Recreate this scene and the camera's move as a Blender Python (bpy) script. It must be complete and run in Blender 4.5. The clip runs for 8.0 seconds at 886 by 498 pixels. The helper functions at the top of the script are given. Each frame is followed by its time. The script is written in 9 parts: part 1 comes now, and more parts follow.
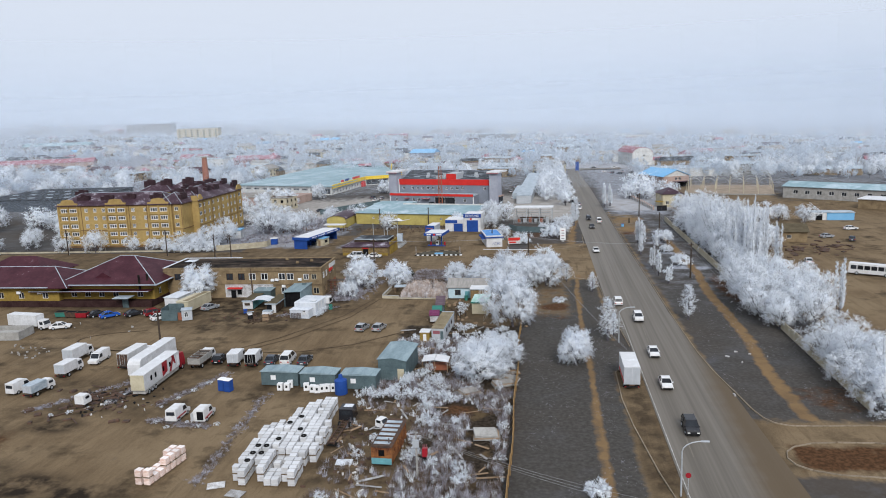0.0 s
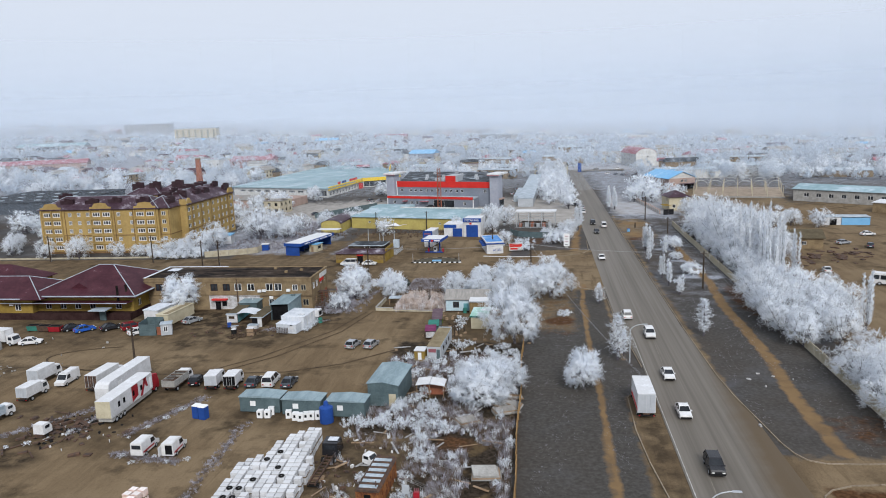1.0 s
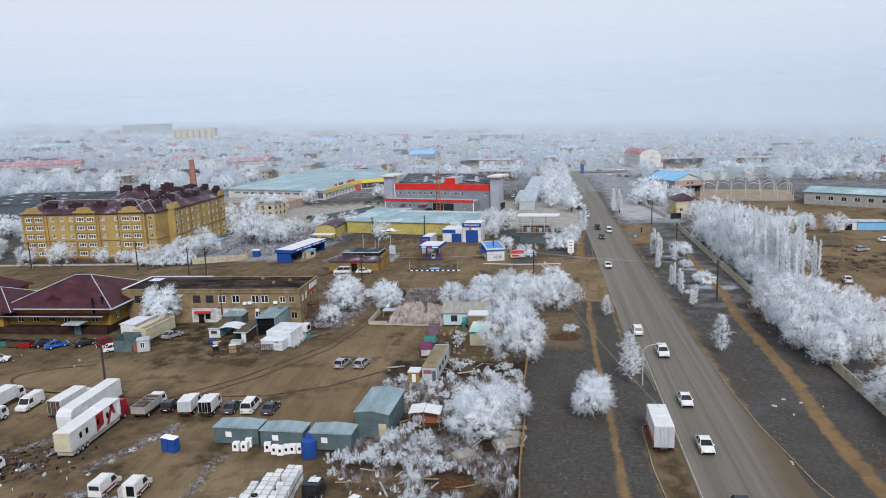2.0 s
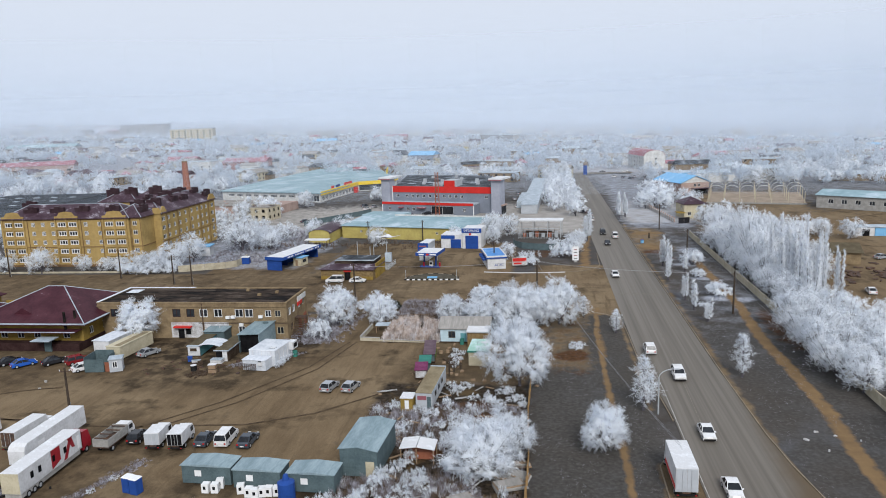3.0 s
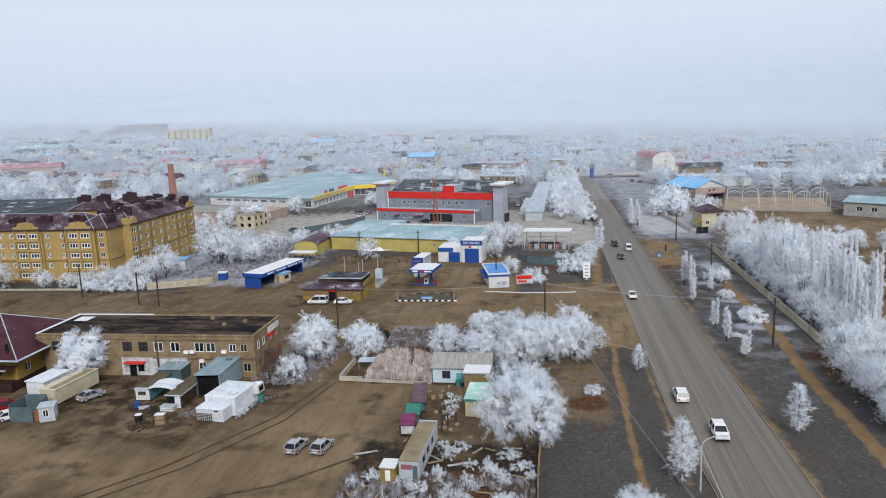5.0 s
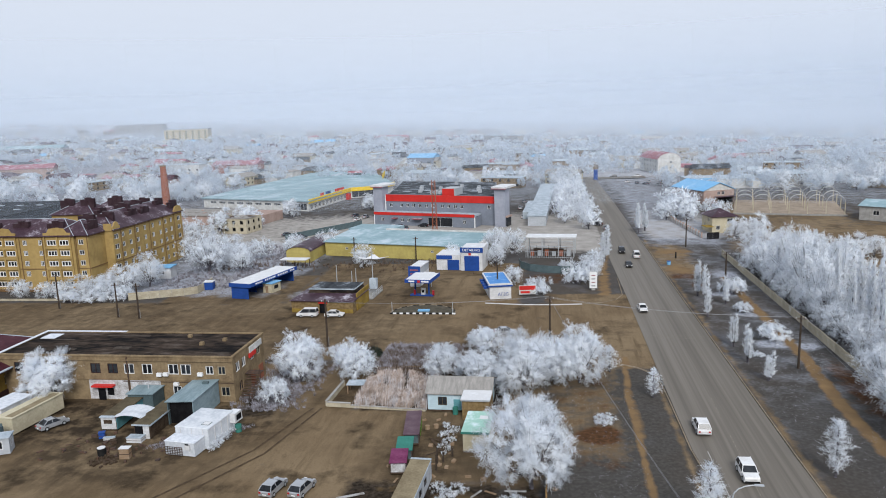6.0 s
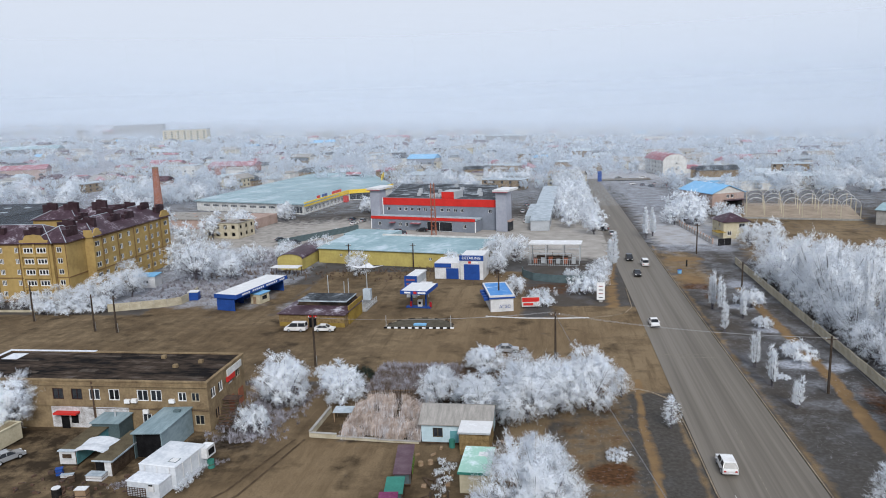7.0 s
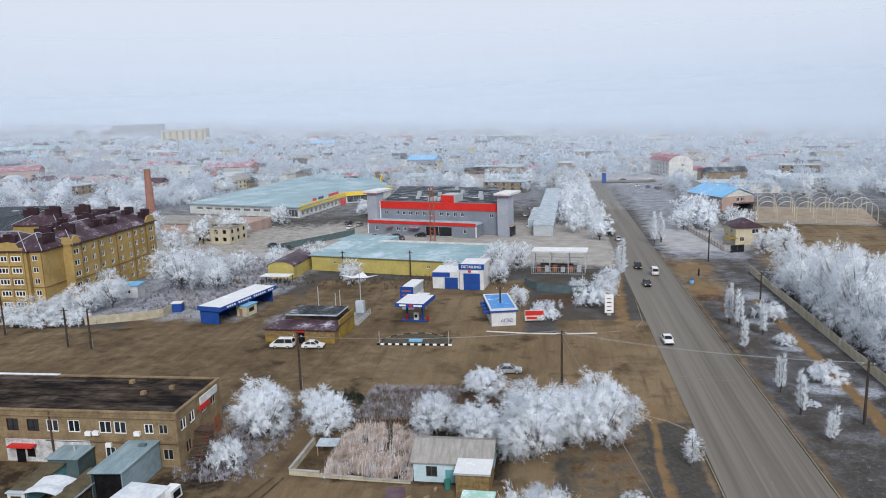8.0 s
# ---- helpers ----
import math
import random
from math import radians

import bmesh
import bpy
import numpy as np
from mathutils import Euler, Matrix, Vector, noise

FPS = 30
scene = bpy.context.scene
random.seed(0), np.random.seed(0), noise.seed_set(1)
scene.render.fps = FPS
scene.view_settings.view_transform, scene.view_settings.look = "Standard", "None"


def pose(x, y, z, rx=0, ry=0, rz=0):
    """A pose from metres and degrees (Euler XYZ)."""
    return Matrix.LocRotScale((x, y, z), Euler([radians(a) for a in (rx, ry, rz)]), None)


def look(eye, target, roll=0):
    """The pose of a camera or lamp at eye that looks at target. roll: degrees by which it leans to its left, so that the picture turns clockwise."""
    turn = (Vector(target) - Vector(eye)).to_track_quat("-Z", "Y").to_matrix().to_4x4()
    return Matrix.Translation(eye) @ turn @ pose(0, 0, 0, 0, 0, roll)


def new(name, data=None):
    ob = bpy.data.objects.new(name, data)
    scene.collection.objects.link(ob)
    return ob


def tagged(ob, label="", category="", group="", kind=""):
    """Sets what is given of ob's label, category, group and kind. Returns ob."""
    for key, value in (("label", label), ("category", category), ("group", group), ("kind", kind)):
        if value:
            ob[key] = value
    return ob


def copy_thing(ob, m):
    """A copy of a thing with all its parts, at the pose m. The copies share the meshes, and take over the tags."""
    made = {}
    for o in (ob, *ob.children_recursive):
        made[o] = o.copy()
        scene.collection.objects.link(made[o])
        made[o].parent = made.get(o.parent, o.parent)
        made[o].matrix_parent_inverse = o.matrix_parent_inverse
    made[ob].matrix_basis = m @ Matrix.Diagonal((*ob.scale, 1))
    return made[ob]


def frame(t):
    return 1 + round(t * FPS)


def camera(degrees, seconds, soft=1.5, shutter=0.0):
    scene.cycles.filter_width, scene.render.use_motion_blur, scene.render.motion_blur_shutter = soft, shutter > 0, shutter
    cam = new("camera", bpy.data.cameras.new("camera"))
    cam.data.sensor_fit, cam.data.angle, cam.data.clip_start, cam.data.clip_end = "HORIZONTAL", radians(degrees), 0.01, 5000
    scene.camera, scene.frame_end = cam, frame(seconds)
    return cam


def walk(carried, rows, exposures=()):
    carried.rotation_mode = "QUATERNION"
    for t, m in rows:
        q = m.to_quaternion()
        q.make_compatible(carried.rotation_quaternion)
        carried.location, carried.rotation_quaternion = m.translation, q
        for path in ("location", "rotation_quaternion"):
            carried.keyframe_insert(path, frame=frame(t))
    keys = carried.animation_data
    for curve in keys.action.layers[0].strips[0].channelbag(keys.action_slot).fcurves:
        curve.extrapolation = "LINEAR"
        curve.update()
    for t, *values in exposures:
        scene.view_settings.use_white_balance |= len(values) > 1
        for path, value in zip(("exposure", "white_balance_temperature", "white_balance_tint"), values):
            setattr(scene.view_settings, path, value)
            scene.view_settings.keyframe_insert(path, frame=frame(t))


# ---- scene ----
cam = camera(62.0, 8.0, soft=1.0)
# seconds, eye x y z, pitch, roll, yaw
ROWS = [
    (0, 0.0, 0.0, 48.0, -10.61, 2.007, 7.453),
    (0.5, -0.358, 5.914, 48.047, -10.612, 2.007, 7.477),
    (1, -0.717, 11.828, 48.094, -10.614, 2.007, 7.505),
    (1.5, -1.075, 17.743, 48.141, -10.616, 2.007, 7.535),
    (2.25, -1.613, 26.614, 48.212, -10.619, 2.007, 7.588),
    (3, -2.15, 35.485, 48.283, -10.621, 2.007, 7.648),
    (3.5, -2.509, 41.4, 48.33, -10.623, 2.007, 7.691),
    (4, -2.867, 47.314, 48.377, -10.625, 2.007, 7.738),
    (4.5, -3.226, 53.228, 48.424, -10.627, 2.007, 7.789),
    (5.25, -3.763, 62.099, 48.495, -10.63, 2.007, 7.87),
    (6, -4.301, 70.971, 48.566, -10.633, 2.007, 7.959),
    (6.5, -4.659, 76.885, 48.613, -10.635, 2.007, 8.023),
    (7, -5.018, 82.799, 48.66, -10.636, 2.007, 8.089),
    (7.5, -5.376, 88.714, 48.707, -10.638, 2.007, 8.159),
    (8, -5.735, 94.628, 48.754, -10.64, 2.007, 8.232),
]
walk(cam, [(t, pose(x, y, z, 90 + pitch, roll, yaw)) for t, x, y, z, pitch, roll, yaw in ROWS])

# ---- world and sun: a pale overcast winter noon ----
world = bpy.data.worlds.new("overcast")
scene.world = world
world.use_nodes = True
wn = world.node_tree.nodes
wl = world.node_tree.links
sky = wn.new("ShaderNodeTexSky")
sky.sky_type = 'NISHITA'
sky.sun_disc = False
sky.sun_elevation = radians(38)
sky.sun_rotation = radians(160)
sky.air_density, sky.dust_density = 1.0, 4.0
cloud = wn.new("ShaderNodeMix")
cloud.data_type = 'RGBA'
cloud.inputs[0].default_value = 0.985
cloud.inputs[7].default_value = (10.7, 11.75, 13.6, 1)
wl.new(sky.outputs[0], cloud.inputs[6])
wl.new(cloud.outputs[2], wn["Background"].inputs[0])
wn["Background"].inputs[1].default_value = 0.066
lamp = bpy.data.lights.new("sun", 'SUN')
lamp.energy, lamp.angle, lamp.color = 2.6, radians(20), (1.0, 0.99, 0.97)
sun = new("sun", lamp)
sun.matrix_world = look((120, -220, 300), (0, 150, 0))
scene.view_settings.exposure = 0.0

# ---- materials ----
def mat(name, a, b=None, scale=0.5, rough=0.85, metal=0.0, bump=0.0, fine=6.0, jitter=0.0, dust=None, dust_amount=0.5, stretch=(1, 1, 1), ramp_range=(0.62, 0.98)):
    """A two-scale surface from colour a to colour b; dust: a frost or dirt colour that lies on what faces up."""
    m = bpy.data.materials.new(name)
    m.use_nodes = True
    n, l = m.node_tree.nodes, m.node_tree.links
    p = n["Principled BSDF"]
    p.inputs["Roughness"].default_value = rough
    p.inputs["Metallic"].default_value = metal
    p.inputs["Specular IOR Level"].default_value = 0.05 if rough > 0.6 else 0.1 if rough > 0.35 else 0.3
    b = b or tuple(c * 0.82 for c in a)
    tc = n.new("ShaderNodeTexCoord")
    mp = n.new("ShaderNodeMapping")
    mp.inputs["Scale"].default_value = stretch
    l.new(tc.outputs["Object"], mp.inputs[0])
    big = n.new("ShaderNodeTexNoise")
    big.inputs["Scale"].default_value, big.inputs["Detail"].default_value = scale, 5
    small = n.new("ShaderNodeTexNoise")
    small.inputs["Scale"].default_value, small.inputs["Detail"].default_value = scale * fine, 3
    for t in (big, small):
        l.new(mp.outputs[0], t.inputs["Vector"])
    add = n.new("ShaderNodeMath")
    add.operation = 'MULTIPLY_ADD'
    l.new(small.outputs[0], add.inputs[0])
    add.inputs[1].default_value = 0.6
    l.new(big.outputs[0], add.inputs[2])
    ramp = n.new("ShaderNodeMapRange")
    ramp.inputs[1].default_value, ramp.inputs[2].default_value = ramp_range
    l.new(add.outputs[0], ramp.inputs[0])
    mix = n.new("ShaderNodeMix")
    mix.data_type = 'RGBA'
    l.new(ramp.outputs[0], mix.inputs[0])
    mix.inputs[6].default_value, mix.inputs[7].default_value = (*a, 1), (*b, 1)
    out = mix.outputs[2]
    if dust:
        geo = n.new("ShaderNodeNewGeometry")
        sep = n.new("ShaderNodeSeparateXYZ")
        l.new(geo.outputs["Normal"], sep.inputs[0])
        up = n.new("ShaderNodeMapRange")
        up.inputs[1].default_value, up.inputs[2].default_value = 0.3, 0.9
        l.new(sep.outputs[2], up.inputs[0])
        amount = n.new("ShaderNodeMapRange")
        amount.inputs[1].default_value, amount.inputs[2].default_value = 1.15 - dust_amount, 1.35 - dust_amount * 0.6
        l.new(add.outputs[0], amount.inputs[0])
        mul = n.new("ShaderNodeMath")
        mul.operation = 'MULTIPLY'
        l.new(up.outputs[0], mul.inputs[0])
        l.new(amount.outputs[0], mul.inputs[1])
        over = n.new("ShaderNodeMix")
        over.data_type = 'RGBA'
        l.new(mul.outputs[0], over.inputs[0])
        l.new(out, over.inputs[6])
        over.inputs[7].default_value = (*dust, 1)
        out = over.outputs[2]
    if jitter:
        info = n.new("ShaderNodeObjectInfo")
        rng = n.new("ShaderNodeMapRange")
        rng.inputs[3].default_value, rng.inputs[4].default_value = 1 - jitter, 1 + jitter
        l.new(info.outputs["Random"], rng.inputs[0])
        hsv = n.new("ShaderNodeHueSaturation")
        l.new(rng.outputs[0], hsv.inputs["Value"])
        l.new(out, hsv.inputs["Color"])
        out = hsv.outputs[0]
    l.new(out, p.inputs["Base Color"])
    if bump:
        bp = n.new("ShaderNodeBump")
        bp.inputs["Strength"].default_value, bp.inputs["Distance"].default_value = bump, 0.1
        l.new(add.outputs[0], bp.inputs["Height"])
        l.new(bp.outputs[0], p.inputs["Normal"])
    return m


def rime(name, a, b, scale, glow=0.36, jitter=0.06):
    """Hoarfrost: a white that lets some light through its crystals."""
    m = mat(name, a, b, scale, 0.75, jitter=jitter)
    n, l = m.node_tree.nodes, m.node_tree.links
    p = n["Principled BSDF"]
    t, mx = n.new("ShaderNodeBsdfTranslucent"), n.new("ShaderNodeMixShader")
    l.new(p.inputs["Base Color"].links[0].from_socket, t.inputs[0])
    mx.inputs[0].default_value = glow
    l.new(p.outputs[0], mx.inputs[1])
    l.new(t.outputs[0], mx.inputs[2])
    l.new(mx.outputs[0], n["Material Output"].inputs[0])
    return m


FROST = (0.78, 0.82, 0.9)
M = {
    "asphalt": mat("asphalt", (0.114, 0.1, 0.083), (0.172, 0.153, 0.13), 0.3, 0.55, bump=0.05, stretch=(2.2, 0.02, 1), fine=3.5),
    "kerb": mat("kerb_stone", (0.3, 0.25, 0.19), (0.16, 0.12, 0.08), 0.4, jitter=0.2),
    "frost": rime("hoarfrost", (0.95, 0.975, 1.0), (0.88, 0.925, 0.99), 0.5, 0.42),
    "frost_thin": mat("thin_hoarfrost", (0.44, 0.44, 0.5), (0.15, 0.13, 0.13), 0.9, 0.8, jitter=0.1),
    # frost for far crowns, greyed and blued: distance haze put into the colour
    "frost_far_hazed": rime("far_hoarfrost", (0.86, 0.915, 0.97), (0.68, 0.75, 0.84), 0.05, 0.55, 0),
    "bark": mat("frosted_bark", (0.045, 0.04, 0.043), (0.15, 0.14, 0.16), 2.0),
    "twig_brown": mat("dry_stems", (0.07, 0.048, 0.032), (0.19, 0.14, 0.11), 1.5),
    "reed": mat("dry_reed", (0.62, 0.53, 0.48), (0.36, 0.28, 0.23), 1.0),
    "apt_wall": mat("ochre_render", (0.4, 0.28, 0.11), (0.29, 0.2, 0.08), 0.15),
    "apt_trim": mat("dark_ochre_trim", (0.2, 0.12, 0.06), (0.15, 0.09, 0.045), 0.5),
    "maroon_roof": mat("dark_maroon_metal", (0.04, 0.021, 0.03), (0.08, 0.05, 0.064), 0.25, 0.45, dust=(0.5, 0.48, 0.54), dust_amount=0.3),
    "red_roof": mat("maroon_metal_roof", (0.04, 0.01, 0.016), (0.068, 0.022, 0.03), 0.3, 0.5, dust=(0.42, 0.37, 0.42), dust_amount=0.14),
    "yellow_wall": mat("yellow_render", (0.29, 0.2, 0.05), (0.19, 0.125, 0.036), 0.25),
    "tan_brick": mat("tan_brick", (0.27, 0.2, 0.118), (0.145, 0.104, 0.064), 0.45, bump=0.2, ramp_range=(0.6, 1.02)),
    "white_wall": mat("white_render", (0.62, 0.62, 0.6), (0.42, 0.41, 0.39), 0.5),
    "bitumen": mat("bitumen_roof", (0.01, 0.009, 0.009), (0.062, 0.045, 0.034), 0.28, 0.9, fine=5, dust=(0.12, 0.105, 0.1), dust_amount=0.25, stretch=(0.4, 1.2, 1), ramp_range=(0.66, 0.95)),
    # near-black: shade inside openings given as a colour, also used for black parts
    "dark": mat("opening_shade_black", (0.006, 0.006, 0.007), (0.014, 0.014, 0.015), 1.0),
    "glass": mat("window_glass", (0.012, 0.014, 0.018), (0.03, 0.034, 0.04), 0.5, 0.2, jitter=0.5),
    "frame_white": mat("white_plastic", (0.78, 0.78, 0.78), (0.7, 0.7, 0.7), 1.0, 0.5),
    "grey_panel": mat("grey_metal_panel", (0.21, 0.23, 0.275), (0.17, 0.19, 0.225), 0.2, 0.5),
    "grey_light": mat("light_grey_panel", (0.43, 0.45, 0.48), (0.34, 0.36, 0.38), 0.2, 0.5),
    "red_panel": mat("red_metal_panel", (0.56, 0.035, 0.03), (0.47, 0.03, 0.025), 0.2, 0.45),
    "teal_roof": mat("blue_green_sheet_roof", (0.19, 0.29, 0.32), (0.29, 0.4, 0.44), 0.08, 0.5, dust=(0.5, 0.57, 0.63), dust_amount=0.3),
    "yellow_sign": mat("yellow_fascia", (0.78, 0.55, 0.02), (0.7, 0.48, 0.02), 0.4, 0.5),
    "lemon": mat("lemon_metal_wall", (0.47, 0.39, 0.13), (0.36, 0.29, 0.1), 0.2, 0.6),
    "blue": mat("blue_panel", (0.022, 0.07, 0.28), (0.018, 0.055, 0.22), 0.4, 0.5),
    "sky_blue": mat("light_blue_sheet", (0.16, 0.38, 0.62), (0.2, 0.43, 0.66), 0.3, 0.5, dust=FROST, dust_amount=0.2),
    "cabin": mat("blue_grey_sheet", (0.07, 0.1, 0.108), (0.105, 0.145, 0.155), 0.6, 0.5),
    "shed_roof": mat("blue_grey_roof_sheet", (0.17, 0.235, 0.26), (0.27, 0.345, 0.375), 0.35, 0.5, stretch=(2.0, 0.5, 1)),
    "cabin_roof": mat("frosted_sheet", (0.27, 0.32, 0.36), (0.46, 0.51, 0.56), 0.4, 0.55),
    "white_metal": mat("white_painted_metal", (0.64, 0.64, 0.65), (0.48, 0.48, 0.48), 0.5, 0.45, dust=(0.82, 0.83, 0.86), dust_amount=0.4),
    "cream": mat("cream_metal", (0.52, 0.47, 0.34), (0.4, 0.35, 0.25), 0.5, 0.5),
    "concrete": mat("concrete", (0.25, 0.24, 0.225), (0.36, 0.35, 0.33), 0.7, bump=0.2, jitter=0.12),
    "block": mat("grey_white_blocks", (0.58, 0.58, 0.59), (0.43, 0.43, 0.44), 1.5, jitter=0.14, dust=(0.68, 0.69, 0.71), dust_amount=0.5),
    "pink_block": mat("wrapped_pink_bricks", (0.6, 0.4, 0.32), (0.72, 0.58, 0.52), 1.0, jitter=0.12, dust=(0.8, 0.75, 0.73), dust_amount=0.75),
    "film": mat("white_plastic_film", (0.68, 0.7, 0.74), (0.5, 0.53, 0.58), 1.5, 0.4),
    "rubber": mat("black_rubber", (0.012, 0.012, 0.013), (0.024, 0.023, 0.022), 2.0, 0.8),
    "steel": mat("rusty_steel", (0.055, 0.045, 0.042), (0.12, 0.07, 0.048), 1.5, 0.7),
    "galv": mat("galvanised_steel", (0.5, 0.52, 0.54), (0.4, 0.42, 0.44), 1.0, 0.45, metal=0.3),
    "wood": mat("weathered_timber", (0.23, 0.15, 0.09), (0.3, 0.22, 0.15), 1.0),
    "pole_wood": mat("tarred_pole", (0.04, 0.03, 0.023), (0.075, 0.058, 0.046), 1.0),
    "fence_ochre": mat("rusty_fence_sheet", (0.34, 0.22, 0.1), (0.22, 0.13, 0.06), 0.6, jitter=0.15),
    "fence_pale": mat("pale_concrete_fence", (0.48, 0.43, 0.33), (0.34, 0.3, 0.22), 0.5, jitter=0.1),
    "brick_red": mat("red_brick", (0.3, 0.115, 0.07), (0.24, 0.09, 0.055), 0.5, bump=0.2),
    "pink_roof": mat("pink_red_roof", (0.3, 0.11, 0.13), (0.24, 0.085, 0.1), 0.3, 0.5, dust=FROST, dust_amount=0.35),
    "slate": mat("asbestos_slate", (0.22, 0.21, 0.195), (0.33, 0.31, 0.29), 0.8, bump=0.2, stretch=(3, 0.4, 1)),
    "green_sheet": mat("pale_green_sheet", (0.3, 0.5, 0.42), (0.36, 0.55, 0.48), 0.5, 0.5, dust=FROST, dust_amount=0.35),
    "maroon": mat("magenta_cloth", (0.13, 0.03, 0.075), (0.19, 0.055, 0.12), 0.6),
    "green_dark": mat("green_sheet", (0.04, 0.16, 0.13), (0.05, 0.2, 0.16), 0.6),
    "orange": mat("orange_paint", (0.3, 0.125, 0.045), (0.085, 0.032, 0.022), 0.9),
    "turquoise": mat("turquoise_paint", (0.15, 0.38, 0.42), (0.11, 0.27, 0.3), 0.8),
    "stone_pattern": mat("brown_cladding", (0.27, 0.19, 0.095), (0.14, 0.095, 0.045), 1.6, fine=3),
    "paint_white": mat("car_white", (0.7, 0.7, 0.71), (0.58, 0.57, 0.56), 0.8, 0.25),
    "paint_silver": mat("car_silver", (0.42, 0.43, 0.45), (0.36, 0.37, 0.39), 0.8, 0.25, metal=0.4),
    "paint_black": mat("car_black", (0.015, 0.015, 0.018), (0.025, 0.025, 0.028), 0.8, 0.2),
    "paint_blue": mat("car_blue", (0.02, 0.1, 0.42), (0.018, 0.08, 0.35), 0.8, 0.25),
    "paint_green": mat("car_lime_green", (0.12, 0.32, 0.03), (0.1, 0.27, 0.025), 0.8, 0.25),
    "paint_red": mat("car_dark_red", (0.2, 0.014, 0.018), (0.16, 0.012, 0.015), 0.8, 0.25),
    "paint_dark": mat("car_graphite", (0.045, 0.055, 0.07), (0.06, 0.07, 0.085), 0.8, 0.25),
    "truck_red": mat("truck_red", (0.34, 0.018, 0.03), (0.24, 0.015, 0.022), 0.8, 0.3),
    "lamp_glass": mat("lamp_glass", (0.75, 0.75, 0.72), (0.6, 0.6, 0.58), 2, 0.15),
    "lamp_red": mat("tail_lamp", (0.4, 0.02, 0.02), (0.3, 0.015, 0.015), 2, 0.2),
    "line_white": mat("road_paint", (0.5, 0.49, 0.47), (0.25, 0.24, 0.22), 1.2),
    "tarp": mat("white_container_sheet", (0.6, 0.62, 0.65), (0.46, 0.49, 0.53), 0.5, 0.6, bump=0.15, fine=4),
    "brown_base": mat("dark_brown_base", (0.028, 0.014, 0.014), (0.05, 0.028, 0.026), 0.5),
    "chimney_maroon": mat("chimney_cladding", (0.03, 0.016, 0.02), (0.055, 0.034, 0.04), 0.6, 0.5, dust=(0.35, 0.33, 0.36), dust_amount=0.2),
    "roof_dark": mat("frosted_black_roof", (0.022, 0.025, 0.03), (0.09, 0.1, 0.11), 0.2, 0.7, dust=(0.42, 0.46, 0.52), dust_amount=0.32),
    "line_worn": mat("worn_road_paint", (0.24, 0.22, 0.18), (0.15, 0.135, 0.115), 1.2),
    "pallet_wood": mat("pallet_timber", (0.12, 0.085, 0.05), (0.18, 0.13, 0.085), 2.0),
    "pale_earth": mat("pale_trodden_earth", (0.34, 0.28, 0.22), (0.24, 0.19, 0.145), 0.2),
    "kiosk_blue": mat("bright_blue_sheet", (0.05, 0.2, 0.5), (0.1, 0.27, 0.55), 0.5, 0.5, dust=FROST, dust_amount=0.25),
    "black_roof": mat("black_hall_roof", (0.012, 0.015, 0.02), (0.03, 0.035, 0.043), 0.15, 0.7),
    "whitewash": mat("stained_whitewash", (0.6, 0.6, 0.62), (0.24, 0.22, 0.2), 0.9, ramp_range=(0.62, 1.05)),
    "felt_patch": mat("worn_felt", (0.085, 0.07, 0.058), (0.05, 0.04, 0.033), 0.8),
    "island_soil": mat("dark_island_soil", (0.06, 0.052, 0.038), (0.1, 0.09, 0.07), 0.8, bump=0.3),
    "tower_panel": mat("pale_tower_panel", (0.33, 0.345, 0.4), (0.27, 0.285, 0.335), 0.2, 0.5),
    "olive_felt": mat("olive_roofing_felt", (0.12, 0.1, 0.065), (0.075, 0.06, 0.04), 0.7),
    "dark_timber": mat("dark_shed_timber", (0.045, 0.03, 0.02), (0.09, 0.065, 0.047), 1.0),
    "stall_purple": mat("purple_brown_sheet", (0.085, 0.05, 0.065), (0.125, 0.085, 0.1), 0.7, 0.5),
    "wire": mat("wire", (0.36, 0.36, 0.37), (0.27, 0.27, 0.28), 1.0, 0.6),
    "tan_roof": mat("tan_roofing", (0.26, 0.215, 0.14), (0.17, 0.135, 0.085), 0.5),
    "pale_blue_wash": mat("pale_blue_wash", (0.5, 0.62, 0.68), (0.38, 0.5, 0.55), 0.6, ramp_range=(0.6, 1.0)),
    "frost_thin_pale": mat("frosted_stems", (0.7, 0.68, 0.7), (0.5, 0.46, 0.46), 0.9, 0.8),
    "pink": mat("pink_salmon_wall", (0.4, 0.3, 0.26), (0.3, 0.22, 0.19), 0.3),
    "litter": mat("white_rubbish", (0.55, 0.55, 0.56), (0.3, 0.28, 0.26), 1.0, jitter=0.3),
}


# ---- the lie of the land: flat near by, rising gently to the west beyond the town centre ----
def terrain(x, y):
    d = np.hypot(x, y - 45.0)
    s = np.clip((d - 430.0) / 560.0, 0, 1)
    return 0.034 * (-0.991 * x - 0.136 * y) * s * s * (3 - 2 * s)


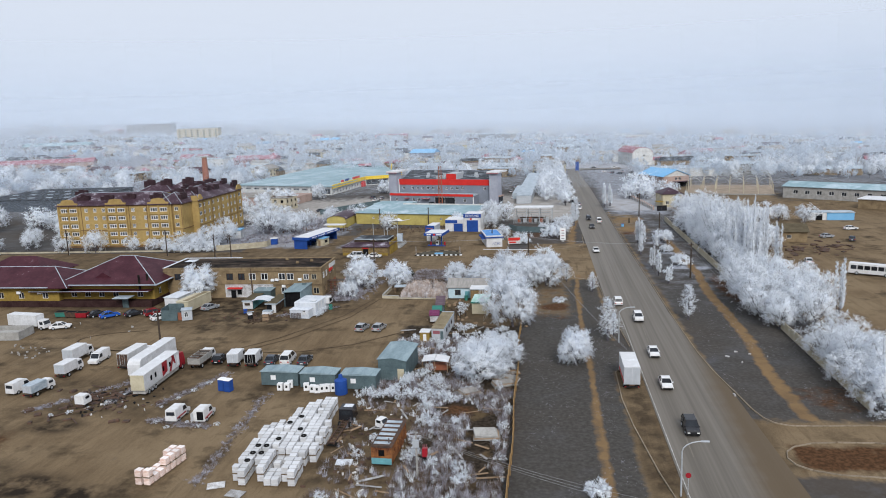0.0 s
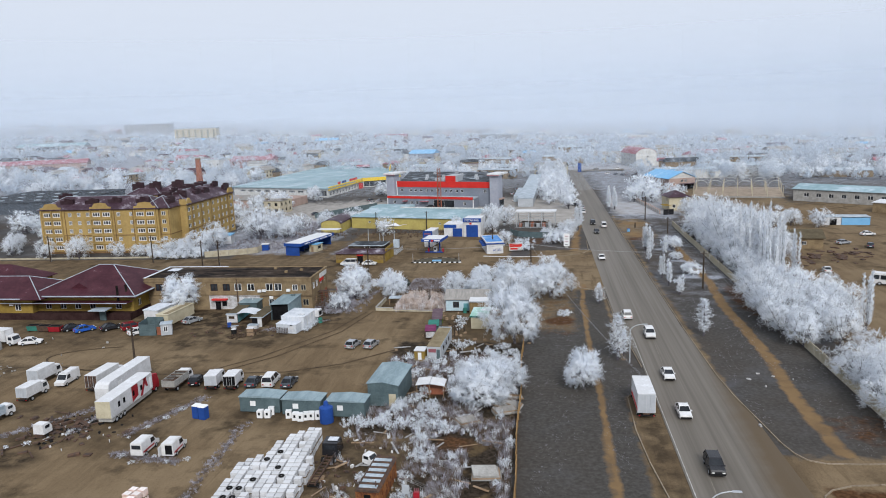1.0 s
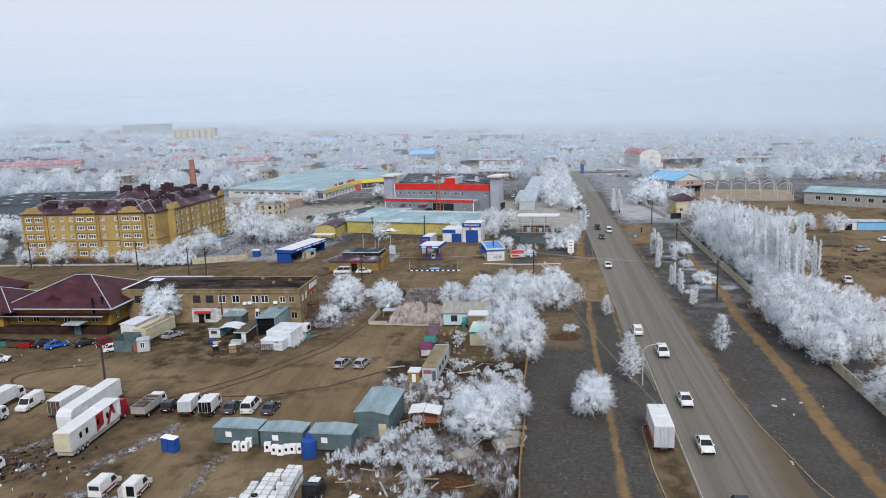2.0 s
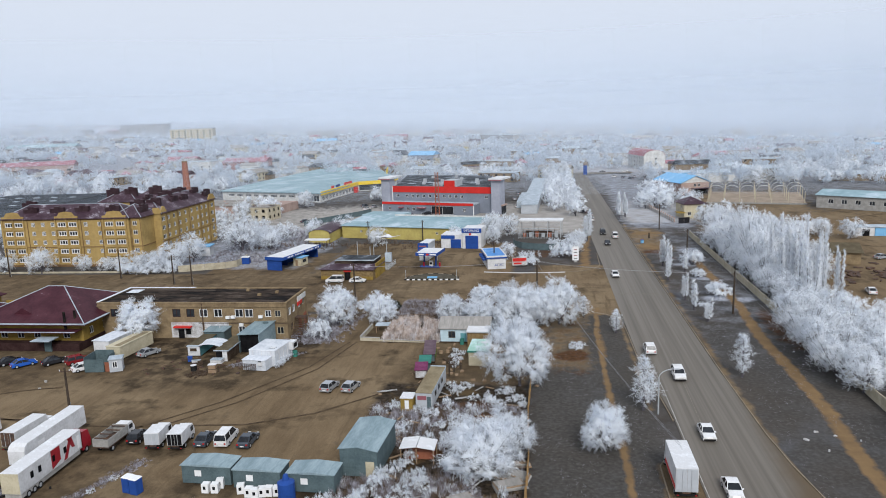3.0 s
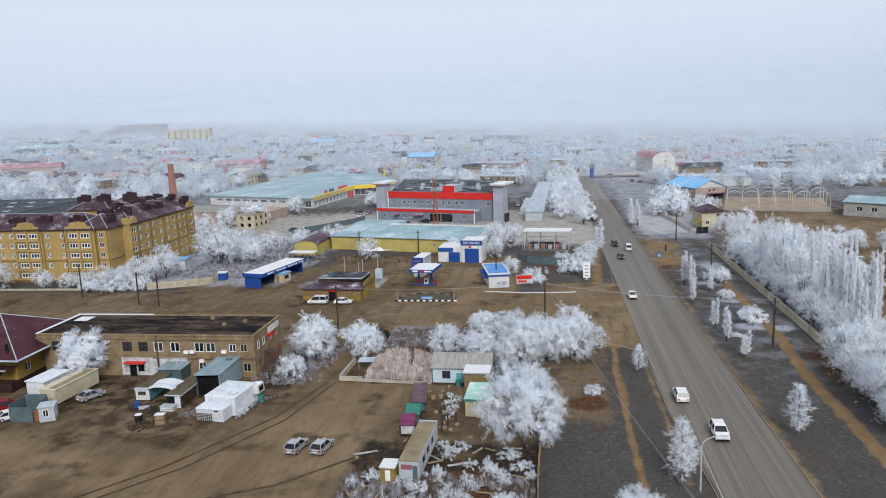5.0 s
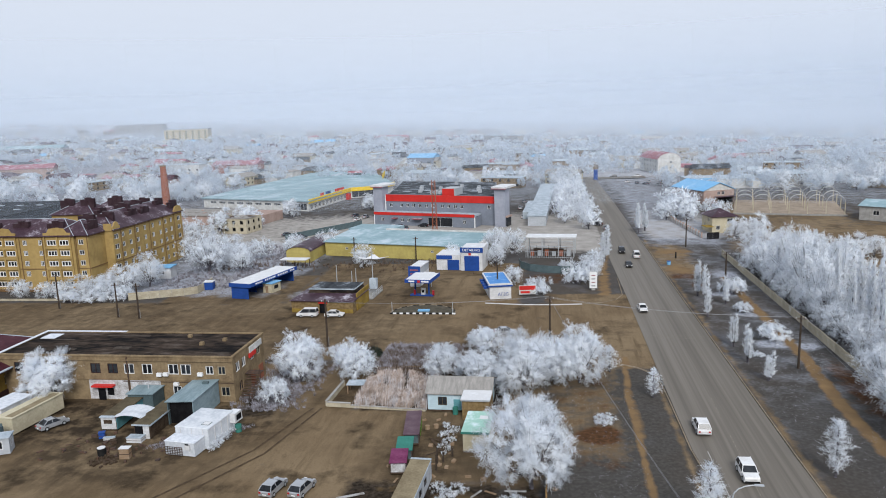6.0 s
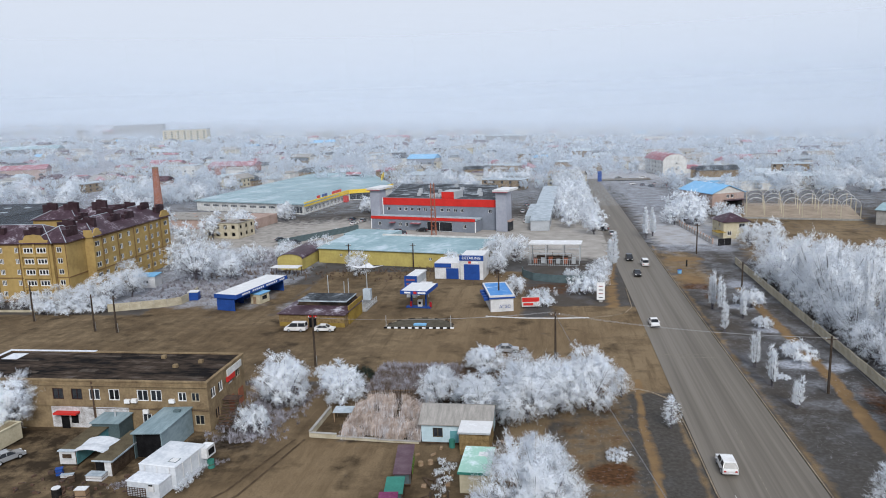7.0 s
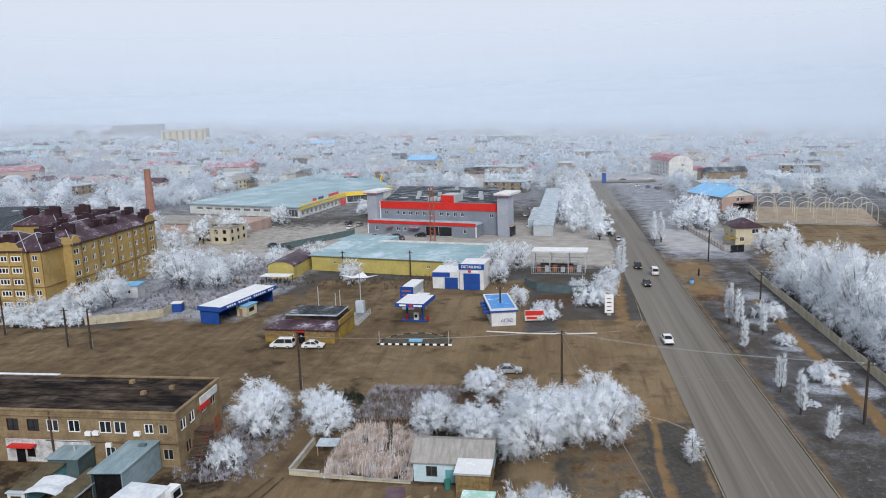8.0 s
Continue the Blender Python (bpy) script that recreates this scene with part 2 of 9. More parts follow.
# ---- mesh helpers ----
class Geo:
    """Collects vertices and faces of one mesh."""

    def __init__(self):
        self.v, self.f = [], []

    def face(self, pts):
        i = len(self.v)
        self.v += [tuple(p) for p in pts]
        self.f.append(tuple(range(i, i + len(pts))))
        return self

    def box(self, x0, x1, y0, y1, z0, z1, m=None, taper=0.0):
        i = len(self.v)
        t = taper
        pts = [(x0, y0, z0), (x1, y0, z0), (x1, y1, z0), (x0, y1, z0), (x0 + t, y0 + t, z1), (x1 - t, y0 + t, z1), (x1 - t, y1 - t, z1), (x0 + t, y1 - t, z1)]
        if m:
            pts = [tuple(m @ Vector(p)) for p in pts]
        self.v += pts
        self.f += [(i, i + 3, i + 2, i + 1), (i + 4, i + 5, i + 6, i + 7), (i, i + 1, i + 5, i + 4), (i + 1, i + 2, i + 6, i + 5), (i + 2, i + 3, i + 7, i + 6), (i + 3, i, i + 4, i + 7)]
        return self

    def prism(self, poly, z0, z1):
        """An upright prism over a polygon in plan, anticlockwise."""
        i, n = len(self.v), len(poly)
        self.v += [(x, y, z0) for x, y in poly] + [(x, y, z1) for x, y in poly]
        self.f += [tuple(i + k for k in reversed(range(n))), tuple(i + n + k for k in range(n))]
        self.f += [(i + k, i + (k + 1) % n, i + n + (k + 1) % n, i + n + k) for k in range(n)]
        return self

    def side(self, profile, y0, y1, inset=0.0, mid=None):
        """A profile in x and z drawn out from y0 to y1; points above mid are set in by inset."""
        i, n = len(self.v), len(profile)
        for y, s in ((y0, 1), (y1, -1)):
            self.v += [(x, y + (s * inset if mid is not None and z > mid else 0), z) for x, z in profile]
        self.f += [tuple(range(i, i + n)), tuple(reversed(range(i + n, i + 2 * n)))]
        self.f += [(i + (k + 1) % n, i + k, i + n + k, i + n + (k + 1) % n) for k in range(n)]
        return self

    def tube(self, a, b, r0, r1=None, n=6, cap=True):
        a, b = Vector(a), Vector(b)
        r1 = r0 if r1 is None else r1
        d = (b - a).normalized()
        u = d.orthogonal().normalized()
        w = d.cross(u)
        i = len(self.v)
        for p, r in ((a, r0), (b, r1)):
            for k in range(n):
                an = 2 * math.pi * k / n
                self.v.append(tuple(p + (u * math.cos(an) + w * math.sin(an)) * r))
        self.f += [(i + k, i + (k + 1) % n, i + n + (k + 1) % n, i + n + k) for k in range(n)]
        if cap:
            self.f += [tuple(i + k for k in reversed(range(n))), tuple(i + n + k for k in range(n))]
        return self

    def strip(self, line, width, z, zs=None):
        """A flat ribbon of that width along a line in plan."""
        n = len(line)
        i = len(self.v)
        for k, (x, y) in enumerate(line):
            a, b = Vector(line[max(k - 1, 0)]), Vector(line[min(k + 1, n - 1)])
            d = (b - a).normalized()
            w = (width[k] if isinstance(width, (list, tuple)) else width) / 2
            self.v += [(x - d.y * w, y + d.x * w, z), (x + d.y * w, y - d.x * w, z)]
        self.f += [(i + 2 * k, i + 2 * k + 1, i + 2 * k + 3, i + 2 * k + 2) for k in range(n - 1)]
        return self

    def facade(self, a, b, z0, z1, holes=(), deep=0.2):
        """A wall face from a to b in plan, seen with a at its left end, with openings (s0, s1, h0, h1) that have reveals."""
        a, b = Vector((*a, 0)), Vector((*b, 0))
        d = (b - a)
        length = d.length
        d = d / length
        inn = Vector((-d.y, d.x, 0)) * deep
        ss = sorted({0, length, *[h[0] for h in holes], *[h[1] for h in holes]})
        zz = sorted({z0, z1, *[h[2] for h in holes], *[h[3] for h in holes]})

        def pt(s, z, back=False):
            p = a + d * s + (inn if back else Vector())
            return (p.x, p.y, z)
        for j in range(len(zz) - 1):
            run = None
            for k in range(len(ss) - 1):
                s, z = (ss[k] + ss[k + 1]) / 2, (zz[j] + zz[j + 1]) / 2
                hole = any(h[0] < s < h[1] and h[2] < z < h[3] for h in holes)
                if hole and run is not None:
                    self.face([pt(run, zz[j]), pt(ss[k], zz[j]), pt(ss[k], zz[j + 1]), pt(run, zz[j + 1])])
                    run = None
                elif not hole and run is None:
                    run = ss[k]
            if run is not None:
                self.face([pt(run, zz[j]), pt(length, zz[j]), pt(length, zz[j + 1]), pt(run, zz[j + 1])])
        for s0, s1, h0, h1 in holes:
            self.face([pt(s0, h0), pt(s1, h0), pt(s1, h0, 1), pt(s0, h0, 1)])
            self.face([pt(s0, h1, 1), pt(s1, h1, 1), pt(s1, h1), pt(s0, h1)])
            self.face([pt(s0, h0), pt(s0, h0, 1), pt(s0, h1, 1), pt(s0, h1)])
            self.face([pt(s1, h0, 1), pt(s1, h0), pt(s1, h1), pt(s1, h1, 1)])
        return self

    def mesh(self, name, material):
        me = bpy.data.meshes.new(name)
        me.from_pydata(self.v, [], self.f)
        me.materials.append(M[material] if isinstance(material, str) else material)
        me.update()
        return me


def part(name, geo, material, parent, label="", m=None):
    """One mesh under a thing or under a part."""
    ob = new(name, geo.mesh(name, material) if isinstance(geo, Geo) else geo)
    ob.parent = parent
    if m is not None:
        ob.matrix_basis = m
    if label:
        tagged(ob, label)
    return ob


def thing(name, x, y, rz, label, category, group="", z=0.0, kind=""):
    ob = new(name)
    ob.empty_display_size = 0.5
    ob.matrix_basis = pose(x, y, z + terrain(x, y), 0, 0, rz)
    return tagged(ob, label, category, group, kind)


def box(*a, **k):
    return Geo().box(*a, **k)


WINDOWS = {}


def window(parent, a, b, hole, deep=0.2, material="frame_white", bars=2, t=0.09):
    """A window in a facade's opening: frame and mullions, with a pane behind."""
    a, b = Vector((*a, 0)), Vector((*b, 0))
    d = (b - a).normalized()
    s0, s1, h0, h1 = hole
    w, h = round(s1 - s0, 2), round(h1 - h0, 2)
    key = (w, h, material, bars, t)
    if key not in WINDOWS:
        g = Geo()
        g.box(0, w, -0.05, 0.05, 0, t).box(0, w, -0.05, 0.05, h - t, h).box(0, t, -0.05, 0.05, t, h - t).box(w - t, w, -0.05, 0.05, t, h - t)
        for k in range(1, bars):
            g.box(w * k / bars - t / 2, w * k / bars + t / 2, -0.05, 0.05, t, h - t)
        WINDOWS[key] = g.mesh("window_frame", material), box(t / 2, w - t / 2, 0.02, 0.04, t / 2, h - t / 2).mesh("pane", "glass")
    fr, pane = WINDOWS[key]
    inn = Vector((-d.y, d.x, 0))
    p = a + d * s0 + inn * (deep - 0.08)
    m = Matrix.Translation((p.x, p.y, h0)) @ Matrix.Rotation(math.atan2(d.y, d.x), 4, 'Z')
    ob = part("window", fr, None, parent, m=m)
    part("pane", pane, None, ob)
    return ob


def row(n, first, last, w):
    """n openings of width w with centres evenly from first to last."""
    return [(first + (last - first) * k / max(n - 1, 1) - w / 2, first + (last - first) * k / max(n - 1, 1) + w / 2) for k in range(n)]


def words(name, text, size, material, parent, m):
    """Raised letters in the built-in font, as a mesh."""
    c = bpy.data.curves.new(name, 'FONT')
    c.body, c.size, c.extrude, c.align_x, c.align_y = text, size, 0.02, 'CENTER', 'CENTER'
    tmp = bpy.data.objects.new("tmp_text", c)
    scene.collection.objects.link(tmp)
    me = bpy.data.meshes.new_from_object(tmp.evaluated_get(bpy.context.evaluated_depsgraph_get()))
    bpy.data.objects.remove(tmp)
    me.materials.clear()
    me.materials.append(M[material])
    ob = new(name, me)
    ob.parent, ob.matrix_basis = parent, m
    return ob


# ---- ground: one sheet out to the horizon, with soft zones ----
def near_line(X, Y, pts):
    d = np.full(X.shape, 1e9)
    for (x0, y0), (x1, y1) in zip(pts, pts[1:]):
        dx, dy = x1 - x0, y1 - y0
        k = np.clip(((X - x0) * dx + (Y - y0) * dy) / (dx * dx + dy * dy), 0, 1)
        d = np.minimum(d, np.hypot(X - x0 - k * dx, Y - y0 - k * dy))
    return d


def in_box(X, Y, x0, x1, y0, y1, soft=3.0):
    d = np.minimum(np.minimum(X - x0, x1 - X), np.minimum(Y - y0, y1 - Y))
    return np.clip(d / soft + 0.5, 0, 1)


def spot(X, Y, x, y, rx, ry):
    return np.clip(1.6 - 1.6 * np.hypot((X - x) / rx, (Y - y) / ry), 0, 1)


def axis(lo, hi, step, far):
    mid = list(np.arange(lo, hi + step / 2, step))
    out, d = [], step
    while (mid[-1] + sum(out) if out else mid[-1]) < far:
        d *= 1.35
        out.append(d)
    up = list(mid[-1] + np.cumsum(out))
    down = list(mid[0] - np.cumsum(out))[::-1]
    return np.array(down + mid + up)


gx, gy = axis(-130, 66, 0.85, 4200), axis(60, 300, 0.95, 4200)
X, Y = np.meshgrid(gx, gy)
mud = np.maximum.reduce([
    in_box(X, Y, -260, -5.5, -40, 206), in_box(X, Y, -400, 17, 208, 252), in_box(X, Y, -74, -12, 245, 302), in_box(X, Y, -5, 17, 206, 262, 3), 0.62 * in_box(X, Y, -5, 7.2, 168, 212, 5),
    in_box(X, Y, 12.8, 18, 60, 132, 1.2), in_box(X, Y, 29, 90, 93, 111, 3), 0.7 * np.clip(1.3 - np.abs(X - 29.9) / 0.8, 0, 1) * (Y > 130) * (Y < 350), 0.7 * np.clip(1.3 - np.abs(X - 14.6) / 0.7, 0, 1) * (Y > 150) * (Y < 205), in_box(X, Y, 58, 175, 60, 372, 8), 0.8 * in_box(X, Y, 72, 125, 380, 450, 8), in_box(X, Y, 29, 40, 284, 330, 6), in_box(X, Y, -110, -74, 250, 285, 4)])
weeds = np.maximum(np.maximum(in_box(X, Y, -19, -5.5, 60, 120, 4), in_box(X, Y, -31, -5.5, 115, 160, 4)), in_box(X, Y, -37, -12, 184, 217, 3))
weeds = np.maximum(weeds, 0.8 * in_box(X, Y, -57, -50.5, 180, 206, 3))
soil = np.maximum(in_box(X, Y, -4.6, 14, 50, 206, 3), 0.7 * in_box(X, Y, 31, 52, 112, 200, 4))
# wet mud, and shade between sheds and beside things painted as dark mud
wet = np.maximum.reduce([1.15 * in_box(X, Y, -95, -53, 167, 186, 4), 0.8 * in_box(X, Y, -42, -37, 185, 198, 2), 0.55 * in_box(X, Y, -100, -50, 158, 168, 6), 0.5 * in_box(X, Y, -260, -34, 208, 300, 14), in_box(X, Y, -80, -60, 108, 140, 6) * 0.7, 0.9 * in_box(X, Y, -34, -19, 86, 116, 5), 0.8 * in_box(X, Y, -52, -29, 117, 123, 3), 0.8 * in_box(X, Y, -104, -56, 172, 187, 4), 0.7 * in_box(X, Y, -130, -100, 164, 178, 4), 0.7 * spot(X, Y, -86, 120, 12, 7), 0.8 * spot(X, Y, -84, 76, 14, 8), 0.25 * in_box(X, Y, -50, -40, 184, 214, 4), 0.55 * in_box(X, Y, -72, -48, 236, 246, 5), 0.85 * in_box(X, Y, 13.4, 17.4, 74, 133, 1.5), 0.5 * in_box(X, Y, 28, 33, 80, 130, 2), spot(X, Y, -70, 166, 22, 15), spot(X, Y, -54, 178, 12, 14), 0.7 * spot(X, Y, -92, 178, 26, 9), 0.85 * spot(X, Y, -22, 170, 10, 16), 0.6 * spot(X, Y, -110, 160, 26, 8), 0.8 * spot(X, Y, -80, 113, 9, 6), 1.4 * spot(X, Y, -70, 84, 8, 5), 1.4 * spot(X, Y, -62, 82.5, 6, 3.5), 1.2 * spot(X, Y, -79, 103, 7, 4), 0.9 * spot(X, Y, -108, 140, 10, 5), 0.9 * spot(X, Y, -56, 83, 5, 3), spot(X, Y, -80, 110, 8, 5), spot(X, Y, -63, 80, 9, 5), 0.8 * spot(X, Y, -78, 88, 6, 4), 0.7 * spot(X, Y, -90, 100, 8, 4), 0.5 * spot(X, Y, -60, 106, 8, 5)])
mud = mud * (1 - 0.6 * weeds)
mud = np.maximum(mud, in_box(X, Y, -47, -42, 150, 215, 3))
mud = np.maximum(mud, in_box(X, Y, -38, -26, 88, 112, 3))
trail = np.maximum.reduce([
    np.clip(1.5 - near_line(X, Y, [(10.2, 212), (9.6, 205), (8.8, 192), (8.9, 180), (8.4, 166), (8.4, 150), (8.8, 134), (8.2, 113), (8.2, 94), (8.2, 60)]) / 0.55, 0, 1),
    np.clip(1.5 - near_line(X, Y, [(44.0, 280), (43.8, 215), (41.8, 187), (41.9, 171), (41.4, 150), (39.8, 132), (39.9, 112)]) / 1.15, 0, 1),
    0.9 * spot(X, Y, 34, 292, 5, 9), 0.9 * spot(X, Y, 36, 318, 9, 7), 0.8 * np.clip(1.3 - near_line(X, Y, [(10, 262), (12, 300), (15, 330)]) / 2.0, 0, 1)])
rust = np.maximum.reduce([1.2 * spot(X, Y, 2.8, 176.4, 4.8, 4.2), 0.3 * in_box(X, Y, -4.6, 6.5, 165, 200, 4), 0.8 * spot(X, Y, -14, 112, 4, 4), 0.9 * in_box(X, Y, 34, 60, 95, 102.5, 2), 0.5 * spot(X, Y, 46, 120, 8, 8), 0.95 * in_box(X, Y, -17, -10, 138, 152, 4), 0.8 * spot(X, Y, -20, 133, 5, 3), 0.6 * spot(X, Y, -66, 72, 16, 7), 0.5 * spot(X, Y, -90, 96, 12, 8), 0.7 * spot(X, Y, 48, 196, 5, 22), 0.9 * spot(X, Y, 33.5, 283, 5, 6), 0.8 * spot(X, Y, 36, 272, 4, 5), 0.02 * spot(X, Y, 15.6, 108, 2.2, 26), 0.6 * spot(X, Y, -5, 280, 12, 10)])
grey = np.maximum.reduce([0.75 * in_box(X, Y, -215, -96, 330, 420, 12), in_box(X, Y, -110, 16, 320, 420, 8), in_box(X, Y, -120, 110, 560, 640, 12), in_box(X, Y, 32, 60, 340, 420, 6)])
# rime patches; past 400 m the ground also gets steadily paler with distance
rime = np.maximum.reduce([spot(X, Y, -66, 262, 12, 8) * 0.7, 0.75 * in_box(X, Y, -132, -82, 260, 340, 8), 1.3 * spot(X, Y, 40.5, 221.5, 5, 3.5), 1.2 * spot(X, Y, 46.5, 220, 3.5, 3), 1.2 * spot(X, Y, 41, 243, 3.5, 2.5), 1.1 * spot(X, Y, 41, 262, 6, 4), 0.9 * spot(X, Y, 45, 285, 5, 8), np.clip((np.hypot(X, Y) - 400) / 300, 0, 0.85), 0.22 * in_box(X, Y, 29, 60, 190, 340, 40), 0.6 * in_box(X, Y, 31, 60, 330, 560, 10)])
me = bpy.data.meshes.new("ground")
nx, ny = len(gx), len(gy)
rng = np.random.default_rng(3)
Z = 0.05 * rng.standard_normal(X.shape) * np.clip(weeds, 0, 1) - 0.05
Z[(X > 15) & (X < 33.5)] = -0.06
Z = Z + terrain(X, Y)
idx = np.arange(nx * ny).reshape(ny, nx)
quads = np.stack([idx[:-1, :-1], idx[:-1, 1:], idx[1:, 1:], idx[1:, :-1]], -1).reshape(-1, 4)
me.from_pydata(np.stack([X, Y, Z], -1).reshape(-1, 3).tolist(), [], quads.tolist())
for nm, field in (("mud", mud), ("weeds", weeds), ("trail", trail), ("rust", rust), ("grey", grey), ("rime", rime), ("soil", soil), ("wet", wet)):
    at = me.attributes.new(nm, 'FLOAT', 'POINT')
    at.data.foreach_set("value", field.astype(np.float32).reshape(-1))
gm = bpy.data.materials.new("winter_ground")
gm.use_nodes = True
n, l = gm.node_tree.nodes, gm.node_tree.links
pb = n["Principled BSDF"]
pb.inputs["Roughness"].default_value = 0.95
pb.inputs["Specular IOR Level"].default_value = 0.08
tc = n.new("ShaderNodeTexCoord")


def gnoise(scale, detail, vec=None, rough=0.6):
    t = n.new("ShaderNodeTexNoise")
    t.inputs["Scale"].default_value, t.inputs["Detail"].default_value, t.inputs["Roughness"].default_value = scale, detail, rough
    l.new(vec or tc.outputs["Object"], t.inputs["Vector"])
    return t.outputs[0]


def gmap(src, a, b, c=0.0, d=1.0):
    t = n.new("ShaderNodeMapRange")
    for k, v in zip((1, 2, 3, 4), (a, b, c, d)):
        t.inputs[k].default_value = v
    l.new(src, t.inputs[0])
    return t.outputs[0]


def gmix(fac, a, b):
    t = n.new("ShaderNodeMix")
    t.data_type = 'RGBA'
    l.new(fac, t.inputs[0])
    for k, v in ((6, a), (7, b)):
        if isinstance(v, tuple):
            t.inputs[k].default_value = (*v, 1)
        else:
            l.new(v, t.inputs[k])
    return t.outputs[2]


def gmath(op, a, b):
    t = n.new("ShaderNodeMath")
    t.operation = op
    for k, v in ((0, a), (1, b)):
        if isinstance(v, float):
            t.inputs[k].default_value = v
        else:
            l.new(v, t.inputs[k])
    return t.outputs[0]


def zone(name, soft=0.25, wob=None):
    a = n.new("ShaderNodeAttribute")
    a.attribute_name = name
    s = gmath('ADD', a.outputs["Fac"], gmap(wob or edge_noise, 0.3, 0.7, -0.35, 0.35))
    return gmath('MULTIPLY', gmap(s, 0.5 - soft, 0.5 + soft), gmap(a.outputs["Fac"], 0.0, 0.25))


edge_noise = gnoise(0.35, 6)
big, mid, fine, grit = gnoise(0.035, 4), gnoise(0.22, 6), gnoise(1.6, 5), gnoise(7.0, 3)
ruts_map = n.new("ShaderNodeMapping")
ruts_map.inputs["Rotation"].default_value = (0, 0, radians(28))
ruts_map.inputs["Scale"].default_value = (1.0, 0.06, 1)
l.new(tc.outputs["Object"], ruts_map.inputs[0])
ruts = gnoise(0.9, 4, ruts_map.outputs[0])
ruts_map2 = n.new("ShaderNodeMapping")
ruts_map2.inputs["Rotation"].default_value = (0, 0, radians(-62))
ruts_map2.inputs["Scale"].default_value = (0.7, 0.05, 1)
l.new(tc.outputs["Object"], ruts_map2.inputs[0])
ruts2 = gnoise(0.8, 5, ruts_map2.outputs[0])
turf = gmix(gmap(mid, 0.3, 0.7), (0.047, 0.043, 0.04), (0.084, 0.081, 0.08))
turf = gmix(gmap(fine, 0.5, 0.75, 0.0, 0.5), turf, (0.125, 0.127, 0.138))
turf = gmix(gmap(big, 0.42, 0.62, 0.0, 0.65), turf, (0.07, 0.055, 0.042))
turf = gmix(gmap(gnoise(0.09, 5), 0.54, 0.68, 0.0, 0.4), turf, (0.14, 0.145, 0.165))
streak_map = n.new("ShaderNodeMapping")
streak_map.inputs["Rotation"].default_value = (0, 0, radians(-24))
streak_map.inputs["Scale"].default_value = (1.0, 0.16, 1)
l.new(tc.outputs["Object"], streak_map.inputs[0])
streak, thin_streak = gnoise(0.32, 6, streak_map.outputs[0], 0.65), gnoise(2.2, 4, streak_map.outputs[0])
dirt = gmix(gmap(streak, 0.34, 0.66), (0.185, 0.131, 0.077), (0.116, 0.080, 0.046))
dirt = gmix(gmap(big, 0.42, 0.6, 0.0, 0.8), dirt, (0.223, 0.163, 0.099))
dirt = gmix(gmap(ruts, 0.54, 0.72, 0.0, 0.25), dirt, (0.052, 0.036, 0.022))
dirt = gmix(gmath('MULTIPLY', gmap(ruts2, 0.56, 0.72, 0.0, 0.6), gmap(big, 0.4, 0.6)), dirt, (0.048, 0.031, 0.016))
dirt = gmix(gmap(thin_streak, 0.55, 0.7, 0.0, 0.2), dirt, (0.062, 0.041, 0.022))
dirt = gmix(gmap(thin_streak, 0.3, 0.42, 0.2, 0.0), dirt, (0.209, 0.152, 0.090))
dirt = gmix(gmap(gnoise(0.06, 6, None, 0.7), 0.54, 0.66, 0.0, 0.65), dirt, (0.057, 0.039, 0.023))
puddle = gnoise(0.11, 5)
dirt = gmix(gmap(puddle, 0.56, 0.68, 0.0, 0.85), dirt, (0.034, 0.024, 0.014))
dirt = gmix(gmap(grit, 0.46, 0.66, 0.0, 0.35), dirt, (0.057, 0.038, 0.021))
dirt = gmix(gmap(gnoise(22.0, 2), 0.58, 0.7, 0.0, 0.5), dirt, (0.237, 0.181, 0.120))
dirt = gmix(gmap(fine, 0.6, 0.75, 0.0, 0.4), dirt, (0.190, 0.136, 0.077))
weed = gmix(gmap(fine, 0.38, 0.62), (0.016, 0.012, 0.008), (0.05, 0.038, 0.028))
weed = gmix(gmap(mid, 0.55, 0.64, 0.0, 0.6), weed, (0.13, 0.088, 0.044))
def plain(name, amount):
    a = n.new("ShaderNodeAttribute")
    a.attribute_name = name
    return gmath('MULTIPLY', a.outputs["Fac"], amount)


turf = gmix(gmath('MULTIPLY', plain("soil", 0.95), gmap(edge_noise, 0.25, 0.6, 0.35, 1.0)), turf, gmix(gmap(fine, 0.35, 0.7), (0.045, 0.041, 0.036), (0.083, 0.077, 0.07)))
# darkens the dirt where it is wet and where shade is painted in
dirt = gmix(gmath('MULTIPLY', plain("wet", 0.8), gmap(edge_noise, 0.34, 0.58, 0.1, 1.0)), dirt, (0.022, 0.016, 0.011))
col = gmix(zone("mud"), turf, dirt)
col = gmix(zone("weeds"), col, weed)
col = gmix(zone("grey"), col, gmix(gmap(mid, 0.3, 0.7), (0.25, 0.23, 0.21), (0.37, 0.35, 0.325)))
col = gmix(zone("rust"), col, gmix(gmap(fine, 0.4, 0.6), (0.05, 0.025, 0.012), (0.1, 0.05, 0.024)))
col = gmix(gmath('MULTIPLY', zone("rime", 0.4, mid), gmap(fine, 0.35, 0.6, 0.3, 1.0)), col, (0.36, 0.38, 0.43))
col = gmix(zone("trail"), col, gmix(gmap(mid, 0.35, 0.65), (0.21, 0.135, 0.068), (0.15, 0.098, 0.053)))
l.new(col, pb.inputs["Base Color"])
bp = n.new("ShaderNodeBump")
bp.inputs["Strength"].default_value, bp.inputs["Distance"].default_value = 0.25, 0.07
l.new(gmath('ADD', fine, gmath('MULTIPLY', grit, 0.5)), bp.inputs["Height"])
l.new(bp.outputs[0], pb.inputs["Normal"])
me.materials.append(gm)
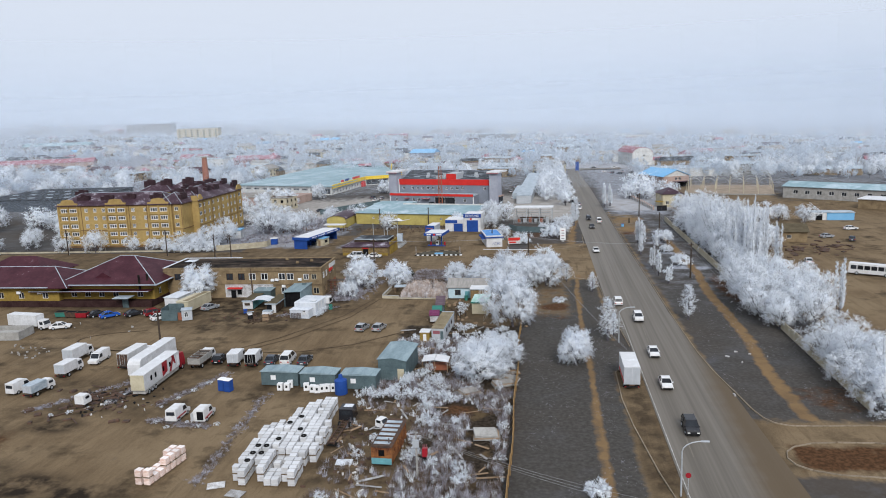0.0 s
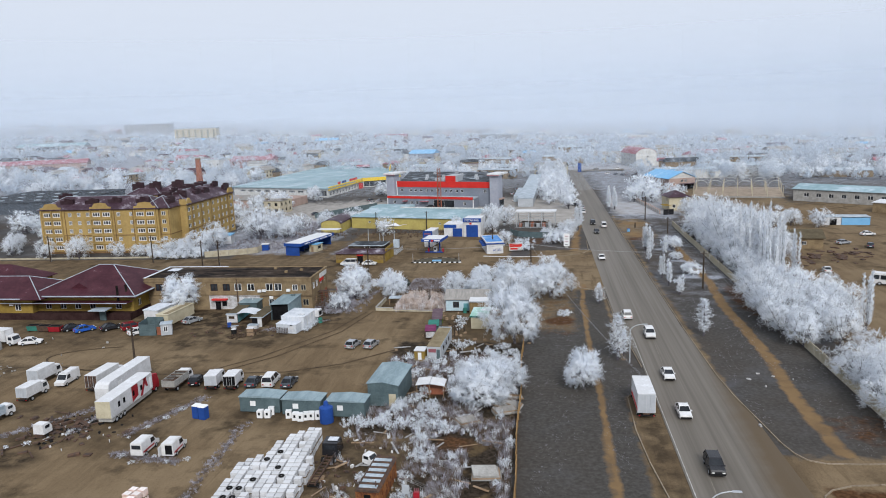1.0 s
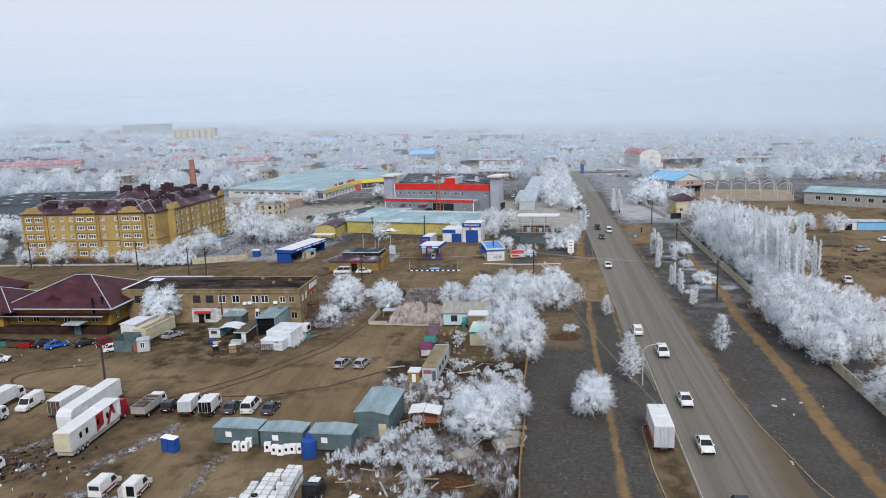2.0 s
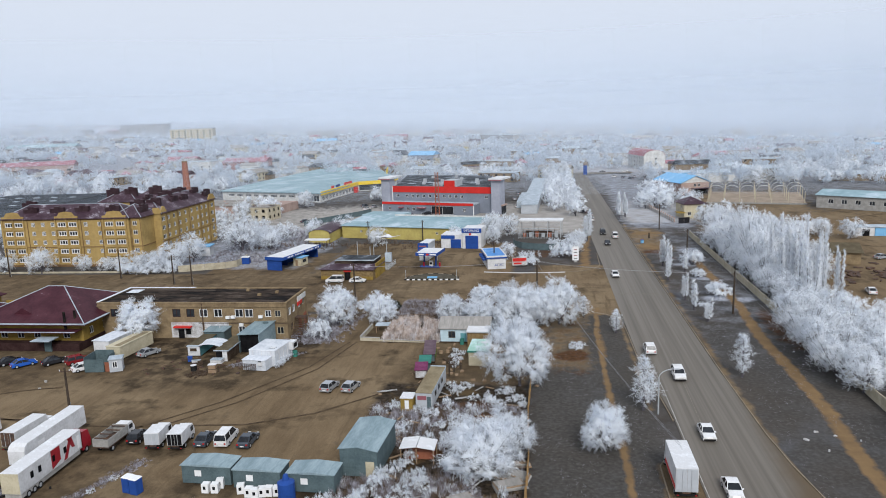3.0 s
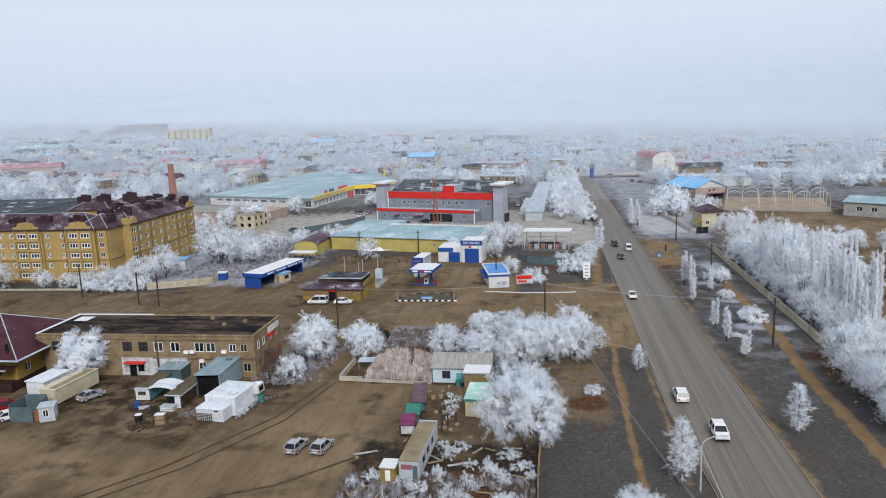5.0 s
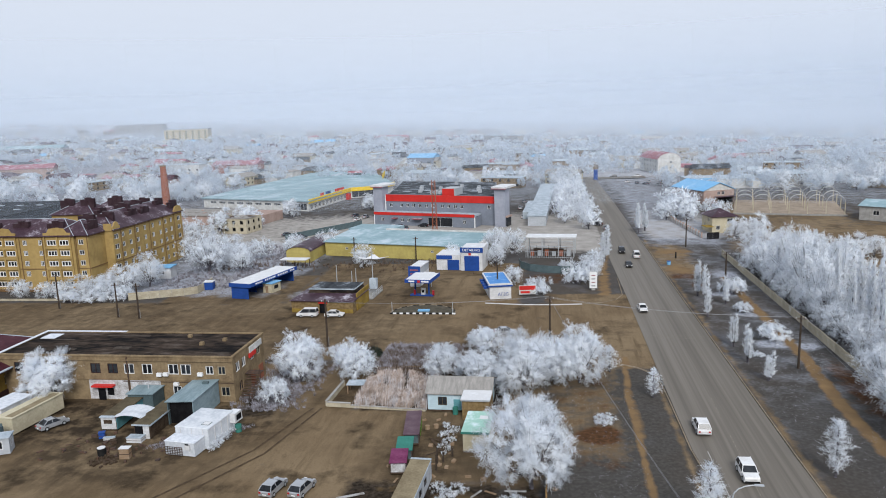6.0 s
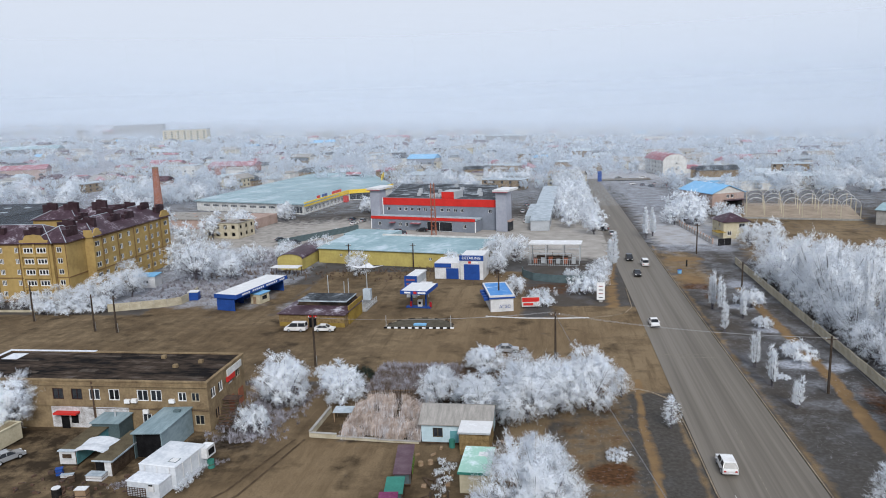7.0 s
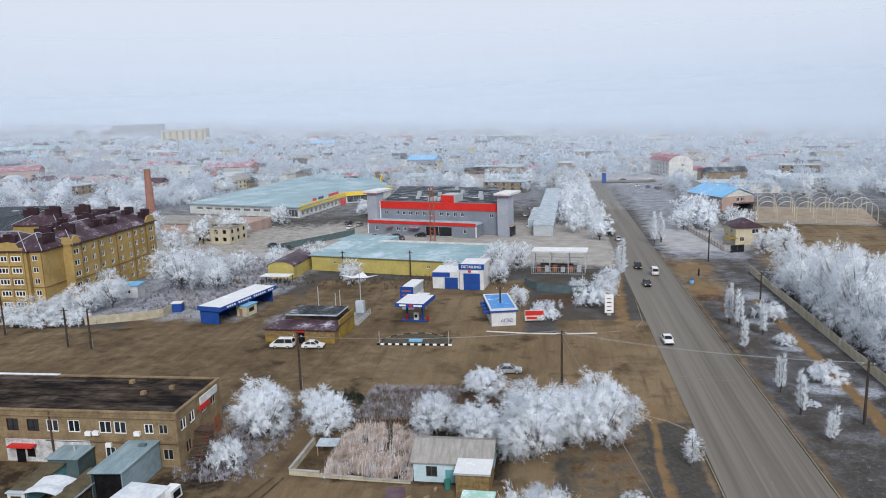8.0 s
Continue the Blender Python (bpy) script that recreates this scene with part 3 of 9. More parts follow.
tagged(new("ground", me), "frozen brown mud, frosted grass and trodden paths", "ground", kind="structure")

# ---- the road, its kerbs and its lines ----
ROAD_L = [(17.3, -60), (17.4, 60), (17.4, 148), (16.6, 160), (15.6, 172), (15.4, 200), (15.3, 262), (14.9, 300), (14.9, 360), (16.2, 450), (17.6, 500), (19.5, 575)]
ROAD_R = [(34, -60), (33, 60), (31.2, 126), (29.6, 148), (29.0, 172), (28.9, 200), (28.6, 262), (28.5, 300), (28.5, 360), (28.3, 450), (27.5, 500), (26.5, 575)]
g = Geo()
for k in range(len(ROAD_L) - 1):
    g.face([(*ROAD_L[k], 0.02), (*ROAD_R[k], 0.02), (*ROAD_R[k + 1], 0.02), (*ROAD_L[k + 1], 0.02)])
# mud carried over the right-hand side of the road
am = M["asphalt"]
an_, al = am.node_tree.nodes, am.node_tree.links
base = an_["Principled BSDF"].inputs["Base Color"]
dot, nz, add_, rg, mx = an_.new("ShaderNodeVectorMath"), an_.new("ShaderNodeTexNoise"), an_.new("ShaderNodeMath"), an_.new("ShaderNodeMapRange"), an_.new("ShaderNodeMix")
atc = an_.new("ShaderNodeTexCoord")
dot.operation, add_.operation, mx.data_type = 'DOT_PRODUCT', 'MULTIPLY_ADD', 'RGBA'
dot.inputs[1].default_value = (1, -0.0595, 0)
al.new(atc.outputs["Object"], dot.inputs[0])
nz.inputs["Scale"].default_value, nz.inputs["Detail"].default_value = 0.35, 5
al.new(atc.outputs["Object"], nz.inputs["Vector"])
al.new(nz.outputs[0], add_.inputs[0])
add_.inputs[1].default_value = 2.2
al.new(dot.outputs["Value"], add_.inputs[2])
rg.inputs[1].default_value, rg.inputs[2].default_value, rg.inputs[4].default_value = 20.6, 24.0, 0.9
al.new(add_.outputs[0], rg.inputs[0])
al.new(rg.outputs[0], mx.inputs[0])
al.new(base.links[0].from_socket, mx.inputs[6])
mx.inputs[7].default_value = (0.105, 0.074, 0.043, 1)
al.new(mx.outputs[2], base)
road = tagged(new("road", g.mesh("road", "asphalt")), "worn grey-brown asphalt road with tyre-polished lanes", "road", kind="structure")
g = Geo().face([(-60, 572, 0.03), (60, 575, 0.03), (60, 588, 0.03), (-60, 586, 0.03)])
tagged(new("cross_road", g.mesh("cross_road", "asphalt")), "pale asphalt street crossing the far end of the road", "road", kind="structure")
edge = tagged(new("road_marking"), "worn white edge line and short yellowish centre dashes", "road marking", kind="structure")
part("edge_line", Geo().strip([(17.75, 60), (17.7, 160), (17.6, 172)], 0.12, 0.026), "line_white", edge)
for y0, y1 in ((143, 178), (184, 192), (98, 104)):
    part("dash", Geo().strip([(21.2 + 0.02 * (y0 - 143), y0), (21.2 + 0.02 * (y1 - 143), y1)], 0.1, 0.026), "line_worn", edge)
for k, y in enumerate((224.5, 226.0)):
    part("stop_line", Geo().strip([(15.8, y), (28.4, y)], 0.22, 0.026), "line_worn", edge)


def kerb(pts, label):
    """A run of separate kerbstones along a line."""
    k = tagged(new("kerb"), label, "kerb", kind="structure")
    for (x0, y0), (x1, y1) in zip(pts, pts[1:]):
        length = math.hypot(x1 - x0, y1 - y0)
        an = math.degrees(math.atan2(y1 - y0, x1 - x0))
        for i in range(max(1, round(length / 3))):
            s = i / max(1, round(length / 3))
            w = length / max(1, round(length / 3))
            part("kerbstone", box(0.02, w - 0.02, -0.09, 0.09, -0.05, 0.13, taper=0.01), "kerb", k, m=pose(x0 + (x1 - x0) * s, y0 + (y1 - y0) * s, 0, 0, 0, an))
    return k


KERB = "muddy pale concrete kerbstones along the road edge"
kerb([(17.1, 136), (15.0, 135), (13.0, 131), (12.8, 118), (13.4, 108), (15.0, 93), (17.0, 80)], "pale concrete kerb round the muddy lay-by")
kerb([(29.5, 152), (29.7, 142), (30.4, 132), (31.7, 122), (32.5, 115), (33.3, 111.7), (34.4, 109.8), (36.4, 108.9), (41, 109.0), (48, 109.6), (66, 107.5)], KERB)
kerb([(29.5, 152), (29.2, 172), (29.1, 200), (28.8, 262), (28.7, 340)], KERB)
kerb([(17.2, 146), (16.4, 160), (15.4, 172), (15.2, 190), (15.0, 198), (13.9, 203.6), (11.6, 206.2), (8.6, 208)], "muddy pale kerb rounding the corner of the side street")
kerb([(46, 93.2), (38, 93.8), (34.8, 94.9), (33.2, 96.4), (32.7, 98.2), (33.2, 100.2), (34.6, 101.8), (37.3, 103.0), (41, 103.5), (46, 103.6), (60, 102)], "concrete kerb round a bare planted island")
white_kerb = kerb([(-20.5, 252.4), (-10.7, 251.0), (-3.5, 251.0), (3.7, 251.7)], "white-painted kerb along the station forecourt")
for stone in white_kerb.children:
    stone.scale = (1, 1.4, 1.2)
    stone.data.materials[0] = M["white_metal"]
kerb([(3.7, 251.7), (9.0, 253.4), (12.4, 256.2), (14.4, 261), (14.8, 280)], "pale kerb rounding the station corner")


# ---- trees white with hoarfrost ----
def unit(v):
    return v / np.maximum(np.linalg.norm(v, axis=-1, keepdims=True), 1e-6)


def soup(name, tri, normal, material):
    """A mesh of loose triangles, each shaded by the normal of the tuft that it belongs to."""
    me = bpy.data.meshes.new(name)
    nt = len(tri)
    me.vertices.add(nt * 3)
    me.vertices.foreach_set("co", tri.astype(np.float32).reshape(-1))
    me.loops.add(nt * 3)
    me.loops.foreach_set("vertex_index", np.arange(nt * 3, dtype=np.int32))
    me.polygons.add(nt)
    me.polygons.foreach_set("loop_start", np.arange(0, nt * 3, 3, dtype=np.int32))
    me.materials.append(M[material])
    me.update(calc_edges=True)
    me.normals_split_custom_set_from_vertices((np.repeat(normal, 3, axis=0) if normal.ndim == 2 else normal.reshape(-1, 3)).astype(np.float32))
    return me


def twigs(q, centres, radii, axis_dir, per, length, width, spread, low=0.05, sprays=0):
    """Fine frosted twigs round each tuft; axis_dir is the way in which the tuft grows."""
    m = len(centres)
    if sprays:
        # the twigs sit along a few side branches, like the barbs of a feather
        limb = unit(q.normal(size=(m, sprays, 3)) + 0.75 * axis_dir[:, None, :])
        reach = q.uniform(0.55, 1.55, (m, sprays, 1))
        pick = q.integers(0, sprays, (m, per))[:, :, None]
        d = np.take_along_axis(limb, pick, 1)
        far = np.take_along_axis(reach, pick, 1)
        u = q.random((m, per, 1)) ** 0.6
        start = centres[:, None, :] + (d * far * u + q.normal(size=d.shape) * 0.1) * radii[:, None, None]
        start[:, :, 2] -= 0.12 * radii[:, None] * (u * far)[:, :, 0] ** 2
        grow = unit(0.9 * d + np.array([0, 0, 0.1]) + 2.0 * spread * q.normal(size=d.shape))
    else:
        d = unit(q.normal(size=(m, per, 3)) + 0.45 * axis_dir[:, None, :])
        u = q.random((m, per, 1)) ** 0.5
        start = centres[:, None, :] + d * radii[:, None, None] * u
        grow = unit(0.6 * d + 0.85 * axis_dir[:, None, :] + np.array([0, 0, 0.16]) + spread * q.normal(size=d.shape))
    ln = length * q.uniform(0.5, 1.4, (m, per, 1))
    side = unit(np.cross(grow, q.normal(size=d.shape))) * width * q.uniform(0.6, 1.35, (m, per, 1))
    end = start + grow * ln
    tri = np.stack([start - side, start + side, end + side * 0.35], 2).reshape(-1, 3, 3)
    out = unit(0.7 * d + 0.5 * axis_dir[:, None, :] + np.array([0, 0, 0.12])).reshape(-1, 3)
    flat = unit(np.cross(tri[:, 1] - tri[:, 0], tri[:, 2] - tri[:, 0]))
    flip = (flat * out).sum(1) < 0
    tri[flip] = tri[flip][:, ::-1]
    flat[flip] *= -1
    keep = tri[:, :, 2].min(1) > low
    return tri[keep], unit(0.9 * out + 0.14 * flat)[keep]


def tree_meshes(seed, height, radius, style="broad", tufts_=46, per=480, twig=0.5, width=0.026):
    """Trunk, rising limbs and a crown of many fine frosted twigs in tufts along them."""
    r, q = random.Random(seed), np.random.default_rng(seed)
    wood = Geo()
    tr = 0.014 * height + 0.06
    centres, radii, grow = [], [], []
    if style == "broad":
        lobes = [(r.uniform(0, 6.28), r.uniform(0.12, 0.3)) for _ in range(3)]
        fork = Vector((r.uniform(-0.2, 0.2), r.uniform(-0.2, 0.2), height * r.uniform(0.1, 0.16)))
        wood.tube((0, 0, -0.1), fork, tr * 1.2, tr, 6, cap=False)
        for k in range(tufts_):
            u = (k + 0.5) / tufts_
            an = k * 2.39996 + r.uniform(-0.35, 0.35)
            el = math.asin(max(-0.85, min(0.98, 1.8 * u - 0.86)))
            reach = r.uniform(0.5, 0.86) if k % 4 else r.uniform(0.15, 0.5)
            reach *= 1 + sum(w * math.cos(an * (j + 1) - ph) for j, (ph, w) in enumerate(lobes)) * 0.7
            c = Vector((math.cos(an) * math.cos(el) * radius * reach, math.sin(an) * math.cos(el) * radius * reach, height * (0.47 + 0.44 * math.sin(el) * min(reach * 1.15, 1.0))))
            c.z = max(c.z, height * 0.12)
            pr = radius * r.uniform(0.22, 0.36) * (0.75 if c.z < 0.3 * height else 1)
            centres.append(c)
            radii.append(pr)
            grow.append((c - Vector((0, 0, height * 0.3))).normalized())
            mid = fork.lerp(c, 0.5) + Vector((0, 0, -0.04 * height))
            if k % 3 == 0:
                wood.tube(fork, mid, tr * 0.6, tr * 0.36, 3, cap=False).tube(mid, c, tr * 0.36, 0.03, 3, cap=False)
            far = c + Vector((r.gauss(0, 1), r.gauss(0, 1), r.gauss(0.3, 0.7))) * pr * 0.5
            wood.tube(fork.lerp(mid, r.uniform(0.5, 1.1)), far, tr * 0.14, 0.015, 3, cap=False)
    elif style in ("poplar", "young"):
        stems = 1 if style == "young" else 4
        for j in range(stems):
            off = Vector((r.uniform(-0.55, 0.55), r.uniform(-0.55, 0.55), 0)) * radius if stems > 1 else Vector()
            top = height * (1 if j == 0 else r.uniform(0.72, 0.95))
            wood.tube((off.x * 0.3, off.y * 0.3, -0.1), (off.x, off.y, top * 0.9), tr * (1.0 if stems == 1 else 0.6), 0.03, 5, cap=False)
            for k in range(tufts_ // stems):
                u = (k + 0.5) / (tufts_ // stems)
                wide = radius * (0.5 if stems > 1 else 0.8) * min(1.0, 0.3 + 2.6 * u) * (1 - u) ** 0.55
                an, rr = k * 2.4 + r.uniform(-0.4, 0.4), r.uniform(0.2, 0.85)
                z0 = 0.16 if style == "poplar" else 0.14
                c = Vector((off.x + wide * rr * math.cos(an), off.y + wide * rr * math.sin(an), top * (z0 + (0.96 - z0) * u)))
                centres.append(c)
                radii.append(max(0.22, wide * (0.6 if style == "poplar" else r.uniform(0.3, 0.75))))
                grow.append(Vector((0.42 * math.cos(an), 0.42 * math.sin(an), 1.15)).normalized())
                if style == "young" and k % 2 == 0:
                    wood.tube((off.x, off.y, max(0.3, c.z - wide)), c, 0.05, 0.02, 3, cap=False)
    else:
        for k in range(tufts_):
            an, u, rr = k * 2.4 + r.uniform(-0.5, 0.5), r.random(), r.uniform(0.25, 0.95)
            c = Vector((radius * rr * math.cos(an), radius * rr * math.sin(an), height * (0.2 + 0.62 * u * (1.15 - 0.55 * rr))))
            centres.append(c)
            radii.append(radius * r.uniform(0.12, 0.28))
            grow.append((c + Vector((0, 0, 0.35 * height))).normalized())
            if k % 3 == 0:
                wood.tube((c.x * 0.15, c.y * 0.15, -0.05), c, 0.04, 0.015, 3, cap=False)
    spread = {"broad": 0.42, "poplar": 0.16, "young": 0.3, "bush": 0.45}[style]
    tri, nrm = twigs(q, np.array(centres), np.array(radii), np.array(grow), per, twig, width, spread, sprays={"broad": 18, "bush": 9, "young": 7}.get(style, 0))
    return wood.mesh("trunk", "bark"), soup("crown", tri, nrm, "frost")


TREES = {
    "broad": [tree_meshes(11 + k, 10, 4.6, "broad", 64, 820, 0.36, 0.022) for k in range(5)],
    "grove": [tree_meshes(21 + k, 10, 4.6, "broad", 52, 210, 0.42, 0.038) for k in range(4)],
    "distant": [tree_meshes(71 + k, 10, 4.6, "broad", 38, 64, 0.8, 0.12) for k in range(4)],
    "poplar": [tree_meshes(31 + k, 18, 2.1, "poplar", 96, 74, 0.9, 0.038) for k in range(3)],
    "young": [tree_meshes(41 + k, 8, 2.3, "young", 40, 70, 0.5, 0.02) for k in range(3)],
    "slim": [tree_meshes(51 + k, 6, 1.0, "poplar", 56, 44, 0.55, 0.022) for k in range(3)],
    "shrub": [tree_meshes(81 + k, 3.0, 2.4, "bush", 26, 60, 0.42, 0.032) for k in range(4)],
    "bush": [tree_meshes(61 + k, 3.0, 2.4, "bush", 44, 130, 0.38, 0.026) for k in range(4)],
}
TREE_SIZE = {"broad": (10, 4.6), "grove": (10, 4.6), "distant": (10, 4.6), "poplar": (18, 2.1), "young": (8, 2.3), "slim": (6, 1.0), "bush": (3.0, 2.4), "shrub": (3.0, 2.4)}
TREE_LABEL = {
    "broad": ("tree", "leafless broad-crowned tree thick with white hoarfrost", "tree", "frosted trees"),
    "grove": ("tree", "leafless broad-crowned tree thick with white hoarfrost", "tree", "frosted trees"),
    "distant": ("tree", "leafless broad-crowned tree thick with white hoarfrost", "tree", "distant frosted trees"),
    "poplar": ("poplar", "tall narrow poplar covered in white hoarfrost", "tree", "frosted poplars"),
    "young": ("young_tree", "young upright tree with thin frosted twigs", "tree", "young frosted trees"),
    "slim": ("sapling", "slender pruned sapling furred with frost", "tree", "frosted saplings"),
    "shrub": ("shrub", "small frosted shrub among weeds in the garden plot", "shrub", "frosted shrubs"),
    "bush": ("bush", "low dense bush white with hoarfrost", "bush", "frosted bushes"),
}
tree_count = [0]


def tree(style, x, y, height, radius):
    k = tree_count[0] = tree_count[0] + 1
    if style == "broad" and (y > 216 or x > 46 or x < -70 and y > 195):
        style = "grove" if y < 345 else "distant"
    wood, crown = TREES[style][k % len(TREES[style])]
    h, w = TREE_SIZE[style]
    nm, label, cat, grp = TREE_LABEL[style]
    t = thing(nm, x, y, k * 77 % 360, label, cat, grp, z=-0.05)
    t.scale = (radius / w, radius / w, height / h)
    if style != "shrub":
        part("trunk", wood, None, t)
    part("crown", crown, None, t)
    return t


# beside the road and the yards
for a in [("broad", 6.0, 135.0, 8.0, 3.4), ("young", 13.2, 150.0, 9.4, 3.3), ("young", 14.6, 152.5, 5.4, 2.0), ("young", 32.3, 165.7, 8.2, 3.0), ("broad", -6.8, 159.8, 14.4, 5.6),
          ("broad", -8.8, 192.6, 12.2, 6.0), ("broad", -3.6, 197.5, 9.6, 4.2), ("broad", 0.8, 198.0, 11.4, 4.6), ("broad", -16.6, 195, 7.6, 4.4), ("broad", -23.4, 198.6, 7.8, 3.6), ("young", 6.6, 203.6, 5.2, 2.6), ("broad", -17.6, 214.5, 5.8, 3.6),
          ("broad", -50.3, 196.6, 10.0, 4.4), ("broad", -40.6, 197.6, 8.0, 3.8), ("bush", -51.2, 185.6, 5.0, 2.6), ("broad", -92.5, 184.0, 10.6, 5.4), ("bush", -47.6, 210.6, 2.6, 1.8),
          ("broad", -11.4, 127.0, 8.6, 5.4), ("broad", -8.0, 131.6, 7.6, 3.8), ("young", 12.8, 191.6, 5.4, 2.2), ("bush", 4.0, 181.0, 1.6, 1.6)]:
    tree(*a)
# behind the long wall
rt = random.Random(5)
for x, y, h, w in [(51.6, 112.5, 7.2, 3.8), (50.8, 120, 7.4, 3.9), (51.2, 127.5, 8, 4.2), (51.0, 135, 7.6, 4.0), (52.6, 141, 7.6, 4.0), (58, 146, 7.5, 3.8), (53.5, 117, 9, 4.6), (56, 123, 10, 5.2), (54, 129, 9.6, 4.8), (60, 127, 9.5, 4.6), (57, 134, 8.5, 4.2), (63, 121, 9, 4.6),
                   (49.8, 159, 8.5, 4.6), (48.4, 166, 9.8, 5.2), (57, 160, 10, 4.8), (48.2, 173, 10.4, 5.4), (57, 168, 10, 5.0), (48.4, 180, 10.6, 5.4), (57.5, 176, 10.5, 5.0), (49, 187, 10.4, 5.2), (49.6, 194, 10.6, 5.2), (58, 186, 10.5, 5.0), (58, 194, 11, 5.0), (55, 200, 9.5, 4.8), (64, 178, 9.5, 4.6), (65, 188, 9, 4.4),
                   (54.5, 243, 8.5, 4.4), (54.2, 250, 8, 4.2), (54.6, 257, 8.6, 4.4), (54.4, 264, 8, 4.2), (54.8, 272, 8.8, 4.4), (54.6, 281, 8, 4.2), (54.6, 289, 8, 4.2), (54.4, 205, 8, 4.0), (54.4, 228, 8, 4.2), (54, 212, 9.5, 4.6), (54.5, 222, 9.0, 4.6), (55, 235, 12, 5.2)]:
    tree("broad", x + rt.uniform(-0.5, 0.5), y, h, w)
for x, y, h in [(56, 203, 15), (58.5, 206, 18.5), (57, 210, 16.5), (61, 211, 20), (57.6, 215, 21), (62, 217, 17.5), (57.5, 220, 18), (61, 224, 21), (56.5, 226, 16), (65, 212, 15), (60, 230, 18), (56, 233, 19), (65, 168.5, 13.4), (54.5, 268, 15), (57, 275, 14), (55, 292, 15), (62, 247, 18), (59, 255, 17)]:
    tree("poplar", x, y, h, 1.6 + 0.5 * math.sin(x * 3 + y))
for x, y, h, w in [(57, 243, 15, 5.6), (57, 252, 19, 6.8), (64, 250, 18, 6.4), (58, 263, 19, 6.8), (66, 262, 16, 6), (55, 282, 14, 5.8), (63, 275, 15, 5.8), (70, 240, 11, 5), (72, 252, 10, 4.6), (69, 283, 10, 5), (78, 294, 9, 4.6), (58, 300, 12, 5.4), (66, 303, 11, 5.2), (86, 304, 9, 4.8), (94, 308, 8, 4.4), (102, 302, 8, 4.2), (76, 310, 9, 4.6)]:
    tree("broad", x, y, h, w)
# in front of the flats and on the station's edge
for a in [("broad", -200, 262, 8, 4.0), ("broad", -206, 273, 8.6, 4.4), ("broad", -202, 287, 8, 4.0), ("broad", -212, 300, 9, 4.6), ("broad", -221, 316, 9, 4.6), ("broad", -229, 331, 9, 4.6), ("broad", -211, 256, 7, 3.6), ("broad", -205, 312, 8, 4.2), ("broad", -181, 255, 7.4, 3.8), ("broad", -167, 253.5, 10, 4.6), ("broad", -153, 256, 6.6, 3.2), ("broad", -145, 256, 5.6, 2.8), ("broad", -134, 257, 7.4, 4.0), ("broad", -128, 256, 6.4, 3.6), ("broad", -140, 256.5, 5.6, 3.2), ("broad", -125.5, 264, 9.2, 5.0), ("broad", -122.5, 271, 11.0, 5.6), ("broad", -130.5, 262, 7.4, 4.2), ("broad", -112, 289, 15.5, 8.2), ("broad", -102, 291, 10, 5.2),
          ("broad", -109, 300, 11, 5.6), ("broad", -120, 305, 10, 4.5), ("broad", -104, 312, 8, 4.4), ("broad", -94, 318, 8.6, 4.6), ("broad", -83, 323, 9, 4.2), ("bush", -136, 252.5, 4.2, 3.4), ("bush", -129, 252.5, 4.4, 3.6), ("bush", -122, 255, 4.6, 3.4),
          ("broad", -63.5, 296, 8.6, 3.8), ("broad", -34.5, 301, 8.0, 3.2), ("broad", -22, 309, 11.5, 5.4), ("broad", -16.5, 318, 9.5, 4.6), ("broad", -21, 298, 8.0, 3.4), ("broad", -14, 272, 6.6, 3.0), ("bush", -7.5, 263, 5.0, 3.4), ("bush", 3.5, 274, 5.6, 4.0),
          ("broad", 7.0, 279, 7.6, 4.0), ("bush", 1.0, 288, 4.4, 2.8), ("poplar", 12.6, 303, 12, 2.3), ("broad", 9.5, 292, 7.0, 3.4)]:
    tree(*a)
for k, y in enumerate(range(384, 560, 11)):
    tree("distant", 2.5 + 2.5 * math.sin(k * 2.1), y, 9.5 + 2.5 * math.sin(k * 1.3), 4.0)
    tree("distant", 10.5 + 2.0 * math.sin(k * 1.7), y + 5, 9.5 + 2.5 * math.sin(k * 2.3), 3.6)
for a in [(32.1, 219.5, 7.0), (32.5, 210, 7.6), (33.6, 200.6, 5.4), (31.6, 241, 7.0), (33.0, 260, 9.5), (34.2, 257, 9.0), (38.0, 252, 6.0)]:
    tree("slim", *a, 1.15)
for a in [("bush", 41, 224, 4.0, 3.3), ("bush", 40.2, 244.5, 2.8, 2.2), ("bush", 42, 261.6, 5.4, 3.6), ("bush", 35.3, 213.5, 1.2, 1.2), ("poplar", 29.8, 358, 12, 2.0), ("poplar", 32.5, 362, 11, 1.8), ("broad", 49, 392, 14, 7.0), ("broad", 44.5, 388, 9, 4.6), ("broad", 53, 387, 8.6, 4.6), ("broad", 47, 398, 12, 5.6), ("bush", 6.7, 86.6, 2.2, 1.9), ("broad", 55, 398, 12, 6), ("broad", 61, 338, 9, 5), ("broad", 69, 345, 9, 5)]:
    tree(*a)


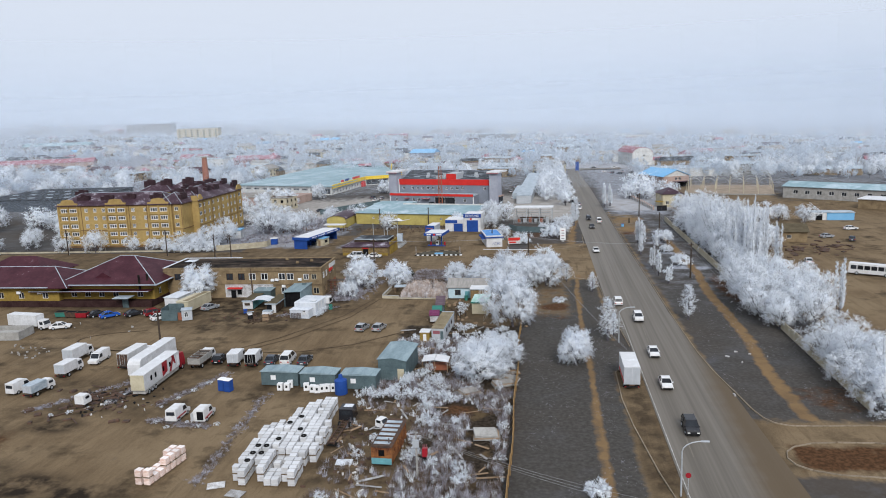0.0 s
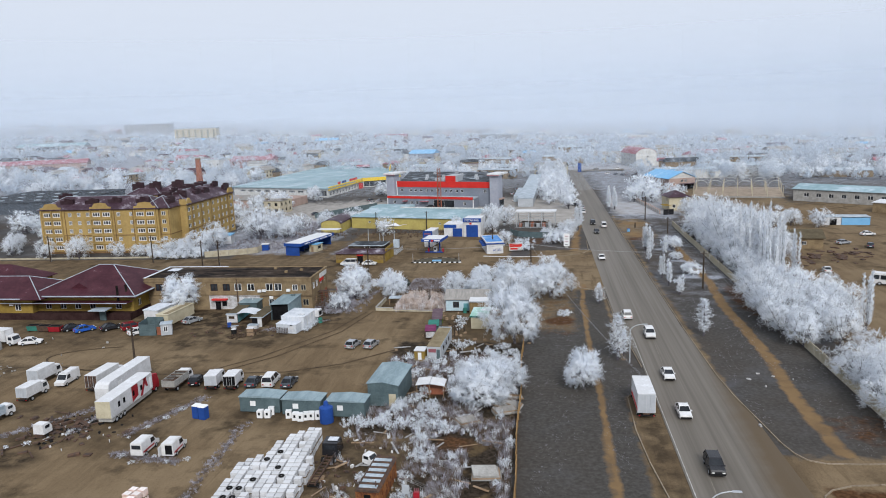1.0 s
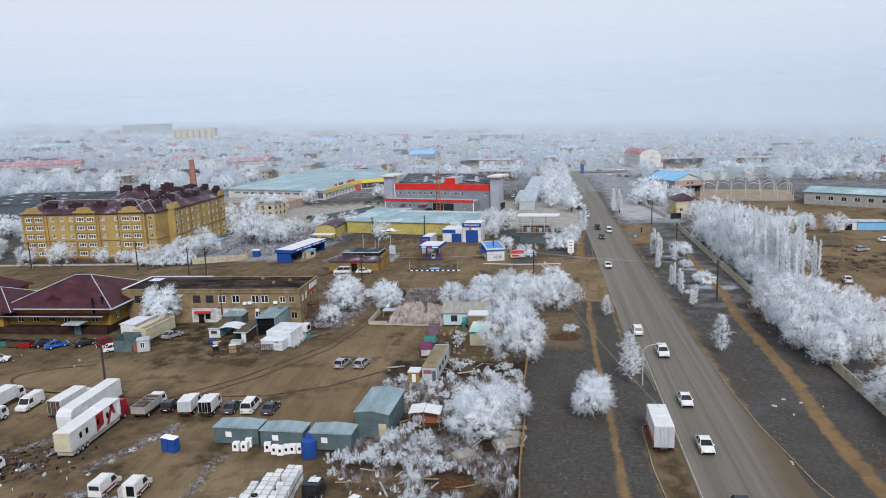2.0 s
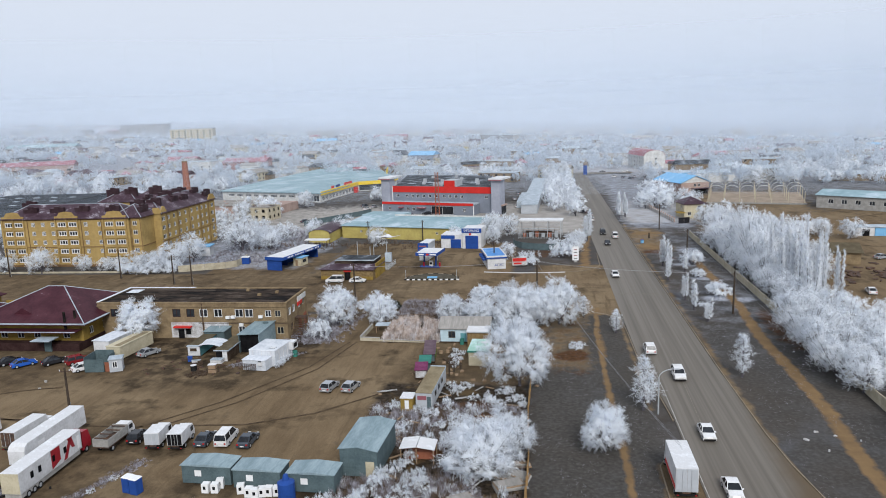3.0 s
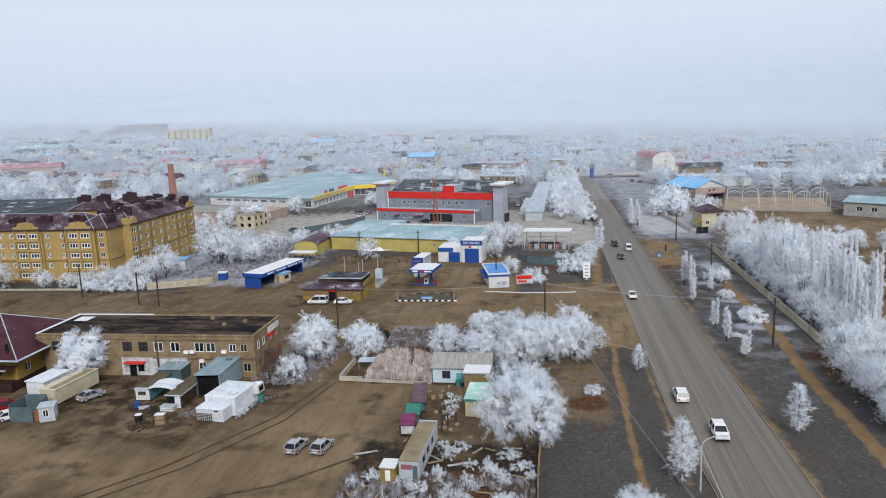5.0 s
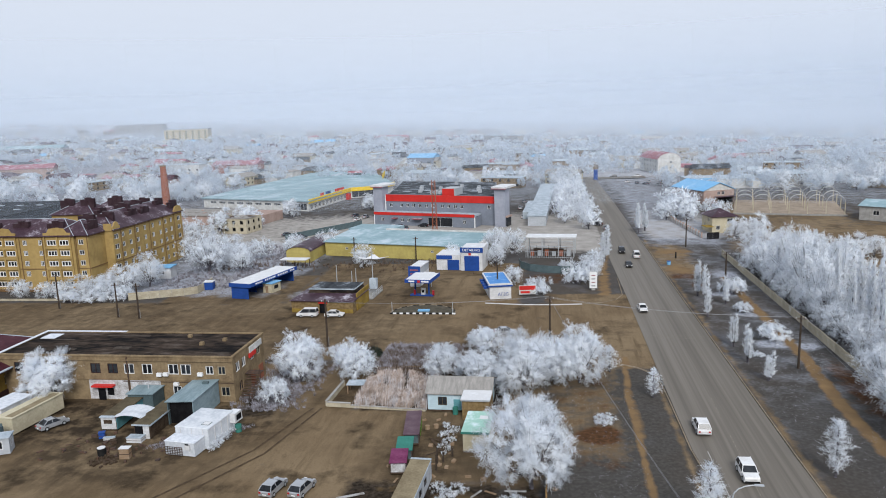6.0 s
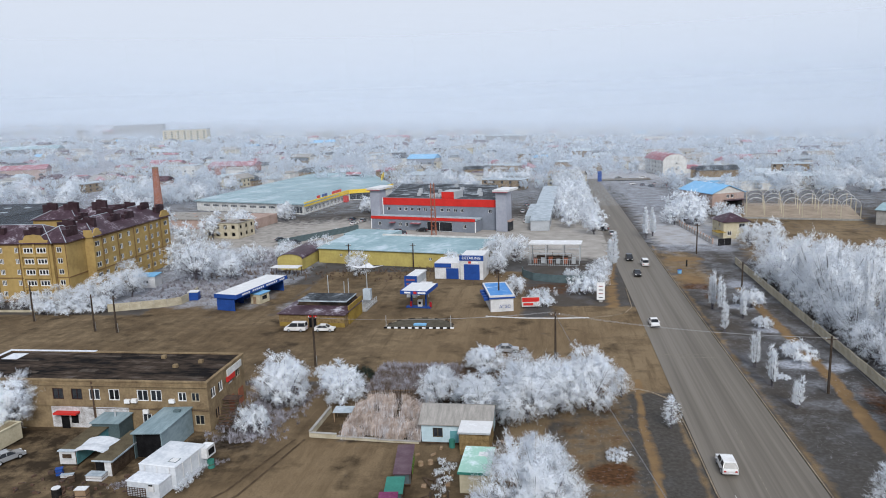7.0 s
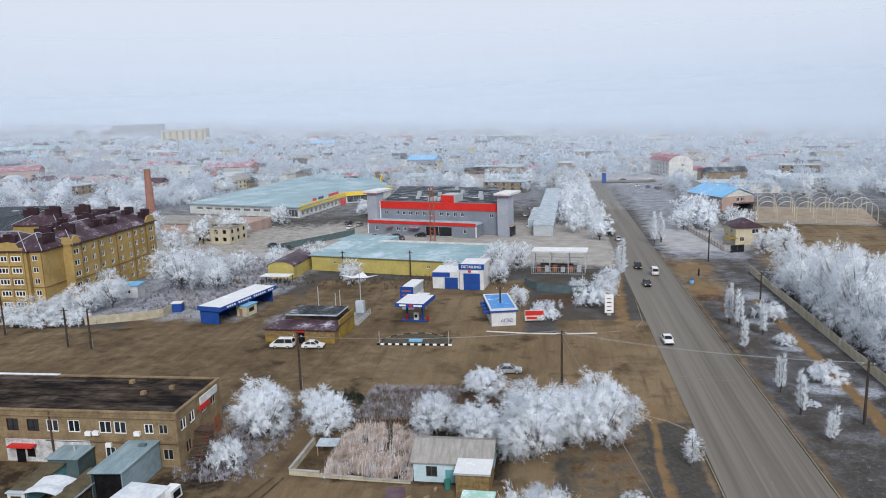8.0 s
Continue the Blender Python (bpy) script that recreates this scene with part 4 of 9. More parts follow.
# ---- the far town under frost ----
def scatter(seed, count, y0, y1, keep, size, lobes, per, length, width):
    """A wood: leafless crowns of many tufts, each tuft a spray of frosted shards, in one mesh."""
    q = np.random.default_rng(seed)
    y = y0 + (y1 - y0) * q.random(count * 3)
    x = (q.random(count * 3) * 1.8 - 1.02) * (y * 0.72 + 40)
    ok = np.array([keep(a, b) for a, b in zip(x, y)])
    x, y = x[ok][:count], y[ok][:count]
    m = len(x)
    h = q.uniform(size[0], size[1], m)
    rad = h * q.uniform(0.42, 0.66, m)
    d = unit(q.normal(size=(m, lobes, 3)))
    lob = d * q.uniform(0.35, 0.95, (m, lobes, 1)) * np.array([0.8, 0.8, 0.42])
    lob[:, :, 2] += 0.52
    lob *= np.stack([rad, rad, h], -1)[:, None, :]
    lob += np.stack([x, y, terrain(x, y)], -1)[:, None, :]
    axis_dir = unit(d + np.array([0, 0, 0.55])).reshape(-1, 3)
    radii = (np.repeat(rad, lobes) * q.uniform(0.24, 0.42, m * lobes))
    tri, nrm = twigs(q, lob.reshape(-1, 3), radii, axis_dir, per, length, width, 0.4, -50)
    return soup("woods", tri, nrm, "frost_far_hazed")


# ---- buildings ----
def hip(x0, x1, y0, y1, z, rise, over=0.6, thick=0.18):
    """A hipped roof over a rectangle, with an eave of its own thickness."""
    x0, x1, y0, y1 = x0 - over, x1 + over, y0 - over, y1 + over
    g = Geo().box(x0, x1, y0, y1, z, z + thick)
    z += thick
    s = min(x1 - x0, y1 - y0) / 2
    if x1 - x0 >= y1 - y0:
        r = [(x0 + s, (y0 + y1) / 2, z + rise), (x1 - s, (y0 + y1) / 2, z + rise)]
        a, b, c, d = (x0, y0, z), (x1, y0, z), (x1, y1, z), (x0, y1, z)
        g.face([a, b, r[1], r[0]]).face([b, c, r[1]]).face([c, d, r[0], r[1]]).face([d, a, r[0]])
    else:
        r = [((x0 + x1) / 2, y0 + s, z + rise), ((x0 + x1) / 2, y1 - s, z + rise)]
        a, b, c, d = (x0, y0, z), (x1, y0, z), (x1, y1, z), (x0, y1, z)
        g.face([a, b, r[0]]).face([b, c, r[1], r[0]]).face([c, d, r[1]]).face([d, a, r[0], r[1]])
    return g


def ridge_caps(parent, x0, x1, y0, y1, z, rise, over=0.6, thick=0.18):
    """Pale frosted caps along the hips and ridge of a hip() roof."""
    x0, x1, y0, y1, z = x0 - over, x1 + over, y0 - over, y1 + over, z + thick
    s = min(x1 - x0, y1 - y0) / 2
    xm, ym = (x0 + x1) / 2, (y0 + y1) / 2
    a, b = ((x0 + s, ym), (x1 - s, ym)) if x1 - x0 >= y1 - y0 else ((xm, y0 + s), (xm, y1 - s))
    for p, q in ((a, b), ((x0, y0), a), ((x0, y1), a if x1 - x0 >= y1 - y0 else b), ((x1, y0), b if x1 - x0 >= y1 - y0 else a), ((x1, y1), b)):
        if p != q:
            top = z + rise
            part("ridge_cap", Geo().tube((*p, top if p in (a, b) else z), (*q, top), 0.11, n=5), "cabin_roof", parent)


def gable(x0, x1, y0, y1, z, rise, over=0.5, thick=0.15):
    """A gabled roof with its ridge along x; its two slopes are slabs."""
    x0, x1, y0, y1 = x0 - over, x1 + over, y0 - over, y1 + over
    ym = (y0 + y1) / 2
    g = Geo()
    for ya, yb in ((y0, ym), (y1, ym)):
        top = [(x0, ya, z + thick), (x1, ya, z + thick), (x1, yb, z + rise + thick), (x0, yb, z + rise + thick)]
        low = [(x, y, w - thick) for x, y, w in top]
        g.face(top).face(low[::-1])
        for k in range(4):
            g.face([top[k], low[k], low[(k + 1) % 4], top[(k + 1) % 4]])
    for x in (x0 + over, x1 - over):
        g.face([(x, y0 + over, z), (x, y1 - over, z), (x, ym, z + rise)])
    return g


def shell(parent, x0, x1, y0, y1, z0, z1, material, front=(), right=(), back=(), left=(), deep=0.2, frame="frame_white", bars=2, name="wall", t=0.09):
    """Four walls with openings and a window in each; returns nothing."""
    g, count = Geo(), [0]
    corners = [((x0, y0), (x1, y0), front), ((x1, y0), (x1, y1), right), ((x1, y1), (x0, y1), back), ((x0, y1), (x0, y0), left)]
    for a, b, holes in corners:
        g.facade(a, b, z0, z1, holes, deep)
    wall = part(name, g, material, parent)
    for a, b, holes in corners:
        for h in holes:
            count[0] += 1
            window(wall, a, b, h, deep, frame if isinstance(frame, str) else frame[count[0] % len(frame)], max(bars, round((h[1] - h[0]) / 0.95)) if h[3] - h[2] < 3 else bars, t * (1.7 if h[1] - h[0] > 2.3 and h[3] - h[2] < 3 else 1))
    # a near-black block stands in for the unlit rooms behind the windows
    part("room_shade_core", box(x0 + deep, x1 - deep, y0 + deep, y1 - deep, z0, z1 - 0.05), "dark", wall)
    return wall


# the ochre block of flats: a front wing and a long side wing
flats = thing("apartment_building", -189.0, 265.4, 0, "ochre five-storey apartment block with dark maroon hipped roofs", "apartment building")
small = [12.2, 15.9, 19.5, 31.8, 36.9]
wide = [3.0, 6.7, 22.9, 26.9, 40.4, 44.4]
FLOORS = [1.4 + 3.1 * k for k in range(5)]
holes = [(s - 0.7, s + 0.7, z, z + 1.5) for s in small for z in FLOORS] + [(s - 1.5, s + 1.5, z - 0.1, z + 1.5) for s in wide for z in FLOORS]
side = [(s - 0.75, s + 0.75, z, z + 1.5) for s in (5.5, 9.6, 13.7, 18.2, 23.1, 27.7, 31.5, 35.2) for z in FLOORS] + [(s - 1.1, s + 1.1, z - 0.1, z + 1.4) for s in (1.9, 40.6) for z in FLOORS]
shell(flats, 0, 47.6, 0, 14, 0, 16.4, "apt_wall", front=holes, bars=3, t=0.13)
shell(flats, 47.6, 51.6, 0.7, 10, 0, 16.4, "apt_wall", front=[(0.9, 2.5, z, z + 1.5) for z in FLOORS], name="corner_wall", t=0.13)
shell(flats, 40, 54.3, 9, 52, 0, 16.4, "apt_wall", right=side, name="side_wall", t=0.13)
for s0, s1 in ((0.6, 9.0), (20.6, 29.2), (38.2, 46.8)):
    for k in range(5):
        part("balcony_panel", box(s0 + 0.36, s1 - 0.36, -0.35, 0.0, 0.3 + 3.1 * k, 1.05 + 3.1 * k), "apt_wall", flats)
    c = (s0 + s1) / 2
    part("gable_parapet", Geo().side([(s0, 16.4), (s1, 16.4), (s1, 17.4), (s1 - 1.2, 17.5), (s1 - 2, 18.7), (c, 19.0), (s0 + 2, 18.7), (s0 + 1.2, 17.5), (s0, 17.4)], -0.3, 0.1), "apt_wall", flats)
    for p0, p1 in ((s0, s0 + 0.35), (s1 - 0.35, s1), (c - 0.25, c + 0.25)):
        part("pilaster", box(p0, p1, -0.4, 0, 0.2, 16.4), "apt_wall", flats)
for y0, y1 in ((8.9, 12.9), (46.2, 52.0)):
    c = (y0 + y1) / 2
    par = Geo().side([(y0, 16.4), (y1, 16.4), (y1, 17.6), (y1 - 0.6, 17.8), (y1 - 1.1, 18.7), (c, 19.0), (y0 + 1.1, 18.7), (y0 + 0.6, 17.8), (y0, 17.6)], -54.6, -54.2)
    par.v = [(-y, x, z) for x, y, z in par.v]
    part("gable_parapet", par, "apt_wall", flats)
part("gable_parapet", box(51.7, 54.3, 8.7, 9.0, 16.4, 18.6), "apt_wall", flats)
part("plinth", box(-0.15, 47.5, -0.85, -0.4, 0, 0.7), "apt_trim", flats)
for z in (6.6, 16.0):
    for a in ((47.6, 51.7, 0.58, 0.7), (51.6, 51.72, 0.7, 9), (54.3, 54.42, 9, 52), (9.2, 20.4, -0.12, 0), (29.4, 38, -0.12, 0)):
        part("cornice", box(*a, z, z + 0.25), "apt_trim", flats)
for s, y in ((10.2, -0.15), (30.2, -0.15), (37.6, -0.15), (47.9, 0.55), (51.4, 0.55)):
    part("downpipe", Geo().tube((s, y, 0.3), (s, y, 16.2), 0.11), "apt_trim", flats)
for y in (13.1, 20.9, 29.8, 38.6, 46.1):
    part("downpipe", Geo().tube((54.45, y, 0.3), (54.45, y, 16.2), 0.11), "apt_trim", flats)
part("roof", hip(0, 47.6, 0, 14, 16.4, 4.2), "maroon_roof", flats)
part("corner_roof", hip(41.5, 51.6, 0.7, 12, 16.45, 3.8), "maroon_roof", flats)
part("side_roof", hip(40, 54.3, 9.4, 52, 16.5, 4.4), "maroon_roof", flats)
part("turret_wall", box(8.4, 24.6, 45.2, 59, 0, 16.6), "apt_wall", flats)
part("turret_roof", hip(8.4, 24.6, 45.2, 59, 16.6, 4.0), "maroon_roof", flats)
part("back_wall", box(24.6, 40, 47, 59, 0, 16.4), "apt_wall", flats)
part("back_roof", hip(20, 46, 47, 59, 16.4, 4.0), "maroon_roof", flats)
ridge_caps(flats, 8.4, 24.6, 45.2, 59, 16.6, 4.0)
ridge_caps(flats, 41.5, 51.6, 0.7, 12, 16.45, 3.8)
ridge_caps(flats, 40, 54.3, 9.4, 52, 16.5, 4.4)
ridge_caps(flats, 0, 47.6, 0, 14, 16.4, 4.2)
for x, y, z, along in [(10, 3, 17, 0), (20, 3, 17, 0), (29, 3.5, 17.2, 0), (40.5, 3, 17.2, 0), (50, 5.4, 17, 1), (44.5, 12, 18, 0), (49, 15, 18.2, 0), (44, 20, 18.8, 1), (50.6, 26, 17.6, 1), (46, 29, 19.2, 0), (51, 33, 17.4, 1), (45, 38, 19.0, 0), (49, 46, 18.6, 1), (41, 50, 18.4, 0), (52, 50, 17.4, 1), (30, 51, 19.2, 0), (20, 50, 18.8, 0), (12, 50, 18.6, 0), (6, 8, 18.6, 0)]:
    stack = Geo()
    for k in range(3):
        a, b = (1.7, 1.2) if not along else (1.2, 1.7)
        dx, dy = ((k - 1) * 1.75, 0) if not along else (0, (k - 1) * 1.75)
        stack.box(x + dx - a / 2, x + dx + a / 2, y + dy - b / 2, y + dy + b / 2, z - 1.2, z + 2.7 + 0.5 * (1 - abs(k - 1)) + 0.25 * k)
    part("stepped_chimney", stack, "chimney_maroon", flats)

# the maroon-roofed complex
house = thing("restaurant_building", -128, 178, 0, "low yellow complex with broad maroon hipped roofs dusted with frost", "building")
H = [(s - 0.8, s + 0.8, 2.4, 3.9) for s in (3, 7, 11, 15, 22)]
shell(house, 0, 26, 0, 22, 1.6, 5.6, "yellow_wall", front=[(h[0], h[1], 2.3, 3.6) for h in H], right=[(s - 0.7, s + 0.7, 2.6, 4.2) for s in (3, 8, 13, 18)])
shell(house, -34, 0, -2, 13, 1.6, 5.4, "yellow_wall", front=[(s - 0.8, s + 0.8, 2.4, 4) for s in (4, 10, 17, 23, 30)], name="wing_wall")
part("base", box(-34.2, 26.2, -2.2, 22.2, 0, 1.7), "brown_base", house, "dark brown base wall")
part("roof", hip(0, 26, 0, 22, 5.6, 5.6, 1.8), "red_roof", house)
part("wing_roof", hip(-34, 2, -2, 13, 5.4, 4.0, 1.6), "red_roof", house)
part("rear_roof", hip(-36, -14, 12, 26, 5.4, 4.4, 1.0), "red_roof", house)
part("rear_wall", box(-36, -14, 12, 26, 0, 5.4), "yellow_wall", house)
ridge_caps(house, 0, 26, 0, 22, 5.6, 5.6, 1.8)
ridge_caps(house, -34, 2, -2, 13, 5.4, 4.0, 1.6)
part("porch_roof", Geo().side([(-8, 4.3), (26, 4.3), (26, 4.45), (-8, 4.45)], -3.2, 0.2), "red_roof", house)
for a in ((-1.8, 27.8, -1.86, -1.2, 5.79, 5.97), (27.15, 27.86, -1.2, 23.8, 5.79, 5.97), (-35.6, -2.0, -3.66, -3.1, 5.59, 5.75), (-8, 26, -3.24, -2.7, 4.45, 4.49)):
    part("frost_edge", box(*a), "cabin_roof", house)
part("yard_wall", box(-12, 6, 25, 25.6, 0, 4.2), "yellow_wall", house)
part("dormer", Geo().side([(8, 6.8), (14, 6.8), (11, 8.6)], 1.5, 6), "red_roof", house)
part("dormer", Geo().side([(-24, 6.4), (-18, 6.4), (-21, 8)], -0.5, 4), "red_roof", house)
for x, y in ((22.6, -0.9), (24.2, 0.4)):
    part("flue_pipe", Geo().tube((x, y, 3.8), (x, y, 8.4), 0.28, n=8), "bitumen", house)
part("entrance_canopy", box(17, 21.4, -5.2, -1.8, 3.0, 3.15), "cabin_roof", house)
part("entrance_door", box(18.2, 19.8, -2.5, -2.2, 0, 2.5), "cabin", house)
for x in (4.6, 8.8, -6.0, -12):
    part("air_conditioner", box(x, x + 1.1, -0.5 if x > 0 else -2.5, -0.02 if x > 0 else -2.02, 3.7, 4.4), "frame_white", house)

# the long two-storey brick building
brick = thing("brick_building", -103, 185.6, 0, "weathered tan two-storey brick building with a black felt roof", "building")
brick.scale = (1, 1, 0.93)
up = [(s - 0.95, s + 0.95, 5.3, 7.3) for s in (4, 8, 12.5, 18.9, 22.2, 25.3, 28.7, 33.6, 35.9)] + [(39.6, 41.0, 5.4, 7.0), (41.8, 43.2, 5.4, 7.0)]
low = [(s - 0.8, s + 0.8, 1.2, 3.0) for s in (5, 10, 34, 42.9)]
gside = [(s - 0.8, s + 0.8, 5.4, 7.2) for s in (2, 4.6, 8.4, 11.4)] + [(s - 0.8, s + 0.8, 1.2, 3.2) for s in (3,)]
shell(brick, 0, 44.6, 0, 14, 0, 8.7, "tan_brick", front=up + low, right=gside, t=0.13,
      frame=("wood", "brown_base", "brown_base", "brown_base", "brown_base", "brown_base", "frame_white", "frame_white", "frame_white", "frame_white", "frame_white", "fence_pale", "wood", "wood", "frame_white", "fence_pale", "frame_white", "frame_white", "frame_white", "fence_pale", "wood", "wood", "wood"))
part("roof", Geo().box(0.35, 44.25, 0.35, 13.65, 8.4, 8.72), "bitumen", brick)
cop = Geo().box(-0.15, 44.75, -0.15, 0.35, 8.7, 8.95).box(-0.15, 44.75, 13.65, 14.15, 8.7, 8.95).box(44.25, 44.75, 0.35, 13.65, 8.7, 8.95).box(-0.15, 0.35, 0.35, 13.65, 8.7, 8.95)
part("parapet", cop, "tan_brick", brick)
part("string_course", box(0, 44.6, -0.14, 0, 4.1, 4.35), "tan_brick", brick)
part("cornice", box(-0.1, 44.7, -0.22, -0.0, 7.9, 8.2), "tan_brick", brick)
for k in range(18):
    part("roof_felt_lap", box(1 + 2.5 * k, 1.12 + 2.5 * k, 0.5, 13.4, 8.72, 8.745), "bitumen", brick)
for x, y, w, d in ((4, 9, 5, 0.5), (14, 11.5, 9, 0.7), (26, 12.4, 7, 0.4), (38, 2.2, 5, 0.5), (20, 4, 3, 1.4), (9, 3, 4, 1.0)):
    part("felt_patch", box(x, x + w, y, y + d, 8.73, 8.755), "felt_patch", brick)
part("whitewashed_wall", box(17.4, 24.8, -0.06, 0, 0.2, 4.0), "whitewash", brick)
part("whitewashed_wall", box(25.3, 31.0, -0.06, 0, 0.2, 4.0), "whitewash", brick)
part("downpipe", Geo().tube((25.05, -0.12, 0.1), (25.05, -0.12, 8.6), 0.12), "steel", brick)
part("cable_run", box(24, 44.6, -0.1, 0, 3.75, 3.85), "steel", brick)
part("red_awning", Geo().side([(18.4, 2.9), (22.4, 2.9), (22.4, 3.2), (18.4, 3.2)], -1.2, -0.06), "red_panel", brick)
part("door", box(19, 20.4, -0.12, -0.06, 0, 2.3), "dark", brick)
part("door", box(20.8, 22.0, -0.12, -0.06, 1.0, 2.4), "dark", brick)
for s, z in ((30.6, 5.0), (31.8, 5.1), (33.6, 3.2), (38.2, 5.2)):
    part("air_conditioner", box(s, s + 0.9, -0.5, -0.03, z, z + 0.65), "frame_white", brick)
for y0 in (7.2, 10.9):
    part("rusty_door", box(44.6, 44.7, y0, y0 + 1.9, 0.1, 3.1), "brick_red", brick)
part("sign", box(44.65, 44.85, 7.0, 12.6, 7.1, 8.3), "white_wall", brick)
part("sign", box(44.7, 44.92, 6.6, 9.6, 6.2, 7.1), "red_panel", brick)
st = Geo()
for k in range(9):
    st.box(44.9, 47.3, 1 + 0.45 * k, 1.4 + 0.45 * k, 0.4 * k + 0.2, 0.4 * k + 0.3)
st.tube((47.3, 0.8, 1.2), (47.3, 5, 4.8), 0.05, n=4).tube((47.3, 0.8, 0), (47.3, 0.8, 1.2), 0.05, n=4).tube((47.3, 5, 0), (47.3, 5, 4.8), 0.06, n=4).box(44.6, 47.4, 4.6, 6.6, 3.75, 3.85)
part("iron_stair", st, "steel", brick)
for x, y in ((35.5, 6.5), (38.8, 9), (31, 11)):
    part("roof_vent", box(x, x + 0.7, y, y + 0.7, 8.7, 9.3), "tan_brick", brick)
for a in ((-0.2, 17, 13.5, 14.2, 8.95, 9.03), (-0.2, 0.5, 0, 13.5, 8.95, 9.03), (1.5, 4.5, 9.5, 12.6, 8.76, 8.82)):
    part("frosted_roof_edge", box(*a), "film", brick)

# the red and grey building
red = thing("clinic_building", -77, 395, -17.6, "grey panel building with broad red bands and corner towers", "building")
wr = [(s - 0.75, s + 0.75, 7.0, 8.4) for s in (2.6, 8, 11, 14, 17.2, 20.4, 23.6, 28.2, 31.2, 34.4, 37.4, 50)]
shell(red, 0, 53, 0, 3, 0, 9.4, "grey_panel", front=wr, bars=2)
part("rear_wall", Geo().prism([(-0.2, 3), (53.2, 3), (30.6, 58), (-22.8, 58)], 0, 12.3), "grey_panel", red)
part("red_band", box(-0.2, 53.2, -0.2, 0.3, 9.4, 12.4), "red_panel", red)
part("parapet", box(-0.2, 0.3, 0.3, 3, 9.4, 12.3).box(52.8, 53.2, 0.3, 3, 9.4, 12.3), "grey_panel", red)
part("front_roof", box(0.3, 52.8, 0.3, 3, 9.5, 12.0), "roof_dark", red)
part("roof", Geo().prism([(0.2, 3.1), (52.7, 3.1), (30.3, 57.6), (-22.2, 57.6)], 12.3, 12.36), "roof_dark", red)
lw = [(s - 0.7, s + 0.7, 1.6, 3.1) for s in (4, 14, 17, 43.6)]
shell(red, -1.5, 46.5, -8, -0.2, 0, 4.4, "grey_panel", front=[h for h in lw] + [(26.5, 38, 0.1, 3.9)], name="wing_wall")
part("wing_band", box(-1.7, 46.7, -8.2, -7.9, 4.4, 5.6), "red_panel", red)
part("wing_roof", box(-1.5, 46.5, -7.9, -0.2, 4.5, 5.2), "cabin_roof", red)
for x0 in (-5.2, 53.4):
    part("tower", box(x0, x0 + 4.6, -2.2, 3.4, 0, 16.0), "tower_panel", red)
    part("tower_cap", box(x0 - 1.0, x0 + 5.6, -3.2, 9, 16.0, 16.8), "white_metal", red)
    part("cap_edge", box(x0 - 0.95, x0 + 5.55, -3.28, -3.2, 15.75, 16.1), "pink_roof", red)
part("porch", box(53.2, 59, -1.5, 4, 3.8, 4.4), "pink", red)
part("porch_glazing", box(53.4, 58.6, -1, 3.6, 0, 3.8), "glass", red)
part("penthouse", box(28, 34, 1.2, 9, 12.0, 15.4), "grey_light", red)
part("penthouse_front", box(27.8, 33.4, 1.0, 1.25, 12.0, 15.2), "red_panel", red)
for x, w in ((8, 2.2), (18, 4.4)):
    part("door_canopy", box(x, x + w, -10, -8, 3.0, 3.35), "pink_roof", red)
for k, (x, y) in enumerate(((20.5, 4), (22.4, 4), (24.2, 4.4), (21.4, 6.6), (23.4, 6.8), (12, 9), (40, 12), (36, 20), (32, 30), (9, 16), (16, 22), (4, 26), (26, 15), (22, 33), (2, 40), (14, 44))):
    part("roof_unit", box(x, x + 1.4, y, y + 1.4, 12.0, 13.9 - 0.2 * (k % 3)), "grey_light", red)
mast = thing("lattice_mast", -50.8, 367.5, 0, "red and white steel lattice mast beside the clinic", "mast")
g = Geo()
for sx in (-0.9, 0.9):
    for sy in (-0.9, 0.9):
        g.tube((sx, sy, 0), (sx * 0.7, sy * 0.7, 21), 0.13, 0.1, 4)
for z in np.arange(0, 20, 1.6):
    a, b = 0.9 - 0.27 * z / 21, 0.9 - 0.27 * (z + 1.6) / 21
    for p, q in (((-a, -a), (b, -b)), ((a, -a), (-b, -b)), ((-a, a), (-b, -b)), ((a, -a), (b, b))):
        g.tube((*p, z), (*q, z + 1.6), 0.07, n=3)
part("lattice", g, "brick_red", mast)
part("antenna", Geo().tube((0, 0, 20), (0, 0, 24), 0.08), "galv", mast)

for x, z0, z1 in ((-0.3, 0, 12.4), (53.0, 0, 9.4), (46.6, 0, 4.4), (-1.8, 0, 4.4)):
    part("white_corner_trim", box(x, x + 0.35, -0.3 if x in (-0.3, 53.0) else -8.1, 0.05 if x in (-0.3, 53.0) else -7.8, z0, z1), "frame_white", red)
for k in range(5):
    part("roof_patch", box(2 + 8 * k, 5.5 + 8 * k, 12 + 5 * (k % 3), 15 + 5 * (k % 3), 12.3, 12.42), "cabin_roof", red)

# the lemon warehouse, its little hangar and the detailing garage
lemon = thing("warehouse", -82, 317, -13.5, "lemon-yellow metal warehouse with a pale blue-grey sheet roof", "warehouse")
shell(lemon, 0, 57, 0, 20, 0, 5.0, "lemon", front=[(8, 9, 2.4, 3.2), (40, 41, 2.4, 3.2)])
